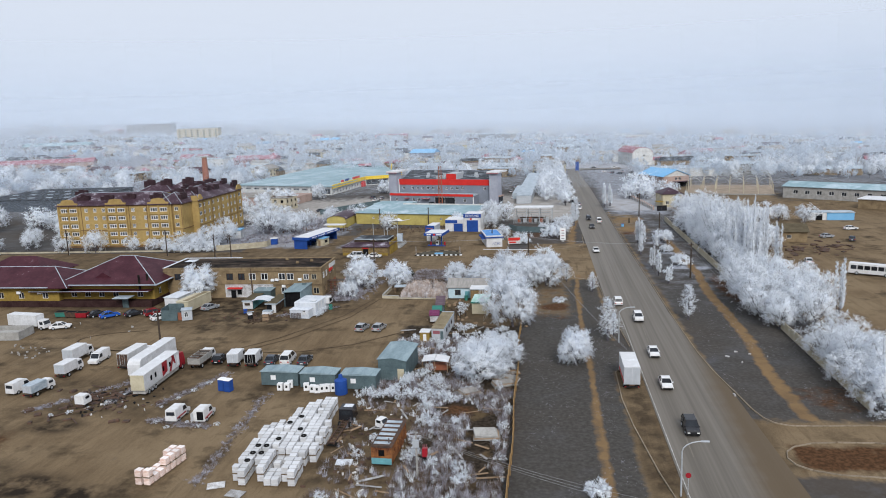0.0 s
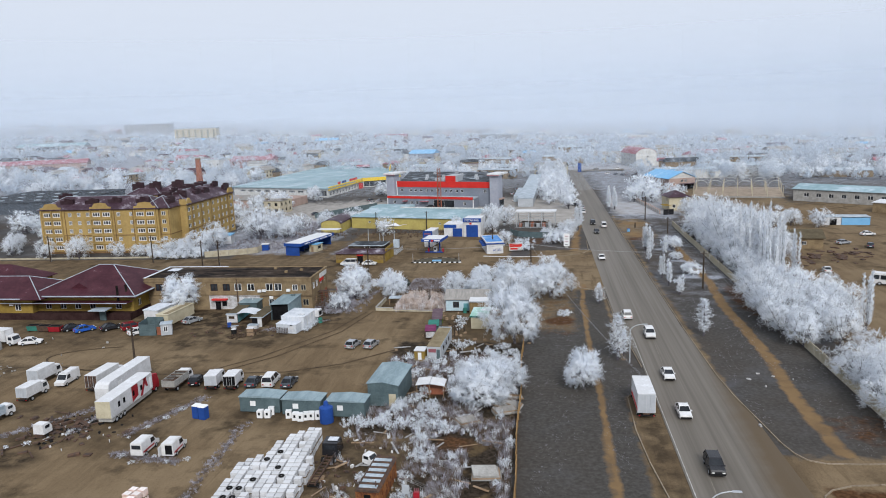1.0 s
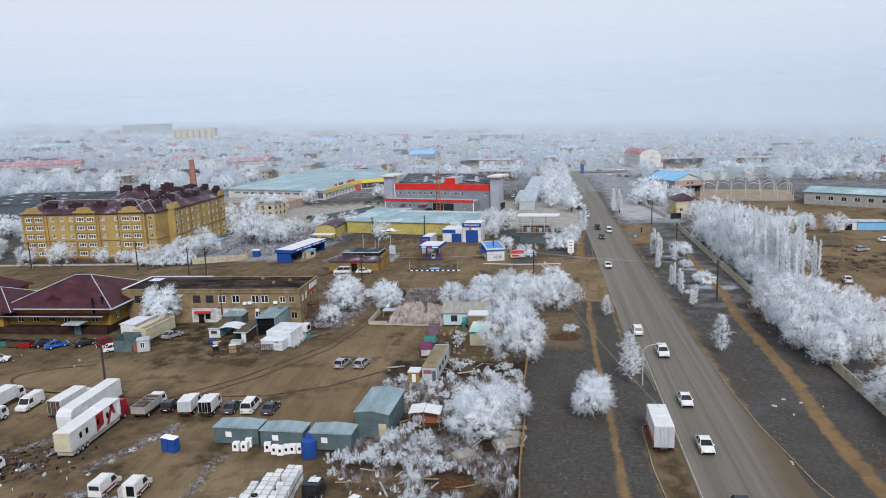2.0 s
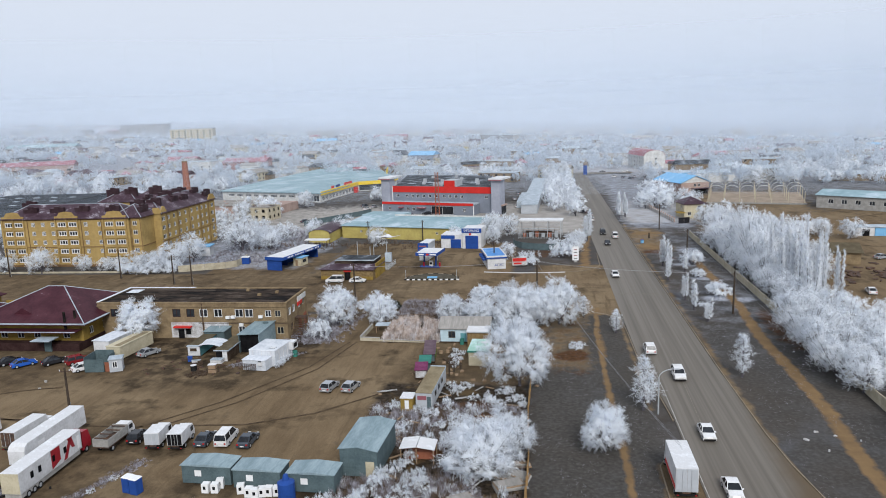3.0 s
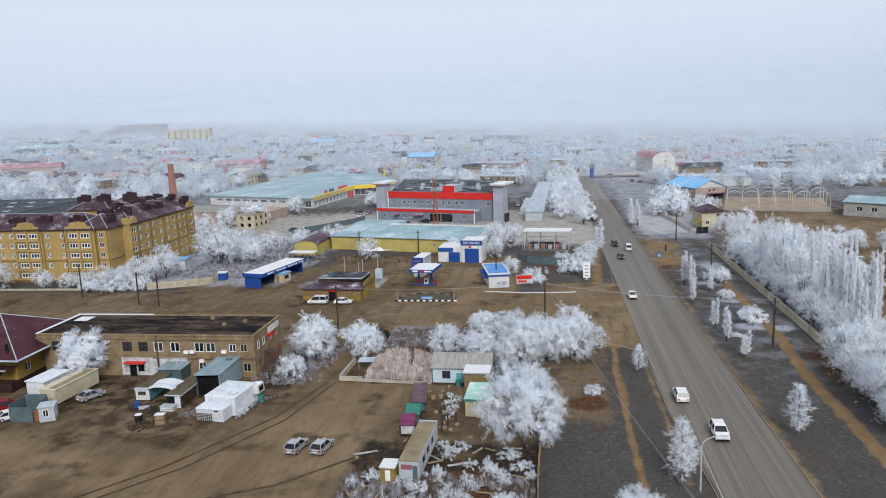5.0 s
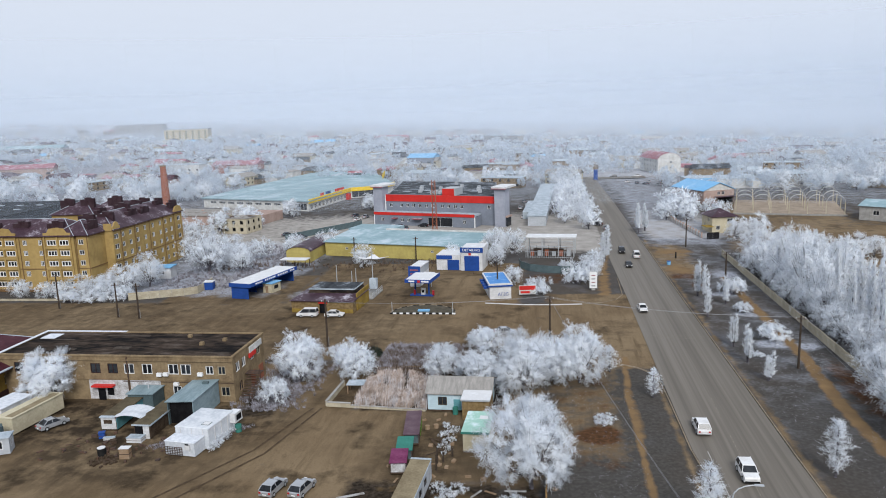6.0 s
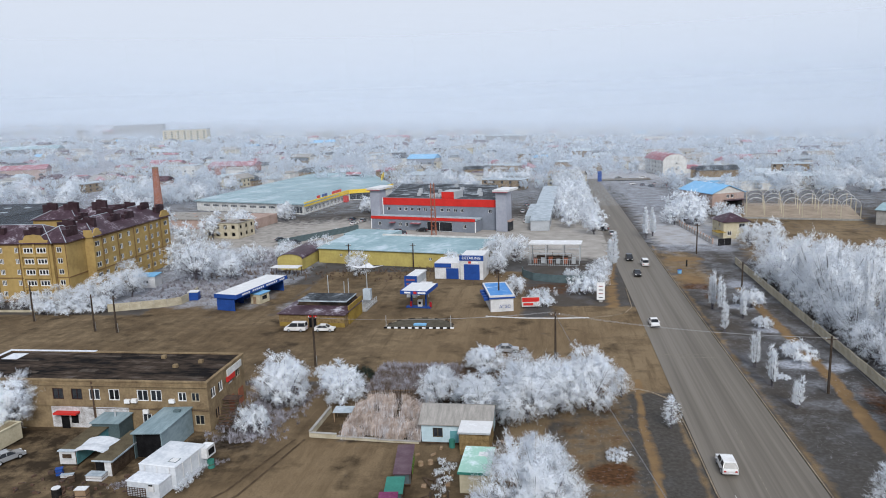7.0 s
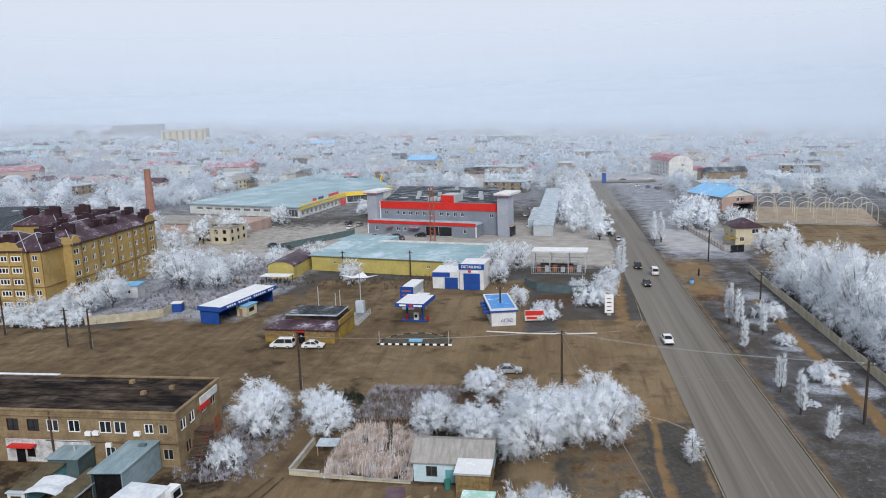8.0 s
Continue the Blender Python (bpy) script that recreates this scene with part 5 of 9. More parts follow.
part("roof", Geo().face([(-0.5, -0.6, 5.0), (57.5, -0.6, 5.0), (57.5, 20.4, 6.2), (-0.5, 20.4, 6.2)]).face([(-0.5, -0.6, 4.8), (-0.5, 20.4, 6.0), (57.5, 20.4, 6.0), (57.5, -0.6, 4.8)]).face([(-0.5, -0.6, 4.8), (57.5, -0.6, 4.8), (57.5, -0.6, 5.0), (-0.5, -0.6, 5.0)]), "teal_roof", lemon)
part("parapet", box(57.2, 57.9, -0.8, 20.6, 4.6, 6.6).box(14, 57.2, 20.2, 20.8, 5.4, 6.7), "white_wall", lemon)
part("rear_bay", box(-2, 16, 20.9, 32, 0, 6.2), "teal_roof", lemon)
hang = thing("hangar", -92, 305, -2, "small yellow barrel-roofed hangar with a brown sheet roof", "hangar")
arc = [(4.2 - 4.2 * math.cos(math.pi * k / 10), 3.6 + 1.6 * math.sin(math.pi * k / 10)) for k in range(11)]
part("end_wall", Geo().side([(0, 0)] + [(8.4, 0)] + arc[::-1], 0, 0.3), "lemon", hang)
g = Geo()
for k in range(10):
    (xa, za), (xb, zb) = arc[k], arc[k + 1]
    g.face([(xa * 1.03 - 0.12, -0.3, za + 0.1), (xb * 1.03 - 0.12, -0.3, zb + 0.1), (xb * 1.03 - 0.12, 24, zb + 0.1), (xa * 1.03 - 0.12, 24, za + 0.1)])
part("barrel_roof", g, "maroon_roof", hang)
part("side_wall", box(0, 0.2, 0.3, 24, 0, 3.6).box(8.2, 8.4, 0.3, 24, 0, 3.6), "lemon", hang)
gar = thing("garage", -39, 292, -6, "white detailing garage with blue roller doors and a blue sign band", "garage")
part("low_bay", box(0, 7.7, 0.6, 9, 0, 4.8), "white_metal", gar)
part("low_sign", box(0, 5, 0.4, 0.6, 3.4, 4.6), "blue", gar)
part("roller_door", box(3.5, 7.2, 0.45, 0.6, 0, 3.2), "blue", gar)
part("tall_bay", box(7.9, 14.6, 0, 9, 0, 7.0), "white_metal", gar)
part("roller_door", box(9, 13.6, -0.12, 0, 0, 4.6), "blue", gar)
fas = part("sign_band", box(7.7, 14.8, -0.2, 0.2, 5.7, 7.2), "blue", gar)
words("sign_letters", "DETAILING", 1.1, "frame_white", fas, pose(11.25, -0.24, 6.45, 90, 0, 0))
part("badge", box(10.3, 11.1, -0.06, 0, 4.8, 5.5), "red_panel", gar)
part("badge_bar", box(11.3, 13.2, -0.05, 0, 4.9, 5.3), "frame_white", gar)

# the long market hall
mk = thing("market_hall", -195, 458, 0, "long market hall with a pale blue-green roof and yellow fascia", "market")
PLAN = [(0, 0), (68.5, -24), (75.6, 32), (91, 40), (95, 62), (67, 134), (14, 172)]
g = Geo()
for k, (a, b) in enumerate(zip(PLAN, PLAN[1:] + PLAN[:1])):
    ln = math.dist(a, b)
    hs_ = [(p, q, 2.4, 3.7) for p, q in row(9, 7, ln - 14, 4.4)] + [(ln - 9, ln - 1.2, 0.5, 4.0)] if k == 0 else [(p, q, 0.7, 3.0) for p, q in row(11, 4, ln - 3, 3.2)] if k == 1 else [(1, ln - 1, 0.3, 4.0)] if k == 2 else []
    g.facade(a, b, 0, 5.0, hs_, 0.25)
    if hs_:
        for h in hs_:
            window(mk, a, b, h, 0.25, "frame_white", 4)
part("wall", g, "white_wall", mk)
# the hall's dim inside, put in as a near-black block
part("room_shade_core", Geo().prism([(2, 3), (67, -20), (74, 34), (89, 42), (92, 62), (66, 130), (15, 168)], 0, 4.9), "dark", mk)
part("roof", Geo().prism([(-1.5, -0.5), (69.4, -25.4), (76.4, 31.6), (91.8, 39.4), (96, 62), (67.4, 135), (13.4, 173)], 5.0, 5.5), "teal_roof", mk)
part("roof_seam", Geo().strip([(34, -12.6), (50, 148)], 0.5, 5.53).strip([(50, 148), (34, -12.6)], 0.5, 5.51), "cabin_roof", mk)
for a, b in ((PLAN[1], PLAN[2]), (PLAN[2], PLAN[3]), (PLAN[3], PLAN[4])):
    an, ln = math.degrees(math.atan2(b[1] - a[1], b[0] - a[0])), math.dist(a, b)
    part("fascia", box(-0.4, ln + 0.4, -0.9, -0.3, 4.0, 6.2), "yellow_sign", mk, m=pose(*a, 0, 0, 0, an))
for s_, w, c in ((0.28, 4, "red_panel"), (0.4, 6, "blue"), (0.62, 5, "red_panel"), (0.72, 7, "red_panel")):
    part("roof_sign", box(0, w, 0, 0.3, 6.2, 7.6), c, mk, m=pose(68.5 + 7.1 * s_, -24 + 56 * s_, 0, 0, 0, 82.8))
part("roof_sign_stand", box(0, 30, -0.2, 0.3, 5.6, 8.4), "yellow_sign", mk, m=pose(82, 92, 0, 0, 0, 100))
part("red_stall", box(-2, 0, 0, 3, 0, 3.4), "red_panel", mk, m=pose(77, 24, 0, 0, 0, -8))

# the petrol station's buildings
cafe = thing("cafe", -68.4, 243, -3, "low roadside cafe with brown stone cladding and a maroon roof", "cafe")
part("wall", box(0, 16, 0, 13, 0, 3.2), "stone_pattern", cafe)
for x0, x1 in ((0.1, 7), (9.6, 16.1)):
    part("yellow_base", box(x0, x1, -0.1, 0, 0.2, 1.1), "yellow_wall", cafe)
for x0, x1 in ((0.6, 6.6), (10, 15.4)):
    part("front_window", box(x0, x1, -0.06, 0, 1.3, 2.6), "stone_pattern", cafe)
part("door", box(7.4, 9.2, -0.12, 0, 0, 2.4), "dark", cafe)
part("door_sign", box(7.2, 9.4, -0.2, 0, 2.5, 3.1), "red_panel", cafe)
part("roof", Geo().face([(-0.4, -0.5, 3.2), (16.4, -0.5, 3.2), (15.4, 5, 4.0), (2.4, 5, 4.0)]).face([(16.4, -0.5, 3.2), (16.4, 13, 3.2), (15.4, 13, 4.0), (15.4, 5, 4.0)]).face([(-0.4, 13, 3.2), (-0.4, -0.5, 3.2), (2.4, 5, 4.0), (2.4, 13, 4.0)]).box(-0.4, 16.4, -0.5, 13, 3.05, 3.19), "maroon_roof", cafe)
part("upper_block", box(2.6, 15.4, 4.6, 13, 3.4, 4.9, taper=0.5), "bitumen", cafe)
part("upper_roof", box(3.0, 15.0, 5.0, 12.7, 4.9, 5.05), "roof_dark", cafe)
part("upper_edge", box(2.9, 15.1, 4.9, 5.0, 4.8, 5.1).box(15.0, 15.1, 5.0, 12.7, 4.8, 5.1), "cabin_roof", cafe)
part("side_wall", box(16, 16.3, 3, 13, 0, 4.4), "yellow_wall", cafe)
part("plant_yard", box(6, 17, 14, 24, 0, 0.3), "concrete", cafe)
for k in range(6):
    part("yard_post", box(16.8, 16.9, 14.2 + 1.9 * k, 14.3 + 1.9 * k, 0.3, 1.5), "galv", cafe)
for z in (0.9, 1.4):
    part("yard_rail", box(16.8, 16.9, 14.2, 23.8, z, z + 0.07), "galv", cafe)
part("pump_set", box(8, 11, 15.5, 17.5, 0.3, 1.3), "dark_timber", cafe)
part("pump_set", box(12.5, 14.2, 18, 21, 0.3, 1.1), "galv", cafe)
for x, y, h in ((7, 15, 9), (10.5, 17, 7), (12, 16, 8)):
    part("pipe_mast", Geo().tube((x, y, 0), (x, y, h), 0.14, 0.1), "galv", cafe)
part("water_tank", box(14.4, 16.4, 20, 21.4, 1.4, 4.2), "cabin_roof", cafe)
wash = thing("car_wash", -90.5, 257.2, -13, "open blue self-service car wash with a white flat roof", "car wash")
part("end_wall", box(0, 5.4, 0, 0.25, 0, 3.6), "blue", wash)
part("end_wall", box(0, 5.4, 22.4, 22.65, 0, 3.6), "blue", wash)
part("back_wall", box(0, 0.25, 0.25, 22.4, 0, 3.6), "blue", wash)
part("roof", box(-0.4, 6.4, -0.3, 23, 3.9, 4.3), "white_metal", wash)
fb = part("fascia", box(6.35, 6.55, -0.3, 23, 3.4, 4.4).box(-0.4, 6.55, -0.45, -0.3, 3.3, 4.4), "blue", wash)
g = Geo()
for k in range(22):
    if k % 7 != 4:
        g.box(6.56, 6.6, 2 + 0.9 * k, 2.55 + 0.9 * k, 3.7, 4.15)
part("sign_bars", g, "frame_white", fb)
for y in (7.6, 15.2):
    part("partition", box(0.3, 2.6, y, y + 0.15, 0, 3.4), "blue", wash)
part("post", Geo().tube((6.2, 11, 0), (6.2, 11, 3.9), 0.1), "galv", wash)
booth = thing("booth", -84.0, 263.5, -13, "small cream attendant's booth with a blue roof beside the car wash", "booth")
part("wall", box(0, 3.0, 0, 4.2, 0, 2.6), "cream", booth)
part("roof", box(-0.2, 3.3, -0.2, 4.4, 2.6, 2.8), "sky_blue", booth)
part("window", box(2.95, 3.04, 1, 3, 1.0, 2.0), "glass", booth)
part("door", box(0.8, 1.7, -0.06, 0, 0, 2.0), "wood", booth)
kiosk = thing("station_kiosk", -19.6, 256.2, 12, "white station kiosk with a bright blue roof and blue trim", "kiosk")
shell(kiosk, 0, 5.6, 0, 13.5, 0, 3.6, "white_metal", left=[(1.5, 3, 1.2, 2.4), (5, 7, 1.2, 2.4), (9, 11, 1.2, 2.4)])
part("roof", box(0.1, 5.5, 0.1, 13.4, 3.6, 4.05), "kiosk_blue", kiosk)
part("parapet", box(-0.3, 5.9, -0.3, 0.05, 3.3, 4.15).box(-0.3, 5.9, 13.45, 13.8, 3.3, 4.15).box(-0.3, 0.05, 0.05, 13.45, 3.3, 4.15).box(5.55, 5.9, 0.05, 13.45, 3.3, 4.15), "white_metal", kiosk)
part("blue_edge", box(-0.36, 5.96, -0.36, -0.31, 3.3, 3.7).box(-0.36, -0.31, -0.31, 13.8, 3.3, 3.7), "blue", kiosk)
words("sign_letters", "АГЗС", 1.1, "blue", kiosk, pose(3.5, -0.05, 1.2, 90, 0, 0))
for y in (2, 4.4, 7.5, 10):
    part("blue_awning", box(-1.3, -0.05, y, y + 1.2, 2.4, 3.0), "blue", kiosk)
board = thing("billboard", -12.2, 259.4, 6, "red and white board standing beside the kiosk", "board")
part("panel", box(0, 4.4, 0, 0.2, 0.5, 2.9), "white_wall", board)
part("red_field", box(0.1, 4.3, -0.04, 0, 1.7, 2.8).box(0.4, 2.8, -0.04, 0, 0.8, 1.4), "red_panel", board)
part("leg", box(0.4, 0.6, 0.05, 0.2, 0, 0.5).box(3.8, 4, 0.05, 0.2, 0, 0.5), "steel", board)
can = thing("fuel_canopy", -42, 257.2, -8, "white and blue fuel canopy on two columns over a pump", "fuel canopy")
part("roof", box(0, 6.8, 0, 9, 4.3, 5.1), "white_metal", can)
part("fascia", box(-0.1, 6.9, -0.14, 0, 4.3, 5.2).box(6.8, 6.94, 0, 9, 4.3, 5.2).box(-0.14, 0, 0, 9, 4.3, 5.2), "blue", can)
part("logo", box(3.4, 4.2, -0.2, -0.14, 4.45, 5.05), "red_panel", can)
part("sign_bars", box(1, 2.6, -0.2, -0.14, 4.55, 4.95).box(4.5, 6.5, -0.2, -0.14, 4.55, 4.95), "frame_white", can)
for x in (1.5, 5.3):
    part("column", box(x - 0.2, x + 0.2, 3.6, 4.0, 0.3, 4.3), "blue", can)
part("pump_island", box(0.2, 6.6, 3.0, 4.6, 0, 0.3), "blue", can)
pump = part("pump", box(3.2, 4.3, 3.4, 4.2, 0.3, 2.0), "white_metal", can)
part("hose_box", box(3.4, 4.1, 3.34, 3.4, 0.9, 1.6), "dark", pump)
for x in (1.2, 6.4):
    part("fire_box", box(x, x + 0.5, 3.2, 3.6, 0.3, 1.6), "truck_red", can)
pyl = thing("station_shop", -43.2, 270.5, -8, "narrow station shop with a blue sign box and white roof", "shop")
part("wall", box(0, 2.8, 0, 9, 0, 3.4), "white_metal", pyl)
part("roof", box(-0.2, 3.0, -0.2, 9, 5.4, 5.7), "white_metal", pyl)
part("upper_wall", box(0, 2.8, 0, 9, 3.4, 5.4), "grey_light", pyl)
part("sign_box", box(-0.3, 3.1, -0.5, 0, 3.0, 5.9), "blue", pyl)
part("side_canopy", box(3.0, 6.2, 0.4, 4, 3.2, 3.5), "white_metal", pyl)
part("canopy_post", box(5.9, 6.05, 0.6, 0.75, 0, 3.2), "galv", pyl)
part("sign_bar", box(0.2, 2.6, -0.56, -0.5, 4.7, 5.1).box(0.3, 2.3, -0.56, -0.5, 3.6, 4.0), "pink_roof", pyl)
um = thing("umbrella_canopy", -55.3, 275.8, 0, "white four-pointed fabric canopy on one steel post", "canopy")
part("post", Geo().tube((0, 0, 0), (0, 0, 8.6), 0.16, 0.12, 8), "galv", um)
g = Geo()
for k in range(4):
    a, b = math.pi / 2 * k, math.pi / 2 * (k + 1)
    A, B = (5.2 * math.cos(a), 3.4 * math.sin(a), 7.7), (5.2 * math.cos(b), 3.4 * math.sin(b), 7.7)
    mid = ((A[0] + B[0]) * 0.36, (A[1] + B[1]) * 0.36, 7.1)
    g.face([(0, 0, 6.8), A, mid]).face([(0, 0, 6.8), mid, B])
    g.face([(0, 0, 6.75), mid[:2] + (7.05,), A[:2] + (7.65,)]).face([(0, 0, 6.75), B[:2] + (7.65,), mid[:2] + (7.05,)])
part("fabric", g, "white_metal", um)
awn = thing("market_awning", -91, 296, -4, "white flat awning over a stall", "awning")
part("roof", box(0, 9, 0, 4, 2.6, 2.8), "white_metal", awn)
for x in (0.3, 8.7):
    for y in (0.3, 3.7):
        part("leg", box(x - 0.08, x + 0.08, y - 0.08, y + 0.08, 0, 2.6), "steel", awn)
# traffic island with striped kerb
isl = thing("traffic_island", -35, 242.3, 0, "half-round planted island with black and white striped kerb", "traffic island")
part("soil", Geo().prism([(8 * math.cos(a), 8.2 * math.sin(a) * 0.95) for a in np.arange(0, 3.15, 0.26)], 0, 0.16), "island_soil", isl)
for k in range(20):
    part("kerb_stripe", box(-8.1 + 0.81 * k, -7.31 + 0.81 * k, -0.3, 0.05, 0, 0.3), "frame_white" if k % 2 else "rubber", isl)
arc_ = [(8.1 * math.cos(a), 7.9 * math.sin(a)) for a in np.arange(0.05, 3.12, 0.2)]
for k, (p, q) in enumerate(zip(arc_, arc_[1:])):
    an = math.degrees(math.atan2(q[1] - p[1], q[0] - p[0]))
    part("kerb_arc_stone", box(0, math.dist(p, q), -0.12, 0.12, 0, 0.26), "rubber" if k % 2 else "kerb", isl, m=pose(*p, 0, 0, 0, an))
for x in (-7.6, 7.4):
    part("marker_post", Geo().tube((x, 0.2, 0), (x, 0.2, 3.0), 0.06), "galv", isl)
part("sign", box(-1.5, 1.4, 1.6, 2.6, 0.16, 0.5), "sky_blue", isl, "faded flat sign lying on the island")
# white roofed open stand near the road
std = thing("open_shed", -12, 313, -6, "open steel-framed shed with a white flat roof and grey railings", "shed")
part("roof", box(0, 16.4, 0, 6.5, 6.1, 6.5), "white_metal", std)
for x in (0.4, 5.4, 10.8, 15.8):
    for y in (0.4, 6.1):
        part("post", box(x - 0.12, x + 0.12, y - 0.12, y + 0.12, 0, 6.1), "galv", std)
g = Geo()
for k in range(28):
    g.box(0.2 + 0.58 * k, 0.28 + 0.58 * k, -3, -2.94, 0, 2.2)
g.box(0.2, 16, -3.02, -2.92, 2.1, 2.2).box(0.2, 16, -3.02, -2.92, 0.3, 0.4)
part("railing", g, "galv", std)
for z in (1.6, 3.4):
    part("cross_beam", box(0.4, 15.8, 6.06, 6.16, z, z + 0.12), "galv", std)
    part("cross_beam", box(0.4, 15.8, 0.36, 0.46, z + 1.6, z + 1.72), "galv", std)
for k in range(7):
    part("rack_upright", box(1.2 + 2.0 * k, 1.3 + 2.0 * k, 2.6, 2.7, 0, 3.0 + 0.4 * (k % 2)), "steel", std)
part("rack_shelf", box(1.2, 13.3, 2.4, 3.6, 1.5, 1.6), "steel", std)
part("rack_shelf", box(1.2, 13.3, 2.4, 3.6, 2.8, 2.9), "galv", std)
part("low_store", box(2, 12, 4.4, 6.0, 0, 1.6), "dark_timber", std)
for k in range(6):
    part("stored_frame", box(1.4 + 2.4 * k, 2.6 + 2.4 * k, 1.0, 2.0, 0, 1.4 + 0.3 * (k % 3)), "galv" if k % 2 else "brick_red", std)
fen = thing("sheet_fence", 0, 0, 0, "curved grey corrugated sheet fence round the open shed", "fence")
curve = [(-13.6, 299), (-13, 294.5), (-10, 290), (-5, 287.5), (0, 286.5), (5, 288), (7.5, 292), (8, 300)]
for (xa, ya), (xb, yb) in zip(curve, curve[1:]):
    an = math.degrees(math.atan2(yb - ya, xb - xa))
    part("sheet_panel", box(0, math.hypot(xb - xa, yb - ya) - 0.03, -0.05, 0.05, 0, 2.2), "cabin", fen, m=pose(xa, ya, 0, 0, 0, an))
low = thing("long_store", -13, 377, -2, "long low grey flat-roofed store building", "store")
part("wall", box(0, 7.5, 0, 130, 0, 4), "grey_light", low)
part("roof", box(-0.3, 7.8, -0.3, 130.3, 4, 4.4), "cabin_roof", low)
part("annex", box(-3.5, 0, 20, 60, 0, 3.2), "cabin_roof", low)
# fence and shed by the flats
pf = thing("concrete_fence", 0, 0, 0, "pale panel fence along the side street", "fence")
curve = [(-119.6, 254.6), (-112, 257.6), (-106, 260.2), (-103.2, 262.6), (-103.0, 268), (-104, 274)]
for (xa, ya), (xb, yb) in zip(curve, curve[1:]):
    an, ln = math.degrees(math.atan2(yb - ya, xb - xa)), math.hypot(xb - xa, yb - ya)
    for k in range(max(1, round(ln / 3))):
        w = ln / max(1, round(ln / 3))
        part("panel", box(k * w + 0.03, (k + 1) * w - 0.03, -0.07, 0.07, 0, 2.1), "fence_pale", pf, m=pose(xa, ya, 0, 0, 0, an))
sh = thing("shed", -127.5, 280.5, 8, "white shed with a light blue roof behind frosted trees", "shed")
shell(sh, 0, 6.4, 0, 5, 0, 3.4, "white_metal", front=[(2.6, 4.4, 1.3, 2.4)])
part("roof", box(-0.3, 6.7, -0.4, 5.3, 3.4, 3.65), "sky_blue", sh)
box2 = thing("blue_container", -103.2, 266.5, 10, "small blue site container with a white lid", "container")
part("body", box(0, 2.6, 0, 2.4, 0, 2.2), "blue", box2)
part("lid", box(-0.1, 2.7, -0.1, 2.5, 2.2, 2.35), "white_metal", box2)
chim = thing("chimney", -219.5, 462, 0, "tall tapered red brick chimney", "chimney")
part("shaft", Geo().tube((0, 0, 0), (0, 0, 23), 2.5, 1.6, 12), "brick_red", chim)
part("rim", Geo().tube((0, 0, 23), (0, 0, 23.6), 1.8, 1.8, 12), "tan_brick", chim)


# ---- vehicles ----
def wheel(parent, x, y, r=0.33, w=0.22):
    t = part("wheel", Geo().tube((x, y - w / 2, r), (x, y + w / 2, r), r, n=12), "rubber", parent)
    part("rim", Geo().tube((x, y - w / 2 - 0.01, r), (x, y + w / 2 + 0.01, r), r * 0.6, n=8), "galv", t)


SHAPES = {
    # body outline, glass outline, roof span, length half, width, glass foot
    "sedan": ([(-2.15, 0.3), (2.15, 0.3), (2.2, 0.55), (2.05, 0.74), (1.0, 0.92), (-1.45, 0.96), (-2.1, 0.92), (-2.2, 0.6)], [(1.05, 0.9), (0.3, 1.4), (-0.95, 1.42), (-1.7, 0.94)], (0.26, -0.92, 1.42)),
    "hatch": ([(-2.0, 0.3), (2.0, 0.3), (2.05, 0.6), (1.9, 0.78), (0.95, 0.95), (-1.85, 1.0), (-2.02, 0.8)], [(1.0, 0.93), (0.25, 1.46), (-1.45, 1.46), (-1.95, 0.98)], (0.2, -1.4, 1.46)),
    "suv": ([(-2.2, 0.4), (2.2, 0.4), (2.25, 0.8), (2.1, 0.98), (1.05, 1.1), (-2.1, 1.15), (-2.25, 0.8)], [(1.1, 1.08), (0.5, 1.68), (-1.8, 1.7), (-2.15, 1.12)], (0.45, -1.76, 1.7)),
    "minivan": ([(-2.35, 0.35), (2.35, 0.35), (2.4, 0.8), (2.1, 1.05), (1.5, 1.15), (-2.35, 1.2), (-2.4, 0.7)], [(1.65, 1.1), (0.8, 1.9), (-2.2, 1.95), (-2.38, 1.18)], (0.75, -2.18, 1.95)),
}


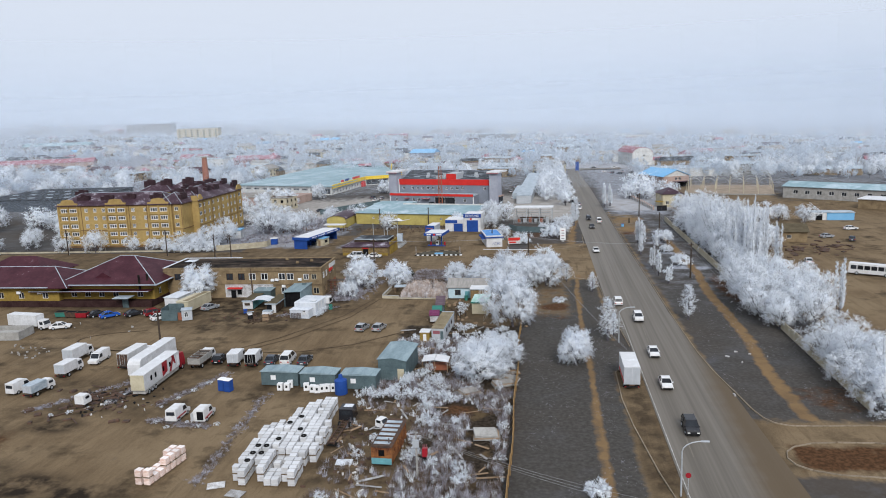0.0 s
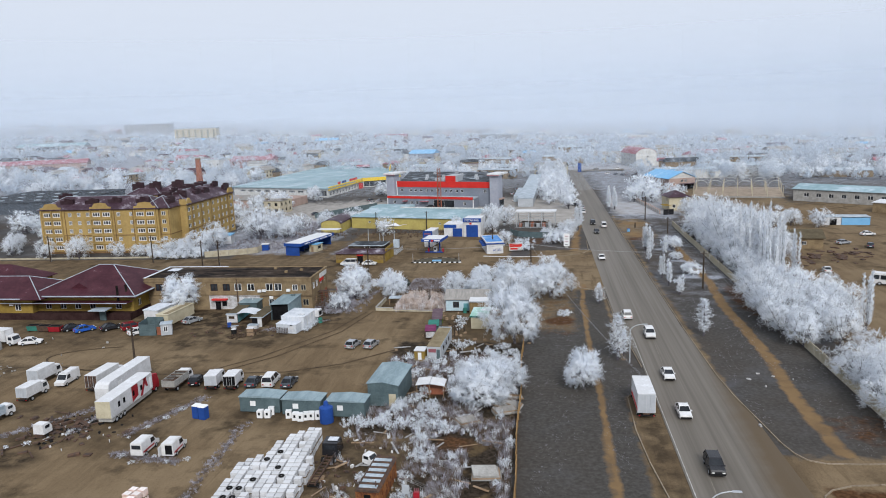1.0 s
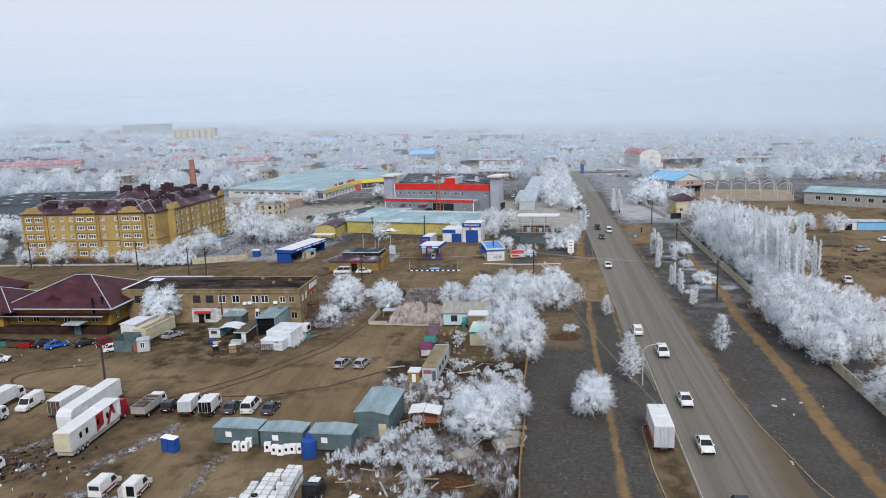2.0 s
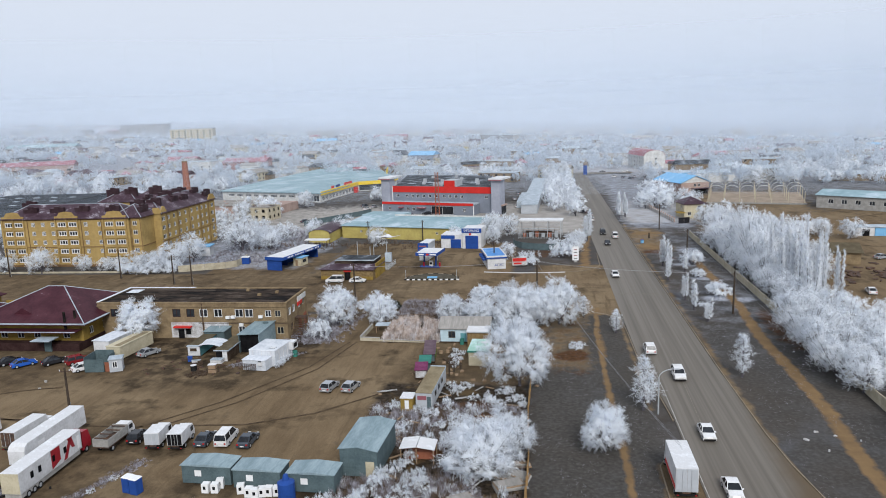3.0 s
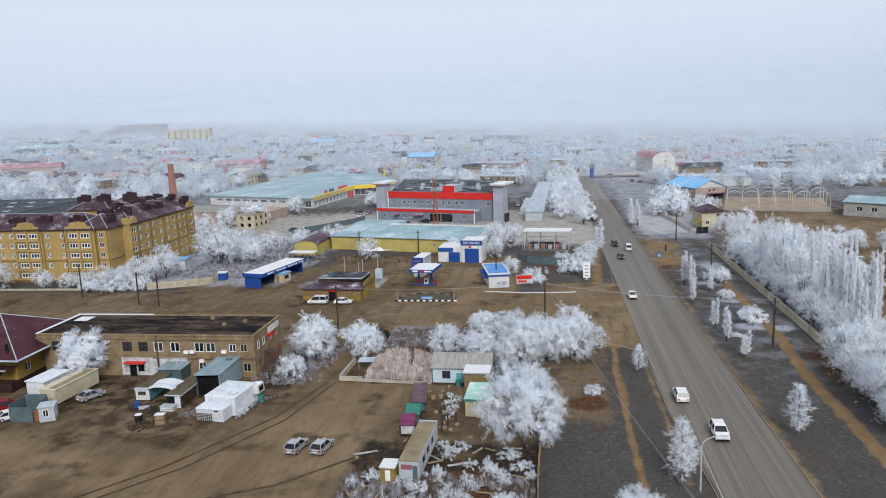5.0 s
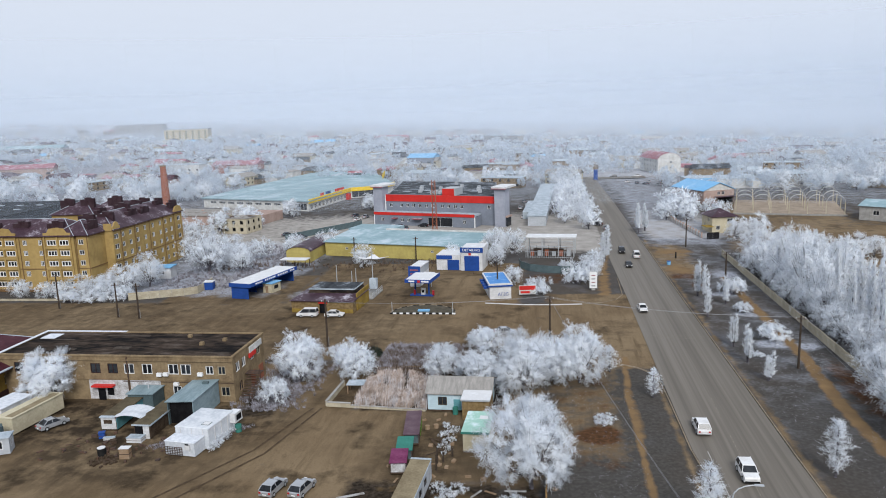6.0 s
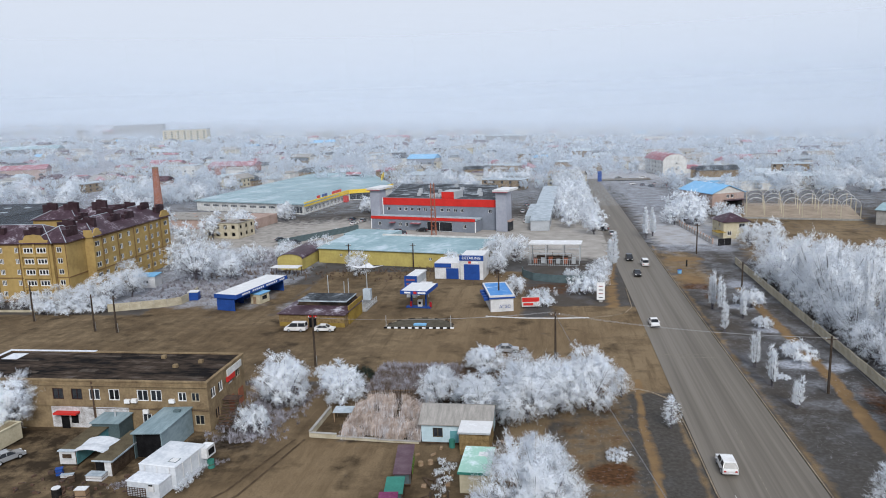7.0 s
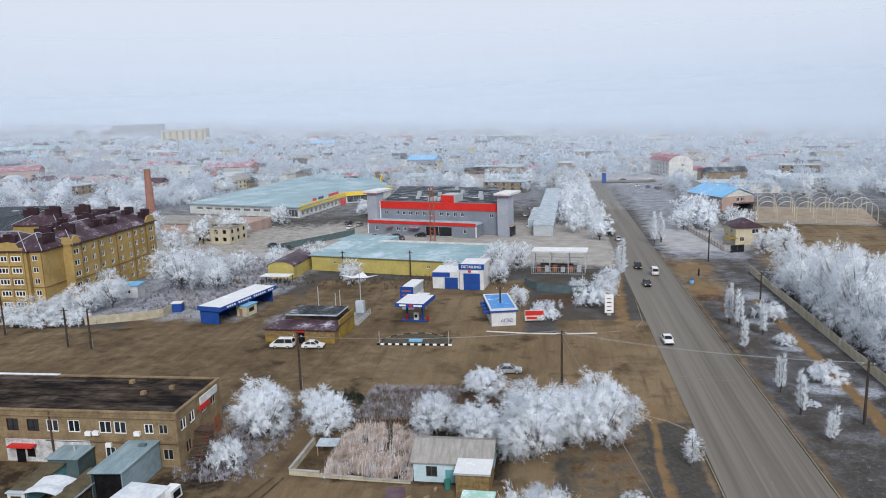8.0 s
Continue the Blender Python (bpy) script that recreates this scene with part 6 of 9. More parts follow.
def car(x, y, rz, style, paint, label, group="parked cars", name="car"):
    """A car facing its own +x: body, glass, roof, wheels and lamps."""
    body, glass, (rx, rb, rz_) = SHAPES[style]
    w = 0.88 if style in ("sedan", "hatch") else 0.94
    c = thing(name, x, y, rz, label, "car", group)
    c.scale = (1.08, 1.08, 1.08)
    part("body", Geo().side(body, -w, w, 0.06, 0.6), paint, c)
    part("glasshouse", Geo().side(glass, -w + 0.04, w - 0.04, 0.2, 1.2), "glass", c)
    part("roof", Geo().side([(rx + 0.04, rz_ - 0.02), (rx - 0.1, rz_ + 0.05), (rb + 0.1, rz_ + 0.06), (rb - 0.04, rz_ - 0.02)], -w + 0.2, w - 0.2), paint, c)
    for s in (-1, 1):
        for a, b in ((glass[0], glass[1]), (glass[3], glass[2])):
            part("pillar", Geo().tube((a[0], s * (w - 0.05), a[1]), (b[0], s * (w - 0.23), b[1] + 0.03), 0.055, n=4), paint, c)
        xm = (glass[1][0] + glass[2][0]) / 2
        part("pillar", Geo().tube((xm, s * (w - 0.03), glass[0][1]), (xm, s * (w - 0.22), rz_), 0.05, n=4), paint, c)
    ends = body[2][0]
    for s in (-1, 1):
        part("headlight", box(ends - 0.14, ends + 0.02, s * 0.62 - 0.17, s * 0.62 + 0.17, 0.58, 0.74), "lamp_glass", c)
        part("tail_light", box(-ends - 0.02, -ends + 0.12, s * 0.66 - 0.13, s * 0.66 + 0.13, 0.66, 0.86), "lamp_red", c)
        part("mirror", box(glass[0][0] - 0.25, glass[0][0] - 0.1, s * (w + 0.06) - 0.08, s * (w + 0.06) + 0.08, 0.92, 1.06), paint, c)
        for wx in (1.32, -1.32):
            wheel(c, wx, s * (w - 0.1), 0.32 if style != "suv" else 0.38)
    part("bumper", box(ends - 0.08, ends + 0.05, -w + 0.1, w - 0.1, 0.32, 0.5), "rubber", c)
    part("plate", box(-ends - 0.05, -ends - 0.01, -0.26, 0.26, 0.5, 0.62), "frame_white", c)
    return c


def cab(parent, x0, w, h, material, length=1.9):
    """A lorry's cab in front of x0: a raked box with windscreen and side windows."""
    b = part("cab", Geo().side([(x0, 0.5), (x0 + length, 0.5), (x0 + length, 1.35), (x0 + length - 0.45, h), (x0, h)], -w, w, 0.08, 1.4), material, parent)
    part("windscreen", Geo().side([(x0 + length + 0.02, 1.4), (x0 + length - 0.36, h - 0.18), (x0 + length - 0.4, h - 0.18), (x0 + length - 0.02, 1.4)], -w + 0.12, w - 0.12), "glass", b)
    for s in (-1, 1):
        part("side_window", box(x0 + 0.5, x0 + length - 0.5, s * (w - 0.02) - 0.03, s * (w - 0.02) + 0.03, 1.35, h - 0.3), "glass", b)
        part("headlight", box(x0 + length - 0.05, x0 + length + 0.04, s * (w - 0.25) - 0.15, s * (w - 0.25) + 0.15, 0.7, 0.95), "lamp_glass", b)
    return b


def box_truck(x, y, rz, length, height, label, material="white_metal", cabcol="paint_white", door=None, name="box_truck", w=1.2, group="parked lorries"):
    """A lorry facing +x with its box body behind the cab; its middle lies at x, y."""
    t = thing(name, x, y, rz, label, "truck", group)
    h = -length / 2 - 0.9
    part("box_body", box(h, h + length, -w, w, 0.95, height), material, t)
    part("frame", box(h + 0.1, h + length + 1.6, -0.5, 0.5, 0.55, 0.93), "steel", t)
    for s in (-1, 1):
        rear = part("rear_door", box(h - 0.05, h, *sorted((s * 0.03, s * (w - 0.08))), 1.0, height - 0.1), door or "grey_light", t)
        part("door_bar", box(h - 0.1, h - 0.05, s * 0.4 * w - 0.03, s * 0.4 * w + 0.03, 1.05, height - 0.15), "galv", rear)
    part("bumper", box(h - 0.1, h + 0.1, -w, w, 0.45, 0.65), "rubber", t)
    cab(t, h + length + 0.1, w * 0.88, min(2.35, height - 0.3), cabcol)
    for wx in (h + 1.3, h + length + 1.0):
        for s in (-1, 1):
            wheel(t, wx, s * (w - 0.2), 0.42, 0.3)
    for s in (-1, 1):
        part("tail_light", box(h - 0.14, h - 0.1, s * w * 0.8 - 0.12, s * w * 0.8 + 0.12, 0.5, 0.62), "lamp_red", t)
    return t


def van(x, y, rz, label, paint="paint_white", length=5.4, open_rear=False, stripe=None):
    v = thing("van", x, y, rz, label, "van", "parked vans")
    h = length / 2
    part("body", Geo().side([(-h, 0.4), (h, 0.4), (h, 0.95), (h - 0.9, 1.2), (h - 1.5, 2.15), (-h, 2.25)], -0.96, 0.96, 0.1, 1.5), paint, v)
    part("windscreen", Geo().side([(h - 0.88, 1.24), (h - 1.44, 2.06), (h - 1.5, 2.06), (h - 0.94, 1.24)], -0.82, 0.82), "glass", v)
    for s in (-1, 1):
        part("side_window", Geo().side([(h - 1.1, 1.25), (h - 1.55, 1.95), (h - 2.3, 1.95), (h - 2.3, 1.25)], s * 0.9 - 0.06, s * 0.9 + 0.06), "glass", v)
        part("headlight", box(h - 0.06, h + 0.03, s * 0.7 - 0.16, s * 0.7 + 0.16, 0.7, 0.92), "lamp_glass", v)
        for wx in (-h + 1.0, h - 1.0):
            wheel(v, wx, s * 0.88, 0.35)
    if open_rear:
        # near-black panel on the rear stands in for the shaded load space
        part("open_rear", box(-h - 0.03, -h, -0.75, 0.3, 0.6, 2.0), "dark", v)
        part("rear_door", box(-h - 0.9, -h - 0.02, 0.86, 0.92, 0.6, 2.05), paint, v)
    else:
        part("rear_window", box(-h - 0.03, -h, -0.7, 0.7, 1.35, 1.95), "glass", v)
    if stripe:
        part("stripe", box(-h + 0.2, h - 1.5, -0.99, -0.97, 0.7, 0.95).box(-h + 0.2, h - 1.5, 0.97, 0.99, 0.7, 0.95), stripe, v)
    part("roof_rack", box(-h + 0.3, h - 1.9, -0.7, 0.7, 2.25, 2.3), paint, v)
    return v


# cars on the road
for x, y, rz, st, p, lb in [(21.5, 106.5, -90, "suv", "paint_black", "black hatchback driving on the road with its lamps lit"), (20.8, 124.5, -90, "sedan", "paint_white", "white saloon driving on the asphalt road"), (21.1, 141, -90, "sedan", "paint_white", "white saloon driving on the asphalt road"),
                            (21.2, 165, -90, "suv", "paint_white", "white off-roader driving on the asphalt road"), (18.1, 179, 90, "suv", "paint_white", "white off-roader driving away on the road"), (17.6, 246, -88, "sedan", "paint_white", "white saloon near the road junction"),
                            (19.6, 296, -90, "sedan", "paint_black", "black saloon on the far road"), (19.6, 318, -90, "suv", "paint_black", "black off-roader on the far road"), (23.4, 310, 90, "minivan", "paint_white", "white minibus on the far road"), (17.6, 352, 90, "sedan", "paint_white", "white saloon parked at the road edge"),
                            (18.0, 366, 90, "sedan", "paint_silver", "silver saloon parked at the road edge"), (-14, 226.5, 4, "sedan", "paint_silver", "silver saloon crossing the muddy side street")]:
    car(x, y, rz, st, p, lb, "cars on the road")
lay = box_truck(14.9, 127.4, 90, 8.0, 4.1, "white box lorry standing in the muddy lay-by", name="lorry", w=1.36)
part("red_side_stripe", box(-4.7, 2.9, 1.36, 1.38, 1.1, 1.7).box(-4.7, 2.9, -1.38, -1.36, 1.1, 1.7), "red_panel", lay)
# cars standing in the yard and by the cafe
for x, y, rz, st, p, lb in [(-40.6, 156.6, 80, "hatch", "paint_silver", "silver hatchback parked on the muddy yard"), (-36.7, 156.7, 79, "hatch", "paint_silver", "silver hatchback parked on the muddy yard"), (-63.2, 239.6, 180, "minivan", "paint_white", "white estate car parked before the cafe"),
                            (-56.4, 239.7, 2, "sedan", "paint_white", "white saloon parked before the cafe"), (-55.0, 204.5, 20, "sedan", "paint_silver", "pale saloon beside the brick building"), (-111.8, 167.4, 50, "sedan", "paint_black", "black saloon before the maroon-roofed complex"),
                            (-108.0, 166.4, 50, "sedan", "paint_blue", "bright blue saloon before the maroon-roofed complex"), (-102.3, 168.0, 50, "sedan", "paint_black", "black saloon beside the entrance canopy"), (-97.0, 168.2, 48, "suv", "paint_red", "dark red off-roader beside the grey shack"),
                            (-93.4, 164.6, 48, "sedan", "paint_white", "white saloon beside the grey shack"), (-84.9, 174.0, 64, "sedan", "paint_silver", "silver saloon beside the cream trailer"), (-64.6, 134.6, 93, "hatch", "paint_black", "black hatchback in the row of parked vehicles"),
                            (-53.6, 134.4, 92, "sedan", "paint_dark", "dark grey saloon in the row of parked vehicles"), (-50.4, 134.8, 93, "minivan", "paint_white", "white minibus in the row of parked vehicles"), (-46.8, 134.4, 90, "sedan", "paint_dark", "dark grey saloon in the row of parked vehicles"),
                            (-205, 248, 4, "sedan", "paint_dark", "dark saloon parked before the flats"), (-114.6, 156.6, 20, "sedan", "paint_white", "white saloon behind the box lorry"), (-41.5, 276.5, 10, "sedan", "paint_black", "black saloon beside the fuel canopy")]:
    car(x, y, rz, st, p, lb)

# the long white exhibition trailer with its red tractor
tr = thing("semi_trailer", -71.2, 115.4, 91.5, "long white semi-trailer with bold red side panels and a red tractor", "trailer")
part("box_body", box(0, 13.6, -1.3, 1.3, 1.2, 4.1), "white_metal", tr)
part("rear_wall", box(-0.05, 0, -1.27, 1.27, 1.25, 4.05), "cream", tr)
part("skirt", box(0.3, 13.2, -1.2, 1.2, 0.5, 1.2), "concrete", tr)
art = Geo()
art.face([(6.6, -1.33, 1.3), (8.6, -1.33, 1.9), (8.6, -1.33, 4.0), (6.6, -1.33, 4.0)]).face([(9.2, -1.33, 1.3), (10.0, -1.33, 1.3), (11.6, -1.33, 4.0), (10.8, -1.33, 4.0)]).face([(10.4, -1.33, 4.0), (11.3, -1.33, 2.4), (12.0, -1.33, 2.2), (11.4, -1.33, 4.0)])
part("red_artwork", art, "truck_red", tr)
for x0 in (2.2, 3.8, 6.8, 9.4):
    part("window", box(x0, x0 + 0.6, -1.34, -1.31, 2.3, 3.2), "dark", tr)
part("door", box(12.6, 13.3, -1.34, -1.31, 1.5, 3.5), "frame_white", tr)
part("tractor_cab", Geo().side([(14.0, 0.6), (16.0, 0.6), (16.0, 1.8), (15.7, 3.2), (14.2, 3.4)], -1.2, 1.2, 0.1, 2.0), "truck_red", tr)
part("windscreen", Geo().side([(16.03, 1.85), (15.78, 3.0), (15.72, 3.0), (15.97, 1.85)], -1.0, 1.0), "glass", tr)
for x in (1.6, 2.8, 4.0, 14.8):
    for s in (-1, 1):
        wheel(tr, x, s * 1.05, 0.48, 0.32)
tr2 = thing("trailer", -76.6, 123.6, 91, "white refrigerated trailer with a rounded rear end", "trailer")
part("box_body", Geo().side([(0, 1.0), (14.5, 1.0), (14.5, 3.9), (1.0, 3.9), (0.3, 3.6), (0, 3.0)], -1.3, 1.3, 0.08, 3.5), "white_metal", tr2)
part("hatch", box(3, 4.4, -1.33, -1.3, 1.6, 3.2), "frame_white", tr2)
for x in (2, 3.2, 12):
    for s in (-1, 1):
        wheel(tr2, x, s * 1.05, 0.48, 0.32)
box_truck(-82.0, 133.4, 88, 7.0, 3.3, "white box lorry with a dark open rear", door="steel")
ft = thing("flatbed_truck", -67.6, 133.2, 89, "old dropside lorry with rusty steel sides and a white cab", "truck")
part("bed", box(-3.6, 1.6, -1.25, 1.25, 0.9, 1.1), "steel", ft)
for nm, a in (("side_board", (-3.6, 1.6, -1.28, -1.2, 1.1, 2.3)), ("side_board", (-3.6, 1.6, 1.2, 1.28, 1.1, 2.3)), ("tail_board", (-3.66, -3.58, -1.25, 1.25, 1.1, 2.3)), ("head_board", (1.55, 1.65, -1.25, 1.25, 1.1, 2.4))):
    part(nm, box(*a), "concrete", ft)
for k in range(4):
    part("hoop", box(-3.2 + 1.45 * k, -3.05 + 1.45 * k, -1.2, 1.2, 2.2, 2.34), "steel", ft)
cab(ft, 1.8, 1.05, 2.3, "paint_white")
for x in (-2.4, 2.8):
    for s in (-1, 1):
        wheel(ft, x, s * 1.0, 0.45, 0.3)
box_truck(-60.6, 133.6, 96, 3.4, 2.8, "small white box van in the row of parked vehicles", w=1.12, name="box_van")
# second van: rear doors coloured near-black in place of its dim inside
box_truck(-57.0, 133.6, 96, 3.4, 2.8, "small white box van with its rear standing open", w=1.12, door="dark", name="box_van")
box_truck(-95.6, 135.0, 88, 4.8, 3.1, "white box lorry parked on the mud")
van(-90.2, 133.8, -88, "white panel van parked on the mud", length=5.4)
box_truck(-92.0, 126.6, 88, 3.8, 2.8, "white box lorry with a dusty body", w=1.1)
van(-95.6, 117.4, 82, "dusty white van with a scraped body", length=4.8)
box_truck(-91.2, 116.6, 82, 3.6, 2.4, "grey-white tipper van on the mud", material="cabin_roof", w=1.0, name="box_van")
van(-59.6, 107.2, 90, "white van body with a red skirt among frosted weeds", stripe="truck_red", length=4.8)
van(-55.0, 107.2, 92, "white van with its rear door open", stripe="truck_red", length=4.4, open_rear=True)
cb = thing("truck_cab", -79.2, 111.4, 85, "small white lorry cab abandoned on the mud", "truck cab")
cab(cb, -0.9, 0.95, 2.1, "paint_white")
part("underframe", box(-1.0, 1.0, -0.7, 0.7, 0.0, 0.55), "steel", cb)
box_truck(-122.6, 156.6, -8, 8.5, 3.6, "long white box lorry beside a concrete pen")
pen = thing("concrete_pen", -127, 146.6, 4, "low pen of grey precast concrete slabs", "pen")
for nm, a in (("slab", (0, 8.6, 0, 0.2, 0, 1.9)), ("slab", (0, 8.6, 5.6, 5.8, 0, 1.9)), ("slab", (8.4, 8.6, 0.2, 5.6, 0, 1.9)), ("slab", (0, 0.2, 0.2, 5.6, 0, 1.9)), ("floor_slab", (0.2, 8.4, 0.2, 5.6, 0, 0.9))):
    part(nm, box(*a), "concrete", pen)
rt_ = thing("truck_chassis", -30.9, 106.6, -91, "stripped lorry chassis with a black cab and rusty ladder frame", "truck chassis")
part("cab_shell", Geo().side([(-2.0, 0.7), (0.6, 0.7), (0.6, 2.5), (-1.5, 2.6), (-2.0, 1.7)], -1.2, 1.2, 0.12, 1.6), "paint_black", rt_)
part("rear_window", box(0.6, 0.63, -0.8, 0.8, 1.6, 2.2), "glass", rt_)
part("snowy_sheet", box(-1.3, -0.1, -0.5, 0.9, 2.6, 2.66), "film", rt_)
lad = Geo().box(0.6, 9.0, -0.55, -0.41, 0.6, 0.85).box(0.6, 9.0, 0.41, 0.55, 0.6, 0.85)
for k in range(9):
    lad.box(1.0 + 0.95 * k, 1.14 + 0.95 * k, -0.4, 0.4, 0.65, 0.8)
part("ladder_frame", lad, "steel", rt_)
for x in (-0.9, 1.6):
    for s in (-1, 1):
        wheel(rt_, x, s * 0.85, 0.45, 0.28)
part("rear_axle", box(8.2, 8.5, -0.8, 0.8, 0.1, 0.58), "rubber", rt_)
pk = thing("pickup_cab", -24.9, 105.2, -25, "wrecked white pickup cab among junk", "vehicle wreck")
part("body", Geo().side([(-0.9, 0.3), (1.4, 0.3), (1.4, 0.85), (0.6, 0.95), (0.25, 1.5), (-0.8, 1.5)], -0.8, 0.8, 0.1, 1.05), "paint_white", pk)
part("windscreen", Geo().side([(0.63, 0.97), (0.3, 1.44), (0.24, 1.44), (0.57, 0.97)], -0.66, 0.66), "glass", pk)
for s in (-1, 1):
    part("side_window", box(-0.6, 0.2, s * 0.74 - 0.05, s * 0.74 + 0.05, 0.98, 1.38), "glass", pk)
# flat near-black plate painted as the shade of an open bonnet
part("bonnet_hole_shade", box(0.7, 1.3, -0.6, 0.6, 0.87, 0.92), "dark", pk)
part("sill", box(-0.9, 1.4, -0.82, 0.82, 0.05, 0.3), "dark", pk)

# ---- cabins, sheds and tanks round the yard ----
for k, (x0, y0, w, d) in enumerate(((-51, 122, 7.0, 3.2), (-43.4, 121.2, 6.6, 3.2), (-35.8, 120.8, 6.4, 3.4))):
    c = thing("site_cabin", x0, y0, -2, "blue-grey sheet-metal site cabin with a frosted roof", "cabin", "site cabins")
    g = Geo().facade((0, 0), (w, 0), 0.1, 2.6, [(1.8, 2.8, 1.1, 2.0)], 0.12).facade((w, 0), (w, d), 0.1, 2.6).facade((w, d), (0, d), 0.1, 2.6).facade((0, d), (0, 0), 0.1, 2.6)
    part("wall", g, "cabin", c)
    part("window", box(1.8, 2.8, 0.06, 0.1, 1.1, 2.0), "frame_white", c)
    part("roof", Geo().side([(-0.15, 2.6), (w + 0.15, 2.6), (w + 0.15, 2.7), (w / 2, 2.95), (-0.15, 2.7)], -0.15, d + 0.15), "shed_roof", c)
    part("skid", box(0.1, w - 0.1, 0.2, 0.4, 0, 0.12), "steel", c)
gs = thing("metal_shed", -30.0, 125.6, -3, "tall blue-grey sheet-metal shed with a pale door", "shed")
part("wall", Geo().side([(0, 0), (5.2, 0), (5.2, 3.7), (2.6, 4.2), (0, 3.9)], 0, 10.0), "cabin", gs)
part("roof", Geo().side([(-0.2, 3.9), (2.6, 4.22), (5.4, 3.68), (5.4, 3.78), (2.6, 4.34), (-0.2, 4.0)], -0.2, 10.2), "shed_roof", gs)
part("door", box(3.6, 4.8, -0.06, 0, 0, 2.2), "cream", gs)
tk = thing("water_tank", -35.2, 118.8, 0, "round royal-blue plastic water tank", "tank")
part("tank", Geo().tube((0, 0, 0), (0, 0, 2.5), 1.1, n=16).tube((0, 0, 2.5), (0, 0, 2.8), 1.1, 0.5, n=16), "blue", tk)
part("dome", Geo().tube((0, 0, 2.8), (0, 0, 3.5), 0.45, 0.3, n=10), "blue", tk)
for k, (x, y) in enumerate(((-47.2, 119.6), (-45.9, 119.6), (-45.7, 120.8), (-41.0, 118.9), (-40.0, 118.6), (-39.2, 119.0), (-38.4, 119.3), (-37.3, 119.4), (-42.3, 119.6))):
    wm = thing("white_appliance", x, y, 6 * k % 17, "discarded white household appliance beside the cabins", "appliance", "discarded appliances")
    part("case", box(0, 0.95, 0, 0.9, 0, 1.25), "frame_white", wm)
    part("hatch", box(0.25, 0.6, -0.02, 0, 0.5, 0.95), "dark", wm)
for k, x in enumerate((-58.0, -56.7)):
    wc = thing("toilet_cabin", x, 119.0 - 0.4 * k, -12, "blue plastic toilet cabin with a white roof", "toilet cabin", "toilet cabins")
    part("body", box(0, 1.15, 0, 1.2, 0, 2.1), "blue", wc)
    part("roof", box(-0.05, 1.2, -0.05, 1.25, 2.1, 2.28, taper=0.15), "frame_white", wc)
    part("door", box(0.15, 1.0, -0.03, 0, 0.1, 2.0), "blue", wc)
wg = thing("site_wagon", -23.7, 92.3, -3, "old orange and turquoise site wagon with a frosted roof", "wagon")
part("wall", Geo().facade((0, 0), (2.9, 0), 0.5, 3.0, [(1.0, 1.9, 1.6, 2.6)]).facade((2.9, 0), (2.9, 8.8), 0.5, 3.0, [(1.5 + 2 * k, 2.3 + 2 * k, 1.5, 2.4) for k in range(3)]).facade((2.9, 8.8), (0, 8.8), 0.5, 3.0).facade((0, 8.8), (0, 0), 0.5, 3.0), "orange", wg)
part("lower_panel", box(0.02, 2.88, -0.03, 0, 0.5, 1.4), "turquoise", wg)
# added near-black filling in place of the wagon's shaded inside
part("wagon_shade_core", box(0.2, 2.7, 0.2, 8.6, 0.5, 2.95), "dark", wg)
part("roof", Geo().side([(-0.1, 3.0), (3.0, 3.0), (2.7, 3.3), (0.2, 3.3)], -0.15, 8.95), "steel", wg)
for k in range(6):
    part("roof_rib", box(0.3, 2.6, 0.4 + 1.4 * k, 1.1 + 1.4 * k, 3.3, 3.36), "cabin_roof", wg)
part("flue", Geo().tube((2.4, 0.8, 3.2), (2.4, 0.8, 4.0), 0.09), "steel", wg)
for y in (1.5, 7.2):
    for x in (0.3, 2.6):
        part("wheel", Geo().tube((x - 0.12, y, 0.35), (x + 0.12, y, 0.35), 0.35, n=10), "rubber", wg)
# gate shack, cream trailer body and white store
ct = thing("store_trailer", -90.4, 170.2, 84, "long cream trailer body used as a store, roof rusty", "trailer body")
part("body", box(0, 11, -1.6, 1.6, 0.3, 2.9), "cream", ct)
part("roof", Geo().side([(-0.1, 2.9), (11.1, 2.9), (11.1, 3.04), (-0.1, 3.04)], -1.7, 1.7), "cream", ct)
part("rusty_strip", box(0.5, 10.6, -1.3, 0.1, 3.04, 3.08), "tan_roof", ct)
ws = thing("white_store", -94.9, 173.2, 84, "white sheet-metal store with a flat roof", "store")
part("body", box(0, 6.4, -1.9, 1.9, 0, 3.2), "white_metal", ws)
part("roof", box(-0.2, 6.6, -2.1, 2.1, 3.2, 3.32), "film", ws)
gsk = thing("gate_shack", -92.4, 163.2, 4, "yard of grey corrugated sheets round a gate", "fence")
for nm, a in (("sheet", (0, 4.0, 0, 0.1, 0, 2.6)), ("sheet", (0, 0.1, 0.1, 4.4, 0, 3.0)), ("sheet", (0.1, 4.0, 4.3, 4.4, 0, 3.2)), ("sheet", (4.0, 4.1, 1.6, 4.4, 0, 2.8))):
    part(nm, box(*a), "cabin", gsk)
part("rusty_gate", box(4.0, 4.9, 0.4, 0.5, 0, 1.9), "brick_red", gsk)
gb = thing("guard_booth", -87.2, 163.4, 24, "small grey guard booth with white window frames", "booth")
shell(gb, 0, 2.4, 0, 2.4, 0, 2.5, "grey_light", front=[(0.6, 1.5, 0.8, 2.1)], right=[(0.7, 1.7, 0.9, 2.1)], deep=0.1)
part("roof", box(-0.15, 2.55, -0.15, 2.55, 2.5, 2.65), "cabin_roof", gb)
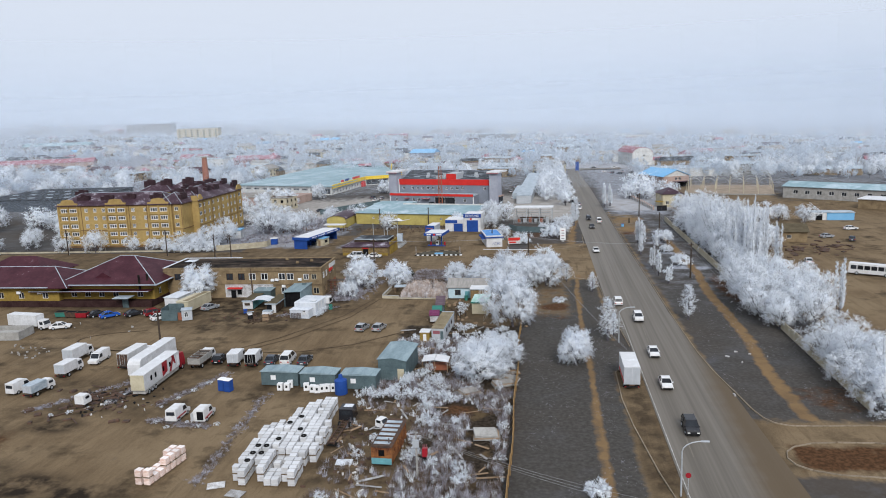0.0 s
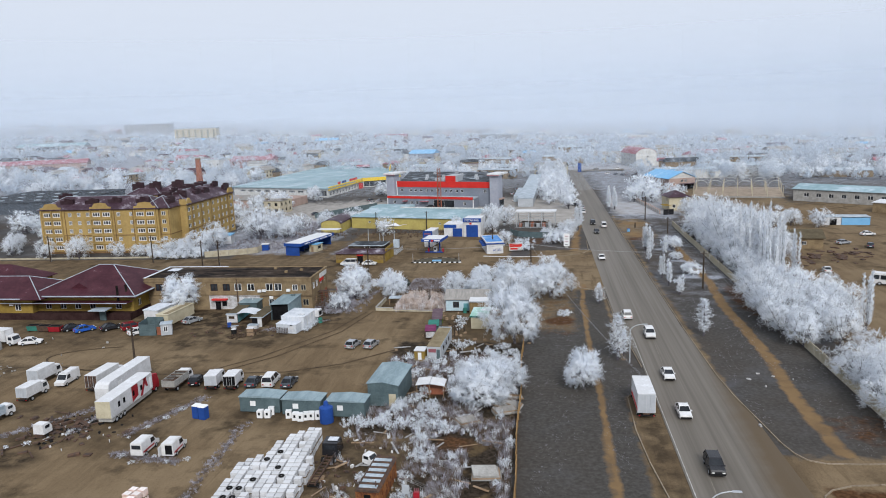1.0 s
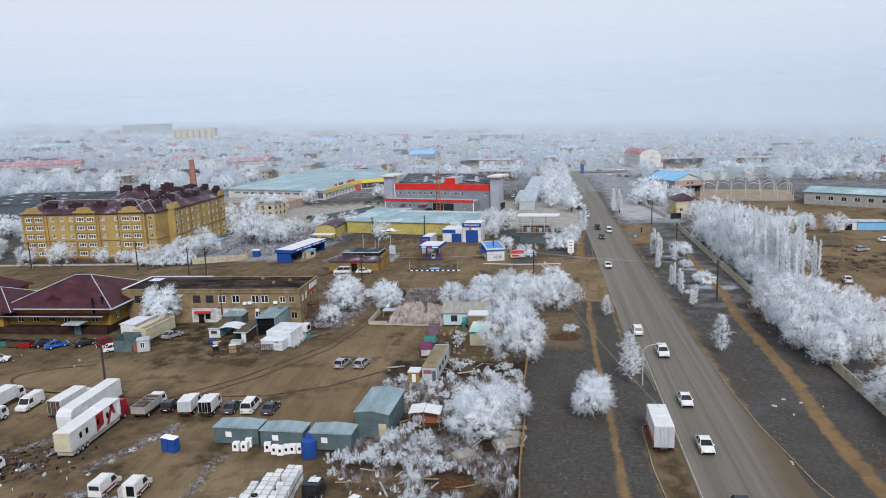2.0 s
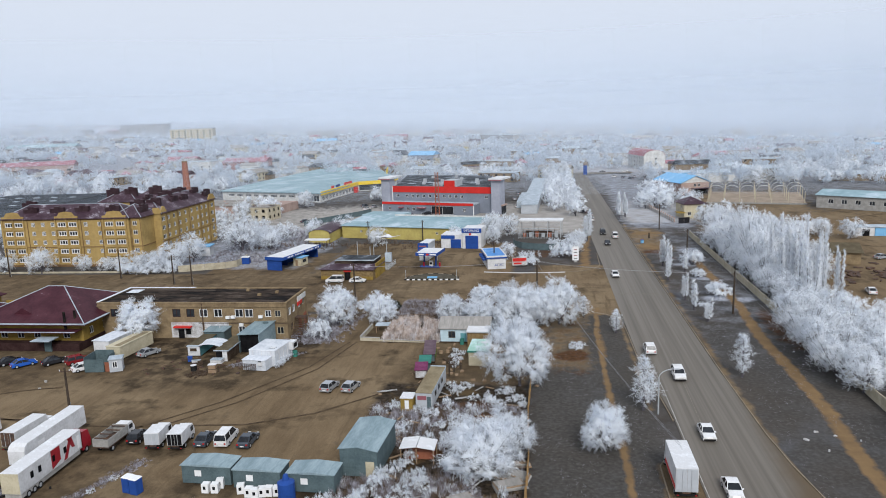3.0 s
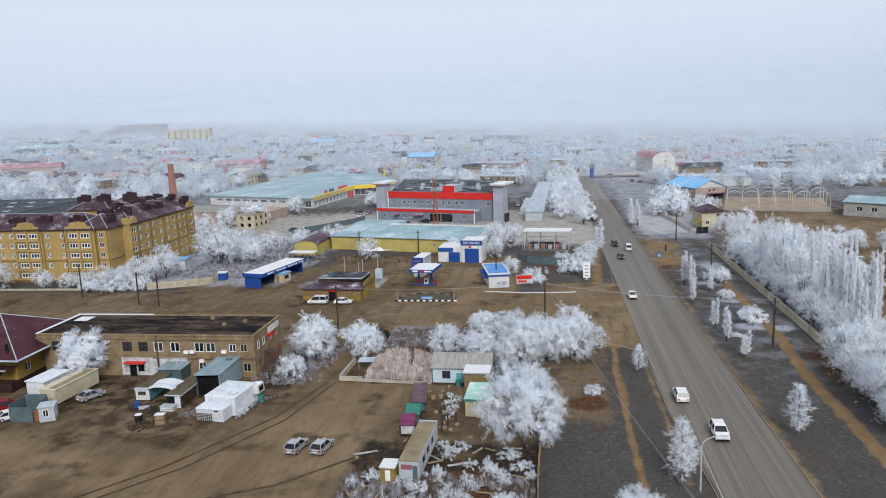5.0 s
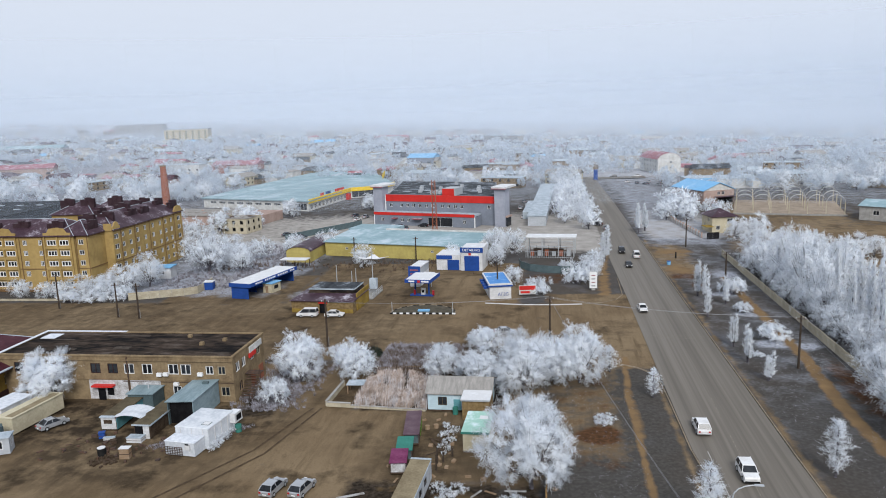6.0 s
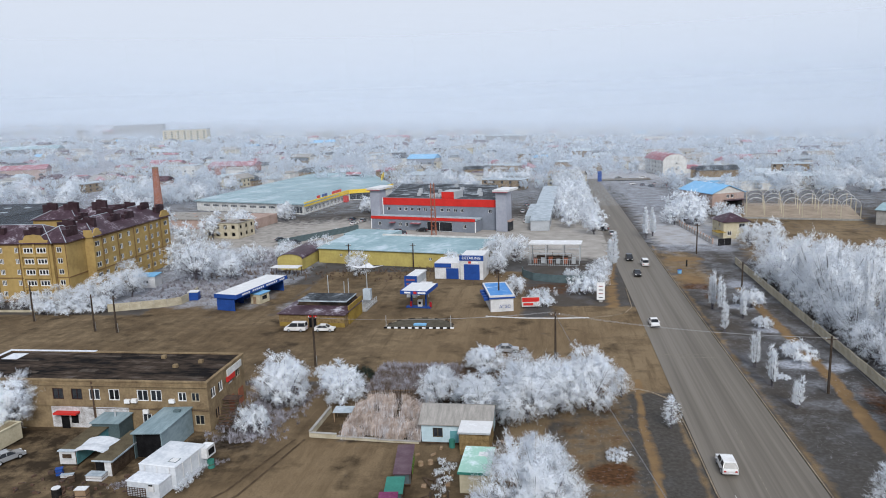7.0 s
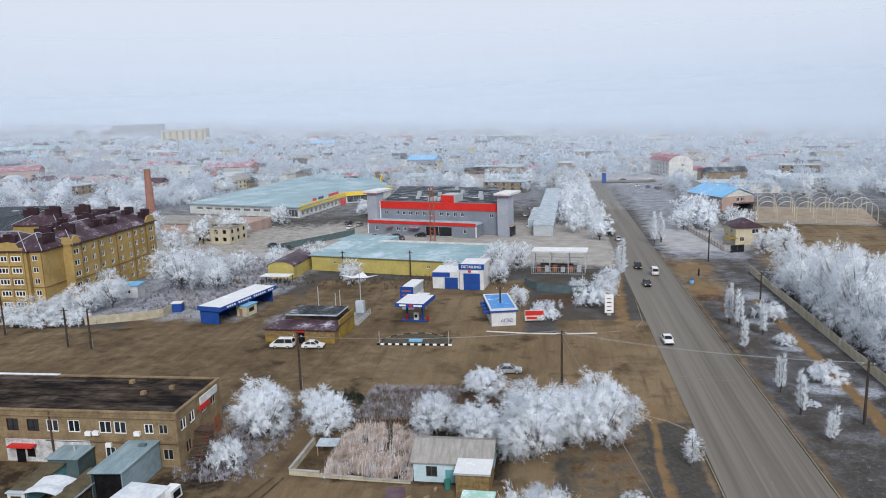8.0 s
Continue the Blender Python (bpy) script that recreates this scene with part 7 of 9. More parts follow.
# film-wrapped store, lean-to sheds and canvas shack by the brick building
fw = thing("white_container", -60.4, 168.4, -7, "white refrigerated container with a smaller unit in front", "container")
part("body", box(0, 5.7, 0, 7.1, 0.1, 3.2, taper=0.05), "tarp", fw)
part("roof", box(-0.04, 5.74, -0.04, 7.14, 3.2, 3.34, taper=0.14), "tarp", fw)
part("roof_hatch", box(3.9, 5.0, 1.2, 2.2, 3.32, 3.42, taper=0.05), "white_metal", fw)
part("hatch_rim", box(3.8, 5.1, 1.1, 2.3, 3.3, 3.36), "cabin", fw)
part("cooling_unit", box(5.0, 6.6, 6.0, 8.2, 1.6, 3.1, taper=0.08), "white_metal", fw)
part("cooling_grille", box(6.6, 6.64, 6.4, 7.8, 1.9, 2.8), "dark", fw)
part("front_unit", box(0, 5.0, -2.7, -0.02, 0.1, 2.15, taper=0.06), "tarp", fw)
part("unit_roof", box(-0.08, 5.08, -2.78, -0.02, 2.15, 2.27, taper=0.1), "film", fw)
part("meter_box", box(3.5, 4.3, -2.95, -2.7, 1.1, 1.9), "white_metal", fw)
part("vent", box(3.6, 4.2, -2.98, -2.94, 1.9, 2.1), "dark", fw)
for k in range(5):
    part("rail", box(0.1, 3.0, -2.86, -2.8, 0.3 + 0.26 * k, 0.36 + 0.26 * k), "steel", fw)
for k in range(8):
    part("stanchion", box(0.12 + 0.4 * k, 0.17 + 0.4 * k, -2.9, -2.84, 0.05, 1.45), "steel", fw)
for x in (0.9, 2.8, 4.7):
    part("wall_rib", box(x, x + 0.1, -0.07, 0, 2.3, 3.2), "white_metal", fw)
for y in (1.6, 3.4, 5.2):
    part("wall_rib", box(5.7, 5.78, y, y + 0.1, 0.2, 3.15), "white_metal", fw)
gb = thing("green_barrel", -53.0, 174.2, 0, "dark green steel barrel behind the white container", "barrel")
part("drum", Geo().tube((0, 0, 0), (0, 0, 1.2), 0.5, n=12), "green_dark", gb)
part("hoop", Geo().tube((0, 0, 0.55), (0, 0, 0.62), 0.53, n=12), "steel", gb)
ls = thing("lean_to", -65.7, 176.0, 0, "tall lean-to of blue-grey sheets with a dark open front", "shed")
part("side_sheet", box(0, 0.15, 0, 9.4, 0, 3.9), "cabin", ls)
part("side_sheet", box(4.35, 4.5, 0, 9.4, 0, 4.1), "shed_roof", ls)
# shade under the roof is put in as a near-black back sheet
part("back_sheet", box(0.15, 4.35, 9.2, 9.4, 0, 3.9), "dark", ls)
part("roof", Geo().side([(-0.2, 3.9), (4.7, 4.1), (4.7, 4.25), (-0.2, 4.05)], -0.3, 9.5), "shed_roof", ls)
# added near-black block standing in for the shade behind the open front
part("interior_shade_block", box(0.2, 4.3, 0.5, 8.8, 0.02, 3.8), "dark", ls)
part("roof_vent", box(2.6, 3.6, 7.2, 7.9, 4.2, 4.5), "cabin", ls)
l2 = thing("tool_shed", -75.8, 181.3, 2, "small blue-grey shed against the brick wall", "shed")
part("body", box(0, 4.5, 0, 3.9, 0, 2.9), "cabin", l2)
part("roof", box(-0.2, 4.7, -0.3, 4.0, 2.9, 3.05), "shed_roof", l2)
part("flue", Geo().tube((2.6, 2.4, 3.0), (2.6, 2.4, 3.7), 0.14, n=8), "galv", l2)
l3 = thing("felt_shed", -68.5, 170.7, 0, "low shed with a brown felt roof", "shed")
part("body", box(0, 2.7, 0, 9.4, 0, 2.25), "dark_timber", l3)
part("roof", box(-0.2, 2.9, -0.25, 9.6, 2.25, 2.4), "olive_felt", l3)
part("roof_edge", box(-0.22, 2.92, -0.3, -0.22, 2.2, 2.42).box(2.88, 2.96, -0.25, 9.6, 2.2, 2.42), "cabin_roof", l3)
part("pale_door", box(1.5, 2.5, -0.06, 0, 0, 2.1), "white_metal", l3)
# near-black sheet on the wall in place of a doorway's shade
part("doorway_shade", box(0.15, 1.4, -0.04, 0, 0, 2.1), "dark", l3)
l4 = thing("snack_shack", -75.6, 173.1, 2, "small white shack under a white canvas awning", "shack")
part("body", box(0, 2.7, 0, 8.2, 0.25, 2.25), "turquoise", l4)
part("front_panel", box(0.02, 2.6, -0.07, 0, 0.3, 2.2), "white_metal", l4)
part("plinth", box(0.1, 2.6, 0.05, 8.1, 0, 0.25), "dark_timber", l4)
part("window", box(0.5, 1.9, -0.1, -0.07, 1.2, 1.85), "dark_timber", l4)
part("sill", box(0.4, 2.0, -0.22, -0.07, 1.1, 1.18), "white_metal", l4)
part("roof", box(-0.15, 2.9, 0.4, 8.4, 2.25, 2.38), "olive_felt", l4)
part("roof_edge", box(-0.15, 2.9, -0.25, 0.4, 2.25, 2.4), "cabin_roof", l4)
can4 = Geo()
for k in range(8):
    a, b = 0.6 * k, 0.6 * (k + 1)
    za, zb = (2.5 + 0.45 * math.sin(math.pi * k / 8) - 0.02 * k, 2.5 + 0.45 * math.sin(math.pi * (k + 1) / 8) - 0.02 * (k + 1))
    for j in range(4):
        y0, y1 = -0.6 + 1.1 * j, -0.6 + 1.1 * (j + 1)
        w0, w1 = 0.09 * math.sin(j * 2.2), 0.09 * math.sin((j + 1) * 2.2)
        can4.face([(2.5 + a, y0, za + w0), (2.5 + b, y0, zb + w0), (2.5 + b, y1, zb + w1), (2.5 + a, y1, za + w1)])
        can4.face([(2.5 + a, y1, za + w1 - 0.04), (2.5 + b, y1, zb + w1 - 0.04), (2.5 + b, y0, zb + w0 - 0.04), (2.5 + a, y0, za + w0 - 0.04)])
part("canvas", can4, "tarp", l4)
for x in (2.8, 6.9):
    part("pole", Geo().tube((x, -0.4, 0), (x, -0.4, 2.5), 0.05), "steel", l4)


def crate(x, y, rz, w, d, h, body, lid, label):
    jb = thing("junk_crate", x, y, rz, label, "crate", "junk outside the shack")
    part("body", box(0, w, 0, d, 0, h, taper=0.03), body, jb)
    part("lid", box(-0.05, w + 0.05, -0.05, d + 0.05, h, h + 0.07), lid, jb)
    part("band", box(-0.01, w + 0.01, -0.01, d + 0.01, h * 0.45, h * 0.52), "steel", jb)


crate(-74.2, 170.0, 24, 0.9, 0.8, 0.9, "blue", "blue", "blue plastic crate lying outside the shack")
crate(-73.2, 169.6, 15, 1.7, 0.5, 0.35, "white_metal", "cabin_roof", "long pale bin lying outside the shack")
crate(-69.0, 169.1, 0, 2.4, 1.4, 0.75, "white_metal", "cabin_roof", "white metal tub standing outside the felt shed")
crate(-66.9, 163.7, 6, 1.5, 1.0, 1.6, "wood", "white_metal", "tall brown carton with a white lid on the mud")
crate(-71.0, 168.2, 40, 0.8, 0.7, 0.6, "dark_timber", "dark_timber", "dark wooden crate on the mud outside the shack")
db = thing("black_barrel", -70.4, 164.9, 0, "black barrel with a frosted lid on the mud", "barrel")
part("drum", Geo().tube((0, 0, 0), (0, 0, 1.15), 0.62, n=12), "rubber", db)
part("lid", Geo().tube((0, 0, 1.15), (0, 0, 1.22), 0.6, n=12), "white_metal", db)

# ---- the garden plot: caravan, kiosks, huts ----
cv = thing("caravan", -23.5, 148.4, -3, "long grey-white caravan body with a tan roof", "caravan")
part("body", box(0, 2.7, 0, 12.9, 0.2, 2.85), "grey_light", cv)
part("roof", box(-0.03, 2.73, -0.03, 12.6, 2.85, 2.97), "tan_roof", cv)
part("roof_edge", box(-0.05, 2.75, 12.6, 12.95, 2.85, 3.05).box(2.73, 2.8, 0, 12.6, 2.7, 2.98), "cabin_roof", cv)
part("pink_sign", box(0.3, 1.8, -0.04, 0, 1.7, 2.4), "pink_roof", cv)
part("end_door", box(1.9, 2.55, -0.05, 0, 0.3, 2.3), "cabin", cv)
for k in range(9):
    part("wall_rib", box(2.7, 2.75, 0.4 + 1.45 * k, 0.47 + 1.45 * k, 0.3, 2.7), "galv", cv)
for y in (2.6, 5.5, 8.4):
    part("window", box(2.7, 2.76, y, y + 1.1, 1.4, 2.2), "glass", cv)
kb = thing("kiosk", -25.9, 147.6, -3, "small yellow and white street kiosk", "kiosk")
part("body", box(0, 2.0, 0, 2.4, 0, 2.2), "yellow_wall", kb)
part("window", box(0.7, 1.4, -0.05, 0, 0.4, 1.9), "frame_white", kb)
part("roof", box(-0.1, 2.1, -0.1, 2.5, 2.2, 2.36), "white_metal", kb)


def stall(x, y, d, roof, front, label):
    st_ = thing("market_stall", x, y, 6, label, "stall", "market stalls")
    part("body", box(0, 2.1, 0.3, d, 0, 1.7), "dark_timber", st_)
    part("front_board", box(-0.04, 2.14, 0.22, 0.3, 0.35, 1.65), front, st_)
    part("counter", box(-0.1, 2.2, -0.05, 0.22, 0.28, 0.36), "dark_timber", st_)
    g = Geo()
    i = len(g.v)
    for z in (0.0, 0.1):
        g.v += [(-0.15, -0.15, 1.85 + z), (2.25, -0.15, 1.85 + z), (2.25, d + 0.1, 2.15 + z), (-0.15, d + 0.1, 2.15 + z)]
    g.f += [(3, 2, 1, 0), (4, 5, 6, 7), (0, 1, 5, 4), (1, 2, 6, 5), (2, 3, 7, 6), (3, 0, 4, 7)]
    part("roof", g, roof, st_)
    for px in (0.0, 2.05):
        part("post", box(px, px + 0.07, -0.05, 0.02, 0, 1.88), "steel", st_)
    return st_


stall(-25.9, 161.8, 3.5, "maroon", "whitewash", "small market stall with a magenta sheet roof")
stall(-25.8, 165.6, 3.6, "green_dark", "cabin", "small market stall with a green sheet roof")
stall(-25.7, 170.7, 3.8, "stall_purple", "cabin", "small market stall with a purple-brown sheet roof")
gst = stall(-26.2, 174.9, 3.6, "stall_purple", "cabin", "purple-roofed market stall with a green side sheet")
part("side_sheet", box(2.14, 2.2, -0.9, 3.0, 0.1, 1.8), "paint_green", gst)
for x, y in ((-23.3, 177.1), (-22.0, 177.6)):
    bs = thing("tree_stump", x, y, 0, "sawn tree stump used as a seat", "stump", "stumps by the stalls")
    part("wood", Geo().tube((0, 0, -0.05), (0, 0, 0.5), 0.42, 0.38, n=9), "wood", bs)
for x, y, h in ((-19.9, 163.8, 2.3), (-19.3, 166.3, 1.5), (-20.0, 165.2, 2.6), (-18.2, 168.0, 1.3)):
    fp = thing("old_post", x, y, 0, "dark rotten post standing by the stalls", "post", "rotten posts")
    part("shaft", box(-0.12, 0.12, -0.12, 0.12, -0.05, h, taper=0.02), "pole_wood", fp)
gsd = thing("green_roofed_shed", -16.9, 169.9, -2, "cream shed with a pale green sheet roof", "shed")
part("body", box(0, 3.7, 0, 7, 0, 2.9), "cream", gsd)
part("roof", Geo().side([(-0.2, 2.9), (3.9, 2.9), (3.9, 3.05), (-0.2, 3.05)], -0.2, 7.3), "green_sheet", gsd)
part("green_edge", box(-0.25, 3.95, -0.26, -0.2, 2.7, 3.02), "green_dark", gsd)
part("white_patch", box(1.9, 3.2, 4.4, 5.6, 3.05, 3.1), "white_metal", gsd)
for k in range(5):
    part("roof_rib", box(0.5 + 0.7 * k, 0.55 + 0.7 * k, -0.2, 7.3, 3.05, 3.09), "green_sheet", gsd)
hut = thing("cottage", -24.3, 184.0, -1, "pale blue cottage with a grey slate gable roof", "cottage")
shell(hut, 0, 10.3, 0, 7.4, 0, 3.0, "pale_blue_wash", front=[(1.7, 3.2, 1.0, 2.5)], frame="olive_felt")
part("plinth", box(-0.04, 6.0, -0.06, 0, 0, 0.25), "dark_timber", hut)
part("turquoise_door", box(4.3, 5.5, -0.05, 0, 0.1, 2.1), "turquoise", hut)
part("roof", gable(0, 10.3, 0, 7.4, 3.0, 1.6, 0.4), "slate", hut)
wb = thing("water_butt", -19.6, 182.9, 0, "dark green water butt beside the cottage door", "barrel")
part("drum", Geo().tube((0, 0, 0), (0, 0, 1.2), 0.45, n=10), "green_dark", wb)
ann = thing("brick_annex", -18.2, 180.6, -1, "square tan annex with a frosted white flat roof", "annex")
part("body", box(0, 4.3, 0, 6.4, 0, 3.4), "stone_pattern", ann)
part("roof", box(-0.2, 4.5, -0.3, 6.6, 3.4, 3.55), "white_metal", ann)
part("roof_edge", box(-0.22, 4.52, -0.34, -0.3, 3.3, 3.56), "galv", ann)
lot = thing("low_wall", 0, 0, 0, "low crumbling wall round the reed plot", "wall")
for a, b, h in (((-41.9, 184.9), (-37.6, 184.6), 0.75), ((-41.9, 184.9), (-41.5, 194.6), 0.9), ((-37.6, 184.6), (-31.2, 184.1), 0.4), ((-31.2, 184.1), (-24.7, 183.8), 0.3)):
    an, ln = math.degrees(math.atan2(b[1] - a[1], b[0] - a[0])), math.hypot(b[0] - a[0], b[1] - a[1])
    part("wall_run", box(0, ln, -0.18, 0.18, 0, h, taper=0.03), "fence_pale", lot, m=pose(*a, 0, 0, 0, an))
    part("coping", box(0, ln, -0.24, 0.24, h, h + 0.07), "concrete", lot, m=pose(*a, 0, 0, 0, an))
pc = thing("pit_cover", -39.9, 190.4, 3, "flat grey sheet roof on posts over a pit", "shelter")
part("sheet", box(0, 3.1, 0, 2.6, 1.6, 1.72), "cabin_roof", pc)
for x in (0.2, 2.9):
    part("post", box(x - 0.08, x + 0.08, 0.1, 0.26, 0, 1.6), "wood", pc)
    part("post", box(x - 0.08, x + 0.08, 2.3, 2.46, 0, 1.6), "wood", pc)
lf = thing("lattice_fence", -37.4, 201.0, 8, "rusty brown picket fence behind the reeds", "fence")
for k in range(26):
    part("picket", box(0.42 * k, 0.42 * k + 0.12, 0, 0.05, 0, 1.2 + 0.2 * math.sin(k * 2.7)), "dark_timber", lf)
for z in (0.35, 1.0):
    part("rail", box(0, 10.8, 0.05, 0.1, z, z + 0.09), "wood", lf)
ops = thing("garden_shelter", -22.6, 129.4, 0, "open garden shelter with two white roof sheets", "shelter")
part("roof_sheet", Geo().side([(0, 2.2), (2.4, 2.5), (2.4, 2.58), (0, 2.28)], 0, 3.6), "white_metal", ops)
part("roof_sheet", Geo().side([(2.5, 2.5), (5.0, 2.1), (5.0, 2.18), (2.5, 2.58)], 0, 3.4), "white_metal", ops)
for x in (0.2, 2.4, 4.8):
    for y in (0.2, 3.2):
        part("post", box(x - 0.07, x + 0.07, y - 0.07, y + 0.07, 0, 2.2), "wood", ops)
part("bench_store", box(0.4, 4.6, 1.6, 3.2, 0, 1.1), "brick_red", ops)
for k, (x, y, rz, w, d) in enumerate(((-8.6, 122.0, 20, 4.4, 2.2), (-9.2, 125.6, -14, 4.6, 2.4), (-8.2, 128.6, 8, 4.0, 1.2), (-13.6, 117.4, 30, 3.8, 2.6), (-10.4, 101, 4, 4.0, 3.2))):
    pl = thing("board_pile", x, y, rz, "pile of weathered boards and roofing sheets in the weeds", "board pile", "board piles")
    for j in range(4):
        part("board", box(0.1 * j, w - 0.12 * j, 0.1 * j, d - 0.1 * j, 0.12 + 0.16 * j, 0.24 + 0.16 * j, m=pose(0, 0, 0, 2 * j, 1.5 * j, 3 * j)), ("slate", "concrete", "wood")[(k + j) % 3], pl)

# ---- stacked pallets of blocks ----
def stack_mesh(material):
    """One pallet load: five courses of blocks with recessed joints."""
    g = Geo()
    levels = [(0.36, 0.1)]
    for j in range(5):
        z = 0.13 + 0.196 * j
        levels += [(0.4, z), (0.46, z + 0.012), (0.47, z + 0.14), (0.43, z + 0.155)]
    for w, z in levels:
        g.v += [(-w, -w * 0.97, z), (w, -w * 0.97, z), (w, w * 0.97, z), (-w, w * 0.97, z)]
    for k in range(len(levels) - 1):
        g.f += [(4 * k + i, 4 * k + (i + 1) % 4, 4 * k + 4 + (i + 1) % 4, 4 * k + 4 + i) for i in range(4)]
    k = 4 * (len(levels) - 1)
    g.f += [(3, 2, 1, 0), (k, k + 1, k + 2, k + 3)]
    return g.mesh("block_load", material)


STACK = {m: stack_mesh(m) for m in ("block", "pink_block")}


def boards_mesh(tiers):
    g = Geo()
    for t in range(tiers):
        for y in (-0.48, -0.08, 0.32):
            g.box(-0.52, 0.52, y, y + 0.16, 1.12 * t, 1.12 * t + 0.11)
    return g.mesh("pallet_base", "pallet_wood")


BOARDS = {k: boards_mesh(k) for k in (1, 2)}


def pallet(name, material, tiers, x, y, rz, label, group):
    """Stacked pallets of blocks: five courses a tier with open joints."""
    p = thing(name, x, y, rz, label, "pallet", group)
    for t in range(tiers):
        part("block_load", STACK[material], None, p, m=pose(0, 0, 1.12 * t))
    part("pallet_base", BOARDS[tiers], None, p)


rp = random.Random(4)
# columns of the stockpile: offset across, first and last row
COLUMNS = ((0, 1, 18), (1, 0, 19), (2.15, 3, 20), (3.15, 1, 20), (4.3, 0, 21), (5.3, 0, 22), (6.4, 1, 23), (7.4, 0, 23), (8.5, 6, 15))
for i, (dx, j0, j1) in enumerate(COLUMNS):
    for j in range(j0, j1):
        if (i, j) in ((2, 5), (3, 6), (4, 3), (5, 3), (5, 4), (8, 10), (0, 9), (6, 17), (7, 4)) or (i < 4 and j > 15 + i):
            continue
        x, y = -41.0 + dx * 1.06 - 0.05 * j, 86.4 + 1.13 * j + 0.02 * i
        tall = 1 if (i in (4, 5) and j < 6) or (i < 3 and j > 12) or rp.random() < 0.1 else 2
        pallet("block_pallet", "block", tall, x + rp.uniform(-0.05, 0.05), y + rp.uniform(-0.05, 0.05), 2 + rp.uniform(-3, 3), "pallet of pale grey building blocks, stacked in the yard", "pallets of blocks")
        if (i, j) in ((1, 4), (2, 4), (1, 6), (2, 6), (3, 8), (3, 13), (5, 11), (4, 15), (1, 2), (6, 9)):
            ty = Geo()
            for a in range(12):
                p, q = 2 * math.pi * a / 12, 2 * math.pi * (a + 1) / 12
                ty.tube((0.3 * math.cos(p), 0.3 * math.sin(p), 0.12), (0.3 * math.cos(q), 0.3 * math.sin(q), 0.12), 0.12, n=6)
            tagged(new("tyre", ty.mesh("tyre", "rubber")), "black tyre lying on top of a block pallet", "tyre", "tyres on the pallets").matrix_basis = pose(x, y, 1.12 * tall)
for i in range(2):
    for j in range(7):
        pallet("brick_pallet", "pink_block", 2 if (j in (0, 5, 6) or (i and j > 2)) else 1, -54.0 + 1.2 * i + 0.2 * j, 85.6 + 1.15 * j, -8, "film-wrapped pallet of pink bricks on the mud", "pallets of bricks")

# ---- walls, fences, poles, wires and lamps ----
wall = thing("long_wall", 0, 0, 0, "long weathered ochre panel wall behind the verge", "wall")
for k in range(66):
    y = 114 + 3 * k
    part("panel", box(-0.08, 0.08, 0.03, 2.97, 0, 2.0 + 0.05 * math.sin(k * 2.3)), "fence_pale", wall, m=pose(50.0 + 0.004 * k, y, 0, 0, 0, 0.4 * math.sin(k * 1.7)))
fo = thing("yard_fence", 0, 0, 0, "thin rusty sheet fence between the plot and the verge", "fence")
for k in range(34):
    y = 58 + 3 * k
    part("sheet", box(-0.06, 0.06, 0.02, 2.98, 0, 1.7 + 0.08 * math.sin(k * 2.9)), "fence_ochre", fo, m=pose(-4.5 - 0.5 * (y - 60) / 100 + 0.15 * math.sin(k * 0.6), y, 0, 0, 0, 1.2 * math.cos(k * 0.6)))


def pole(x, y, h, arm=True, label="tarred wooden power pole with a crossarm", lean=0):
    p = thing("power_pole", x, y, lean, label, "power pole", "power poles")
    part("shaft", Geo().tube((0, 0, 0), (0.05, 0, h), 0.24, 0.17, 8), "pole_wood", p)
    if arm:
        part("crossarm", box(-0.9, 0.9, -0.06, 0.06, h - 0.7, h - 0.56), "steel", p)
        for s in (-0.8, 0.0, 0.8):
            part("insulator", Geo().tube((s, 0, h - 0.56), (s, 0, h - 0.3), 0.06), "frame_white", p)
    part("concrete_foot", box(-0.16, 0.16, 0.16, 0.4, 0, 2.2), "concrete", p)
    return p


for a in [(-51, 216, 10.6), (-4.3, 221, 10), (40.6, 207, 10), (41.2, 267, 10), (41.8, 327, 10), (-134.3, 245.9, 9.5), (-112.5, 238, 9), (-106.2, 237, 9), (-81.8, 143, 8.4), (-175, 249, 9.5), (-48, 307, 8), (-70, 311, 7.4), (-18, 262, 8)]:
    pole(*a, lean=(a[0] * 7) % 30 - 15)


def wire(a, b, sag):
    """One cable hanging between two points."""
    c = tagged(new("power_line"), "thin frosted power cable hanging between poles", "cable", "power lines")
    a, b = Vector(a), Vector(b)
    pts = [a.lerp(b, k / 10) - Vector((0, 0, sag * 4 * (k / 10) * (1 - k / 10))) for k in range(11)]
    g = Geo()
    for p in pts:
        g.v += [(p.x, p.y, p.z + 0.014), (p.x + 0.012, p.y, p.z - 0.007), (p.x - 0.012, p.y, p.z - 0.013)]
    g.f += [(3 * k + j, 3 * k + (j + 1) % 3, 3 * k + 3 + (j + 1) % 3, 3 * k + 3 + j) for k in range(10) for j in range(3)]
    part("cable", g, "wire", c)


for a, b, z in (((-51, 216), (-4.3, 221), 10), ((-4.3, 221), (40.6, 207), 9.7), ((40.6, 207), (41.2, 267), 9.6), ((41.2, 267), (41.8, 327), 9.6), ((40.6, 207), (40.0, 147), 9.6)):
    for s in (-0.8, 0, 0.8):
        wire((a[0] + s, a[1], z), (b[0] + s, b[1], z), 0.9)
for s in (0, 0.7, 1.5):
    wire((-17.4 + 0.6 * s, 90.0, 6.2), (12.0, 70 + 1.2 * s, 7.6), 0.7)
    wire((13.8, 120 + s, 7.8), (-4.3, 221 - 0.3 * s, 9.6), 1.6)
tp = thing("transformer_pole", -16.9, 90.0, 0, "concrete pole carrying a small white cabinet", "power pole")
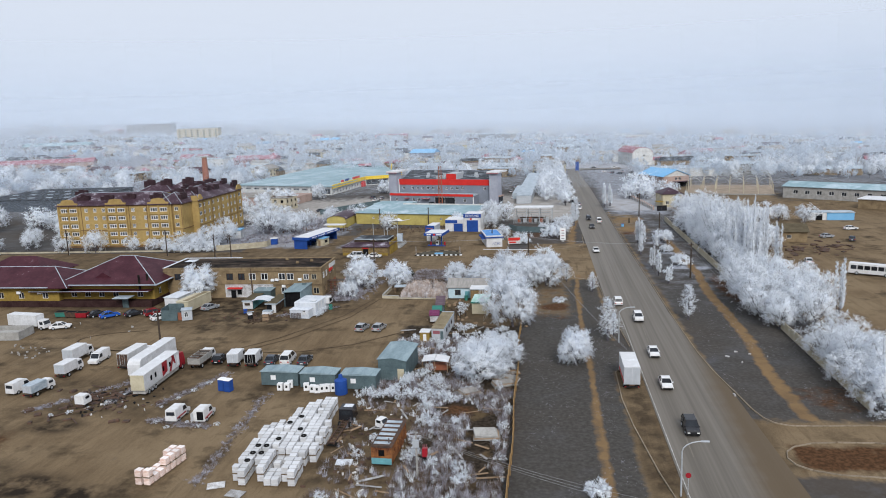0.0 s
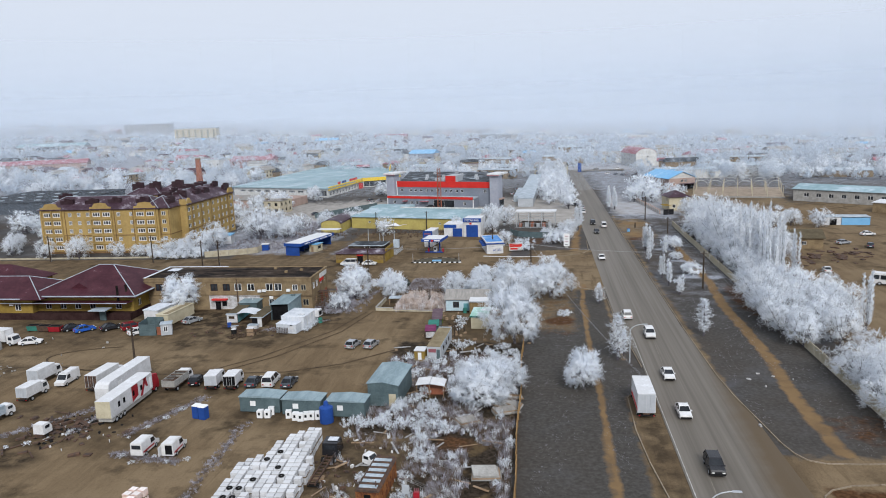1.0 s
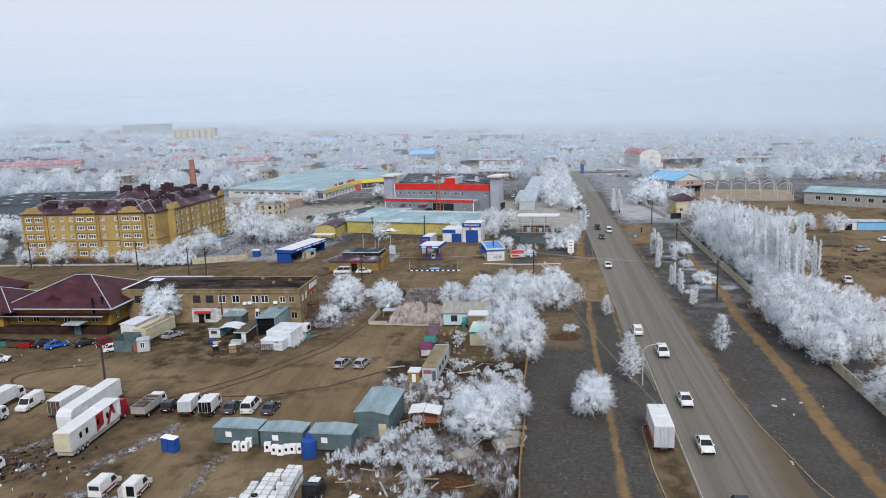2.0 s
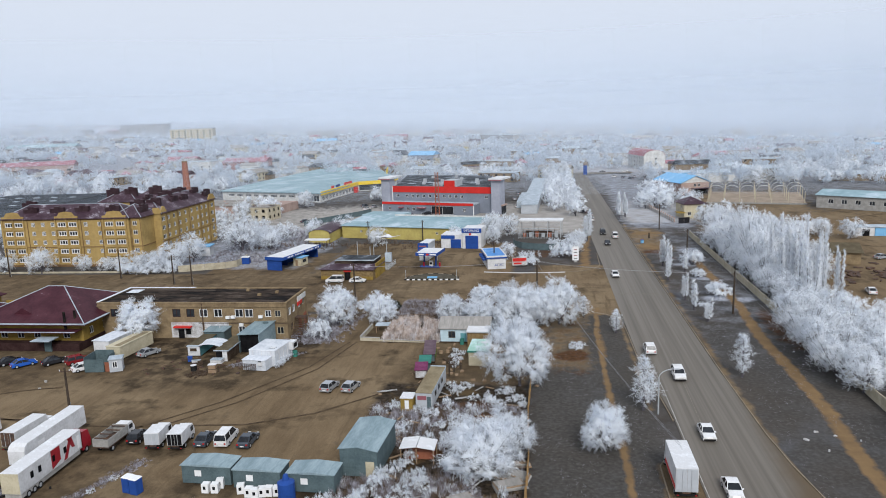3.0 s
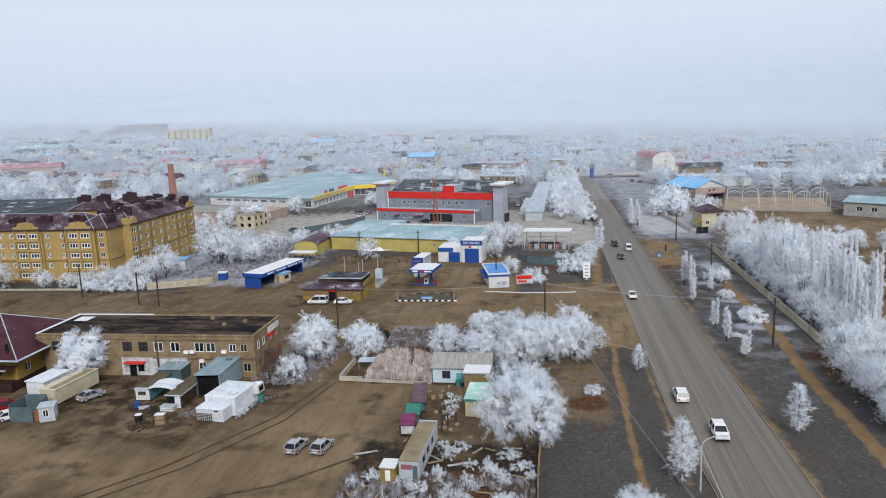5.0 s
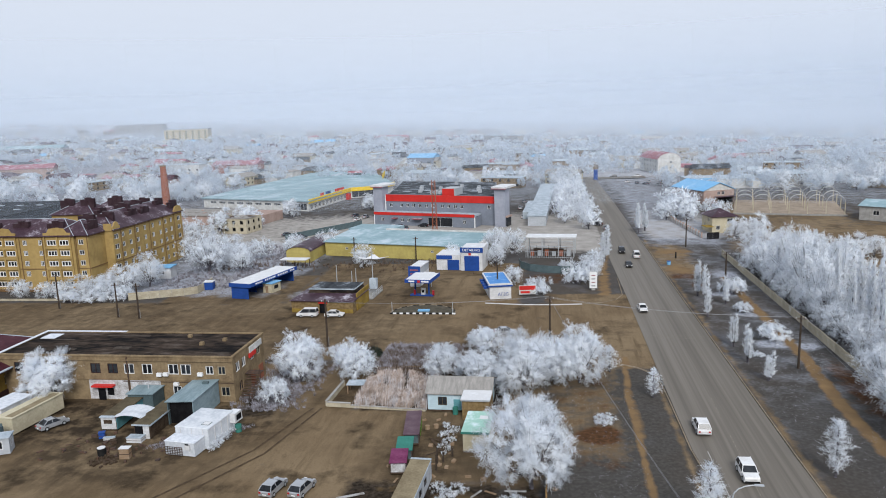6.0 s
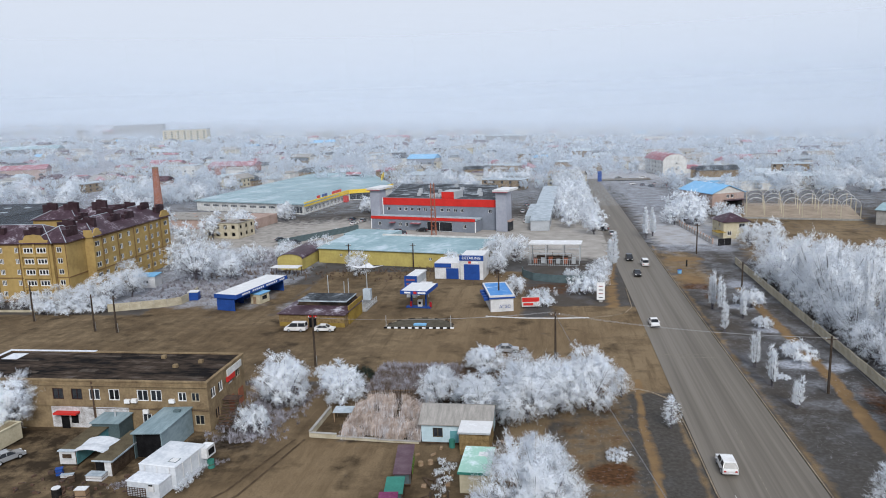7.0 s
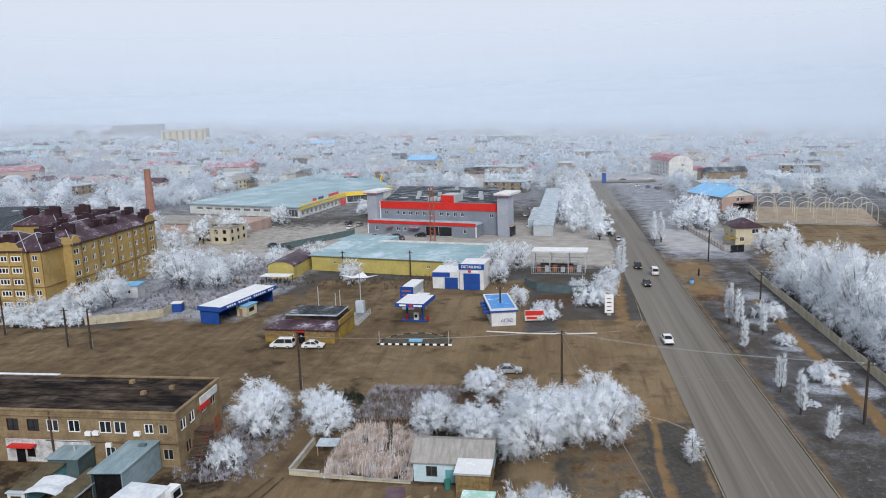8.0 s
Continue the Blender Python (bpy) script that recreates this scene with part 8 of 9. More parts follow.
part("shaft", box(-0.14, 0.14, -0.14, 0.14, 0, 6.4, taper=0.03), "concrete", tp)
part("cabinet", box(-0.42, 0.42, -0.5, -0.14, 4.4, 5.4), "grey_light", tp)
part("crossarm", box(-0.8, 0.8, -0.06, 0.06, 6.0, 6.1), "steel", tp)
tb = thing("switch_box", -16.5, 94.2, 0, "dark red switch cabinet on a black base", "cabinet")
part("cabinet", box(-0.36, 0.36, -0.3, 0.3, 0.9, 2.1), "truck_red", tb)
part("base", box(-0.4, 0.4, -0.34, 0.34, 0, 0.9), "dark", tb)
for k in range(3):
    part("insulator", Geo().tube((-0.24 + 0.24 * k, 0, 2.1), (-0.24 + 0.24 * k, 0, 2.6), 0.06), "pink_roof", tb)


def street_lamp(x, y, h):
    s = thing("street_lamp", x, y, 0, "tall grey steel street lamp with a curved arm", "street lamp", "street lamps")
    part("post", Geo().tube((0, 0, 0), (0, 0, h * 0.8), 0.13, 0.09, 8), "galv", s)
    arm = [(0, h * 0.8)] + [(2.6 * (1 - math.cos(radians(a))) * 0.9, h * 0.8 + h * 0.19 * math.sin(radians(a))) for a in (20, 40, 60, 80, 90)]
    g = Geo()
    for (xa, za), (xb, zb) in zip(arm, arm[1:]):
        g.tube((xa, 0, za), (xb, 0, zb), 0.07, n=6)
    part("arm", g, "galv", s)
    part("head", box(2.2, 3.2, -0.16, 0.16, h * 0.985, h * 1.0, taper=0.02), "grey_light", s)
    return s


street_lamp(16.7, 87.2, 7.4)
street_lamp(15.3, 148.5, 7.6)
sg = thing("price_sign", 7.3, 266.2, 0, "white roadside price board with red figures", "sign")
part("board", box(-1.0, 1.0, -0.15, 0.15, 0.6, 5.0), "frame_white", sg)
part("foot", box(-0.5, 0.5, -0.3, 0.3, 0, 0.6), "concrete", sg)
for k in range(4):
    part("sign_bar", box(-0.5, 0.5, -0.19, -0.15, 1.1 + 0.95 * k, 1.32 + 0.95 * k), "pink_roof" if k % 2 else "paint_dark", sg)
rs_ = thing("road_sign", 17.6, 87.6, 0, "small round red road sign on a thin post", "road sign")
part("post", Geo().tube((0, 0, 0), (0, 0, 2.6), 0.05), "galv", rs_)
part("disc", Geo().tube((0, -0.05, 2.6), (0, 0.0, 2.6), 0.36, n=12), "truck_red", rs_)
bs = thing("street_sign", 26.5, 568, 0, "tall narrow blue sign pylon at the end of the road", "sign")
part("panel", box(-1.3, 1.3, -0.3, 0.3, 0.4, 7), "blue", bs)
part("foot", box(-1, 1, -0.5, 0.5, 0, 0.4), "concrete", bs)

# ---- right-hand side beyond the wall ----
bus = thing("bus", 88.5, 209, -30, "white coach standing in the junk yard", "bus")
part("body", box(-5.5, 5.5, -1.25, 1.25, 0.5, 3.2, taper=0.08), "paint_white", bus)
for s in (-1, 1):
    for k in range(6):
        part("window", box(-4.9 + 1.65 * k, -3.5 + 1.65 * k, s * 1.2 - 0.06, s * 1.2 + 0.06, 1.6, 2.7), "glass", bus)
    for x in (-3.4, 3.6):
        wheel(bus, x, s * 1.1, 0.5, 0.3)
part("windscreen", box(5.4, 5.54, -1.1, 1.1, 1.3, 2.8), "glass", bus)
hs = thing("garage_row", 106, 308, -6, "low white and blue garages with flat roofs", "garage")
part("white_bay", box(0, 6, 0, 6, 0, 3), "white_metal", hs)
part("blue_bay", box(6.2, 16, 0, 6, 0, 2.8), "sky_blue", hs)
part("door", box(2, 4.4, -0.06, 0, 0, 2.4), "dark", hs)
part("roof", box(-0.2, 16.2, -0.3, 6.2, 3.0, 3.15), "cabin_roof", hs)
for x, y, rz, p in ((88.6, 289, 60, "paint_white"), (83, 284, 40, "paint_black"), (98, 268, 20, "paint_silver"), (104, 262, 70, "paint_dark"), (112, 284, 10, "paint_white"), (95, 214, 30, "paint_dark"), (99, 205, 60, "paint_black"), (78, 226, 80, "paint_white")):
    car(x, y, rz, "sedan", p, "old saloon standing in the junk yard", "cars in the junk yard")
tl = thing("teal_roofed_hall", 118, 382, -38, "long grey hall with a pale teal sheet roof", "hall")
shell(tl, 0, 70, 0, 18, 0, 5.6, "concrete", front=[(a, b, 2.2, 4.0) for a, b in row(12, 6, 66, 2.2)])
part("roof", gable(0, 70, 0, 18, 5.6, 1.8, 0.6), "teal_roof", tl)
wt = thing("white_annex", 146, 352, -38, "low frosted white annex roof with a blue tank", "annex")
part("body", box(0, 30, -16, -4, 0, 4), "tan_brick", wt)
part("roof", box(-0.4, 30.4, -16.4, -3.6, 4, 4.3), "white_metal", wt)
ph = thing("purple_roofed_house", 56.0, 354, 10, "cream two-storey house with a dark purple hipped roof", "house")
shell(ph, 0, 9, 0, 10, 0, 6, "cream", front=[(1.5, 3, 1.2, 2.8), (5.6, 7.8, 3.8, 5.4)], left=[(2, 3.2, 1.2, 2.8), (6, 7.2, 3.9, 5.3)])
part("roof", hip(0, 9, 0, 10, 6, 2.6, 0.7), "maroon_roof", ph)
part("porch_roof", box(-3, 0, -2, 3, 2.6, 2.8), "yellow_wall", ph)
pfn = thing("picket_wall", 0, 0, 0, "low brick-and-white garden wall along the verge", "wall")
for k in range(14):
    part("pier", box(-0.25, 0.25, -0.25, 0.25, 0, 2.0), "pink", pfn, m=pose(50.5 - 0.35 * k, 345 + 3.4 * k, 0))
    part("infill", box(-0.12, 0.12, 0.25, 3.1, 0, 1.4), "white_wall", pfn, m=pose(50.5 - 0.35 * k, 345 + 3.4 * k, 0, 0, 0, 5.9))
gt = thing("black_gate", 51.5, 341, 20, "solid black metal yard gate", "gate")
part("leaf", box(0, 2.4, 0, 0.1, 0, 2.4), "paint_black", gt)
part("leaf", box(2.5, 4.9, 0, 0.1, 0, 2.4), "paint_black", gt)
bb = thing("blue_roofed_building", 69.4, 437.5, 24, "pale two-storey building with a bright blue gabled roof", "building")
g = Geo().facade((0, 0), (17, 0), 0, 6.2, [(7.6, 9.2, 3.9, 5.5), (10, 11.6, 3.9, 5.5)]).facade((17, 0), (17, 26), 0, 6.2).facade((17, 26), (0, 26), 0, 6.2).facade((0, 26), (0, 0), 0, 6.2)
wl_ = part("wall", g, "pink", bb)
for h in ((7.6, 9.2, 3.9, 5.5), (10, 11.6, 3.9, 5.5)):
    window(wl_, (0, 0), (17, 0), h)
part("gable", Geo().side([(0, 6.2), (17, 6.2), (8.5, 9.6)], 0, 0.3), "white_wall", bb)
# near-black block for the shade behind these windows
part("room_shade_core", box(0.3, 16.7, 0.3, 25.7, 0, 6.1), "dark", bb)
part("roof", Geo().side([(-0.8, 6.1), (8.5, 9.7), (17.8, 6.1), (17.8, 6.3), (8.5, 9.95), (-0.8, 6.3)], -0.7, 26.6), "sky_blue", bb)
part("porch_roof", box(6, 17.5, -3, 0, 3.0, 3.2), "maroon_roof", bb)
part("shop_front", box(8, 16, -0.5, 0, 0, 2.8), "dark", bb)
bf = thing("blue_trade_hall", 74, 500, 4, "low white hall with a bright blue fascia", "hall")
part("wall", box(0, 40, 0, 22, 0, 5.4), "white_wall", bf)
part("fascia", box(-0.2, 15, -0.4, 0, 3.4, 6.2), "sky_blue", bf)
part("roof", box(-0.2, 40.2, -0.2, 22.2, 5.4, 5.8), "cabin_roof", bf)
ts = thing("two_storey_block", 113, 509, -8, "pale two-storey block with a frosted flat roof", "building")
shell(ts, 0, 26, 0, 26, 0, 7, "concrete", front=[(a, b, z, z + 1.6) for z in (1.0, 4.2) for a, b in row(5, 3, 23, 1.8)], left=[(a, b, z, z + 1.6) for z in (1.0, 4.2) for a, b in row(6, 3, 23, 1.8)])
part("roof", box(-0.4, 26.4, -0.4, 26.4, 7, 7.4), "cabin_roof", ts)
lt_ = thing("long_shed", 158, 496, -14, "long low tan shed with a frosted roof", "shed")
part("wall", box(0, 40, 0, 12, 0, 4), "tan_brick", lt_)
part("roof", gable(0, 40, 0, 12, 4, 1.4), "cabin_roof", lt_)
wh = thing("white_gabled_building", 72.5, 612, 14, "white three-storey building with a red-pink barrel roof", "building")
shell(wh, 0, 17, 0, 34, 0, 10, "white_wall", front=[(9, 10.4, 3, 4.6), (9, 10.4, 7, 8.6)], left=[(a, b, z, z + 1.6) for z in (1.4, 4.4, 7.4) for a, b in row(6, 4, 30, 1.6)])
part("front_gable", Geo().side([(0, 10), (17, 10), (15, 12.4), (12, 13.8), (8.5, 14.2), (5, 13.8), (2, 12.4)], 0, 0.4), "white_wall", wh)
part("roof", Geo().side([(-0.4, 10), (17.4, 10), (15.2, 12.6), (12, 14.0), (8.5, 14.5), (5, 14.0), (1.8, 12.6)], 0.4, 34.4), "pink_roof", wh)
bp_ = thing("marker_post", 35.4, 308, 0, "short dark post standing on the bare verge", "post")
part("post", box(-0.22, 0.22, -0.2, 0.2, 0, 1.9, taper=0.04), "rubber", bp_)
part("cap", box(-0.24, 0.24, -0.22, 0.22, 1.9, 2.0), "steel", bp_)
bn = thing("plastic_barrel", 31.8, 298.6, 0, "bright blue plastic barrel beside the kerb", "barrel")
part("body", Geo().tube((0, 0, 0), (0, 0, 1.0), 0.55, 0.6, 12), "sky_blue", bn)
part("lid", Geo().tube((0, 0, 1.0), (0, 0, 1.1), 0.64, 0.6, 12), "blue", bn)
brn = thing("brown_roofed_barn", 73, 262, -8, "low tan barn with a broad brown felt roof", "barn")
shell(brn, 0, 16, 0, 11, 0, 3.4, "tan_brick", front=[(9.6, 11.0, 1.2, 2.4)])
part("roof", gable(0, 16, 0, 11, 3.4, 2.0, 0.6), "olive_felt", brn)
ar = thing("hall_frame", 76, 403, -14, "bare steel arch frames of an unfinished hall", "hall frame")
for j, y in enumerate((0, 15.5, 31, 46)):
    for k in range(6):
        g = Geo()
        x0 = 7.0 * k
        pts = [(x0 + 3.5 - 3.5 * math.cos(radians(a)), 5.6 + 3.2 * math.sin(radians(a))) for a in range(0, 181, 20)]
        n_ = len(pts)
        for xa, za in pts:
            g.v += [(xa, y - 0.12, za), (xa, y + 0.55, za), (xa, y + 0.55, za - 0.16), (xa, y - 0.12, za - 0.16)]
        g.f += [(4 * i + j, 4 * i + (j + 1) % 4, 4 * i + 4 + (j + 1) % 4, 4 * i + 4 + j) for i in range(n_ - 1) for j in range(4)]
        part("arch", g, "white_wall", ar)
        part("column", box(x0 - 0.15, x0 + 0.15, y - 0.15, y + 0.15, 0, 5.6), "fence_pale", ar)
    part("column", box(41.8, 42.1, y - 0.2, y + 0.2, 0, 5.6), "fence_pale", ar)
part("floor_slab", box(-1, 43, -1, 48, 0, 0.15), "pale_earth", ar)
part("low_wall", box(-1, 43, -1.4, -1, 0, 0.7), "concrete", ar)

for k, (x, y) in enumerate(((45, 548), (50, 540), (58, 546), (64, 538), (70, 530), (54, 532), (61, 526), (15.2, 376), (15.4, 384), (16.5, 470), (72, 520), (40, 590), (56, 592))):
    car(x, y, 60 + 11 * k, "sedan", ("paint_white", "paint_dark", "paint_silver", "paint_black")[k % 4], "saloon parked on the frosted square", "cars on the square")

for x, y, rz, st, p in ((-81.5, 371.5, 12, "hatch", "paint_green"), (-77.5, 372.5, 12, "hatch", "paint_green"), (-67.4, 376.5, 160, "sedan", "paint_dark"), (-57.5, 378.5, 165, "sedan", "paint_black"), (-107, 356, 40, "sedan", "paint_dark"), (-111, 359, 40, "sedan", "paint_dark"), (-103, 352, 40, "suv", "paint_dark")):
    car(x, y, rz, st, p, "car parked on the asphalt before the clinic", "cars before the clinic")
van(-46.8, 386, 190, "white delivery lorry backed to the clinic's door", length=6.0)
tf = thing("teal_fence", 0, 0, 0, "grey-green sheet fence running beside the market lane", "fence")
for k in range(12):
    part("sheet", box(0, 3.5, -0.05, 0.05, 0, 2.4), "cabin", tf, m=pose(-108 + 1.85 * k, 348 + 3.0 * k, 0, 0, 0, 58))

kl = thing("front_wall", 0, 0, 0, "low pale wall along the street before the flats", "wall")
for k in range(18):
    part("wall_run", box(0, 5.9, -0.12, 0.12, 0, 0.6), "fence_pale", kl, m=pose(-236 + 6 * k, 252.6 + 0.1 * k, 0, 0, 0, 1))

# ---- landmarks of the far side ----
dh = thing("dark_roofed_hall", -322, 380, 2, "large dark hall with a black roof and rows of pale skylights", "hall")
part("wall", box(0, 62, 0, 64, 0, 6), "paint_dark", dh)
part("roof", box(-0.5, 62.5, -0.5, 64.5, 6, 6.6), "black_roof", dh)
for i in range(5):
    for j in range(3):
        part("skylight", box(6 + 11 * i, 9 + 11 * i, 8 + 18 * j, 10 + 18 * j, 6.6, 6.9), "cabin_roof", dh)
dr = thing("derelict_building", -147, 368, -10, "roofless two-storey pale ruin with empty windows", "ruin")
g = Geo().facade((0, 0), (16, 0), 0, 6.4, [(a, b, z, z + 1.5) for z in (1.0, 4.0) for a, b in row(4, 2.2, 13.6, 1.6)]).facade((16, 0), (16, 12), 0, 6.4, [(a, b, z, z + 1.5) for z in (1.0, 4.0) for a, b in row(3, 2, 10, 1.5)]).facade((16, 12), (0, 12), 0, 6.4).facade((0, 12), (0, 0), 0, 6.4)
part("wall", g, "fence_pale", dr)
# the shade in the empty windows comes from this near-black block
part("room_shade_core", box(0.3, 15.7, 0.3, 11.7, 0, 6.0), "dark", dr)
part("slab_roof", box(4, 16.3, -0.3, 8, 6.4, 6.65), "slate", dr)
for k in range(12):
    part("broken_slab", box(-1.3, 1.3, -0.7, 0.7, -0.1, 0.15), ("slate", "white_wall", "steel")[k % 3], dr, m=pose(1.2 + 1.25 * k, 2 + (k * 29) % 9, 6.35 + 0.5 * (k % 2), (k * 13) % 21 - 10, (k * 7) % 21 - 10, 50 * k))
rb = thing("rubble_hall", -190, 396, -8, "low ruined hall with a rubble-strewn pinkish roof", "ruin")
part("wall", box(0, 56, 0, 22, 0, 4.2), "pink", rb)
part("roof", box(-0.4, 40, -0.4, 22.4, 4.2, 4.6), "slate", rb)
for k in range(16):
    part("broken_slab", box(-1.1, 1.1, -0.6, 0.6, -0.1, 0.12), "slate" if k % 3 else "pink", rb, m=pose(2 + 2.3 * k, 4 + (k * 37) % 15, 4.75, (k * 13) % 9 - 4, (k * 7) % 9 - 4, 50 * k))
for nm, x, y, rz, w, d, h, wallm, roofm in (
        ("pink_roofed_block", -463, 574, 20, 80, 14, 9, "pink", "pink_roof"), ("red_roofed_hall", -286, 663, -2, 40, 20, 7, "brick_red", "pink_roof"), ("red_roofed_house", -345, 676, 2, 26, 16, 7, "cream", "pink_roof"),
        ("beige_block", -572, 1117, 6, 66, 16, 20, "cream", "cabin_roof"), ("grey_block", -779, 1325, 6, 88, 18, 22, "concrete", "cabin_roof"), ("teal_long_hall", -599, 794, 11, 76, 18, 7, "concrete", "teal_roof"),
        ("blue_roofed_row", -316, 1022, 6, 32, 16, 7, "white_wall", "sky_blue"), ("pink_wide_roofed_hall", -268, 1188, 6, 52, 24, 7, "pink", "pink_roof"), ("yellow_roofed_house", -180, 788, 0, 14, 11, 6, "lemon", "slate"), ("yellow_roofed_cottage", -106, 921, 0, 14, 11, 6, "lemon", "slate"),
        ("long_grey_block", -126, 1251, -40, 100, 16, 9, "concrete", "cabin_roof"), ("blue_hall", -125, 701, -12, 24, 18, 9, "grey_panel", "sky_blue"), ("tan_roofed_house", 330, 1028, -10, 20, 14, 7, "brick_red", "slate"), ("brown_roofed_house", 262, 926, -10, 18, 14, 7, "tan_brick", "maroon_roof"), ("pink_roofed_house", 300, 800, -10, 24, 14, 5, "white_wall", "pink_roof"), ("grey_roofed_house", 205, 720, 20, 22, 14, 7, "white_wall", "slate")):
    t = thing(nm, x, y, rz, nm.replace("_", " ") + " standing among frosted trees", "building")
    g = Geo().facade((0, 0), (w, 0), 0, h, [(a, b, z, z + 1.6) for z in np.arange(1.2, h - 2, 3.0) for a, b in row(max(3, int(w / 9)), 4, w - 4, 3.0)]).facade((w, 0), (w, d), 0, h).facade((w, d), (0, d), 0, h).facade((0, d), (0, 0), 0, h)
    part("wall", g, wallm, t)
    # no panes here: a near-black block gives the openings their shade
    part("room_shade_core", box(0.3, w - 0.3, 0.3, d - 0.3, 0, h - 0.1), "dark", t)
    part("roof", gable(0, w, 0, d, h, 3.2) if "roofed" in nm or "hall" in nm else box(-0.4, w + 0.4, -0.4, d + 0.4, h, h + 0.8), roofm, t)
for nm, x, y, w, d, h in (("pale_roofed_hall", -105.7, 592, 21, 26, 5), ("frosted_roofed_hall", -50.2, 581, 24, 20, 4.4)):
    t = thing(nm, x, y, -10, "low hall with a frosted pale sheet roof behind the clinic", "hall")
    shell(t, 0, w, 0, d, 0, h, "grey_light", front=[(a, b, 1.4, 2.8) for a, b in row(4, 3, w - 3, 2.0)])
    part("roof", gable(0, w, 0, d, h, 1.2, 0.5), "cabin_roof", t)
for k, (x, y) in enumerate(((-92, 400), (-96, 412), (-90, 408), (-15.5, 400), (-15.2, 412), (-18, 430), (-15, 440), (-17, 455), (-98, 450), (-94, 380), (-90, 384), (-76, 378), (-70, 376), (-64, 372))):
    car(x, y, 75 + 3 * k, "sedan", ("paint_white", "paint_dark", "paint_silver")[k % 3], "saloon parked beside the clinic", "cars by the clinic")


# ---- frosted weeds, reeds, rubbish: what nobody could count ----
def tufts(seed, n, place, height, spread, blades, width):
    q = random.Random(seed)
    g = Geo()
    for _ in range(n):
        p = place(q)
        if p is None:
            continue
        h = q.uniform(*height)
        for _ in range(blades):
            a, out = q.uniform(0, 6.28), q.uniform(0.15, 1) * spread
            s = Vector((p[0] + q.gauss(0, 0.15), p[1] + q.gauss(0, 0.15), -0.05))
            e = s + Vector((math.cos(a) * out, math.sin(a) * out, h * q.uniform(0.5, 1.1)))
            w = Vector((-math.sin(a), math.cos(a), 0)) * width * q.uniform(0.6, 1.4)
            g.face([s - w, s + w, e])
    return g


def plot(q):
    x, y = q.uniform(-30.5, -5.4), q.uniform(66, 150)
    clear_spots = ((-22, 96.5, 3.2, 6), (-25, 107, 4.5, 3), (-20, 131, 3.8, 3.4), (-14, 112, 3.6, 3.4), (-28, 131, 4.6, 7), (-12, 144, 3, 3), (-8.5, 124, 3, 3.5), (-17.5, 99, 1.4, 2.4), (-24, 156, 4, 8), (-8.6, 102.4, 2.6, 2.4))
    if any(((x - a) / rx) ** 2 + ((y - b) / ry) ** 2 < 1 for a, b, rx, ry in clear_spots) or noise.noise((x * 0.16, y * 0.16, 2)) < -0.3:
        return None
    if x < -20 and y < 117 and q.random() < 0.8:
        return None
    return x, y


tagged(new("frosted_weeds", tufts(1, 800, plot, (0.4, 1.5), 0.6, 30, 0.022).mesh("weeds", "frost")), "dense frosted weeds and briars over the garden plot", "weeds", kind="stuff")
tagged(new("dry_weeds", tufts(2, 4600, plot, (0.4, 1.3), 0.6, 24, 0.022).mesh("weeds", "twig_brown")), "dry brown weed stems under the frost", "weeds", kind="stuff")
tagged(new("grey_weeds", tufts(12, 3800, plot, (0.4, 1.5), 0.7, 26, 0.022).mesh("weeds", "frost_thin")), "half-frosted grey weed stems", "weeds", kind="stuff")
def reeds(seed, count, blades):
    """Clumps of arching reeds; the stems of a clump lean the same way."""
    q = random.Random(seed)
    g = Geo()
    for _ in range(count):
        x, y = q.uniform(-37.2, -24.9), q.uniform(184.4, 199.5)
        if x + 0.5 * (y - 184) < -36.6 or noise.noise((x * 0.45, y * 0.3, 3)) < -0.15:
            continue
        a0, lean, h = q.uniform(-0.6, 1.4), q.uniform(0.3, 1.3), q.uniform(1.1, 2.2)
        for _ in range(blades):
            a = a0 + q.gauss(0, 0.7)
            s = Vector((x + q.gauss(0, 0.28), y + q.gauss(0, 0.28), -0.05))
            o = Vector((math.cos(a), math.sin(a), 0)) * lean * q.uniform(0.3, 1.2)
            hh = h * q.uniform(0.6, 1.1)
            m_, e = s + o * 0.35 + Vector((0, 0, hh * 0.7)), s + o * 1.1 + Vector((0, 0, hh * q.uniform(0.8, 1.0)))
            w = Vector((-math.sin(a), math.cos(a), 0)) * q.uniform(0.018, 0.04)
            g.face([s - w, s + w, m_ + w * 0.9, m_ - w * 0.9]).face([m_ - w * 0.9, m_ + w * 0.9, e])
    return g


tagged(new("reeds", reeds(3, 460, 26).mesh("reeds", "reed")), "dense stand of pale dry reeds in a walled plot", "reeds", kind="stuff")
tagged(new("frosted_reeds", reeds(23, 330, 12).mesh("reeds", "frost_thin_pale")), "reed stems white with frost among the dry ones", "reeds", kind="stuff")
tagged(new("back_weeds", tufts(4, 2200, lambda q: (q.uniform(-37.5, -6), q.uniform(200, 216)), (0.4, 1.3), 0.6, 20, 0.03).mesh("weeds", "twig_brown")), "dry brown weeds behind the reed plot", "weeds", kind="stuff")
tagged(new("grey_scrub", tufts(14, 2200, lambda q: (q.uniform(-38, -22), q.uniform(203, 218)) if q.random() < 0.75 else (q.gauss(-53, 3), q.uniform(182, 204)), (0.3, 1.2), 0.6, 18, 0.03).mesh("weeds", "frost_thin")), "frost-grey scrub round the reed plot and the muddy lane", "weeds", kind="stuff")


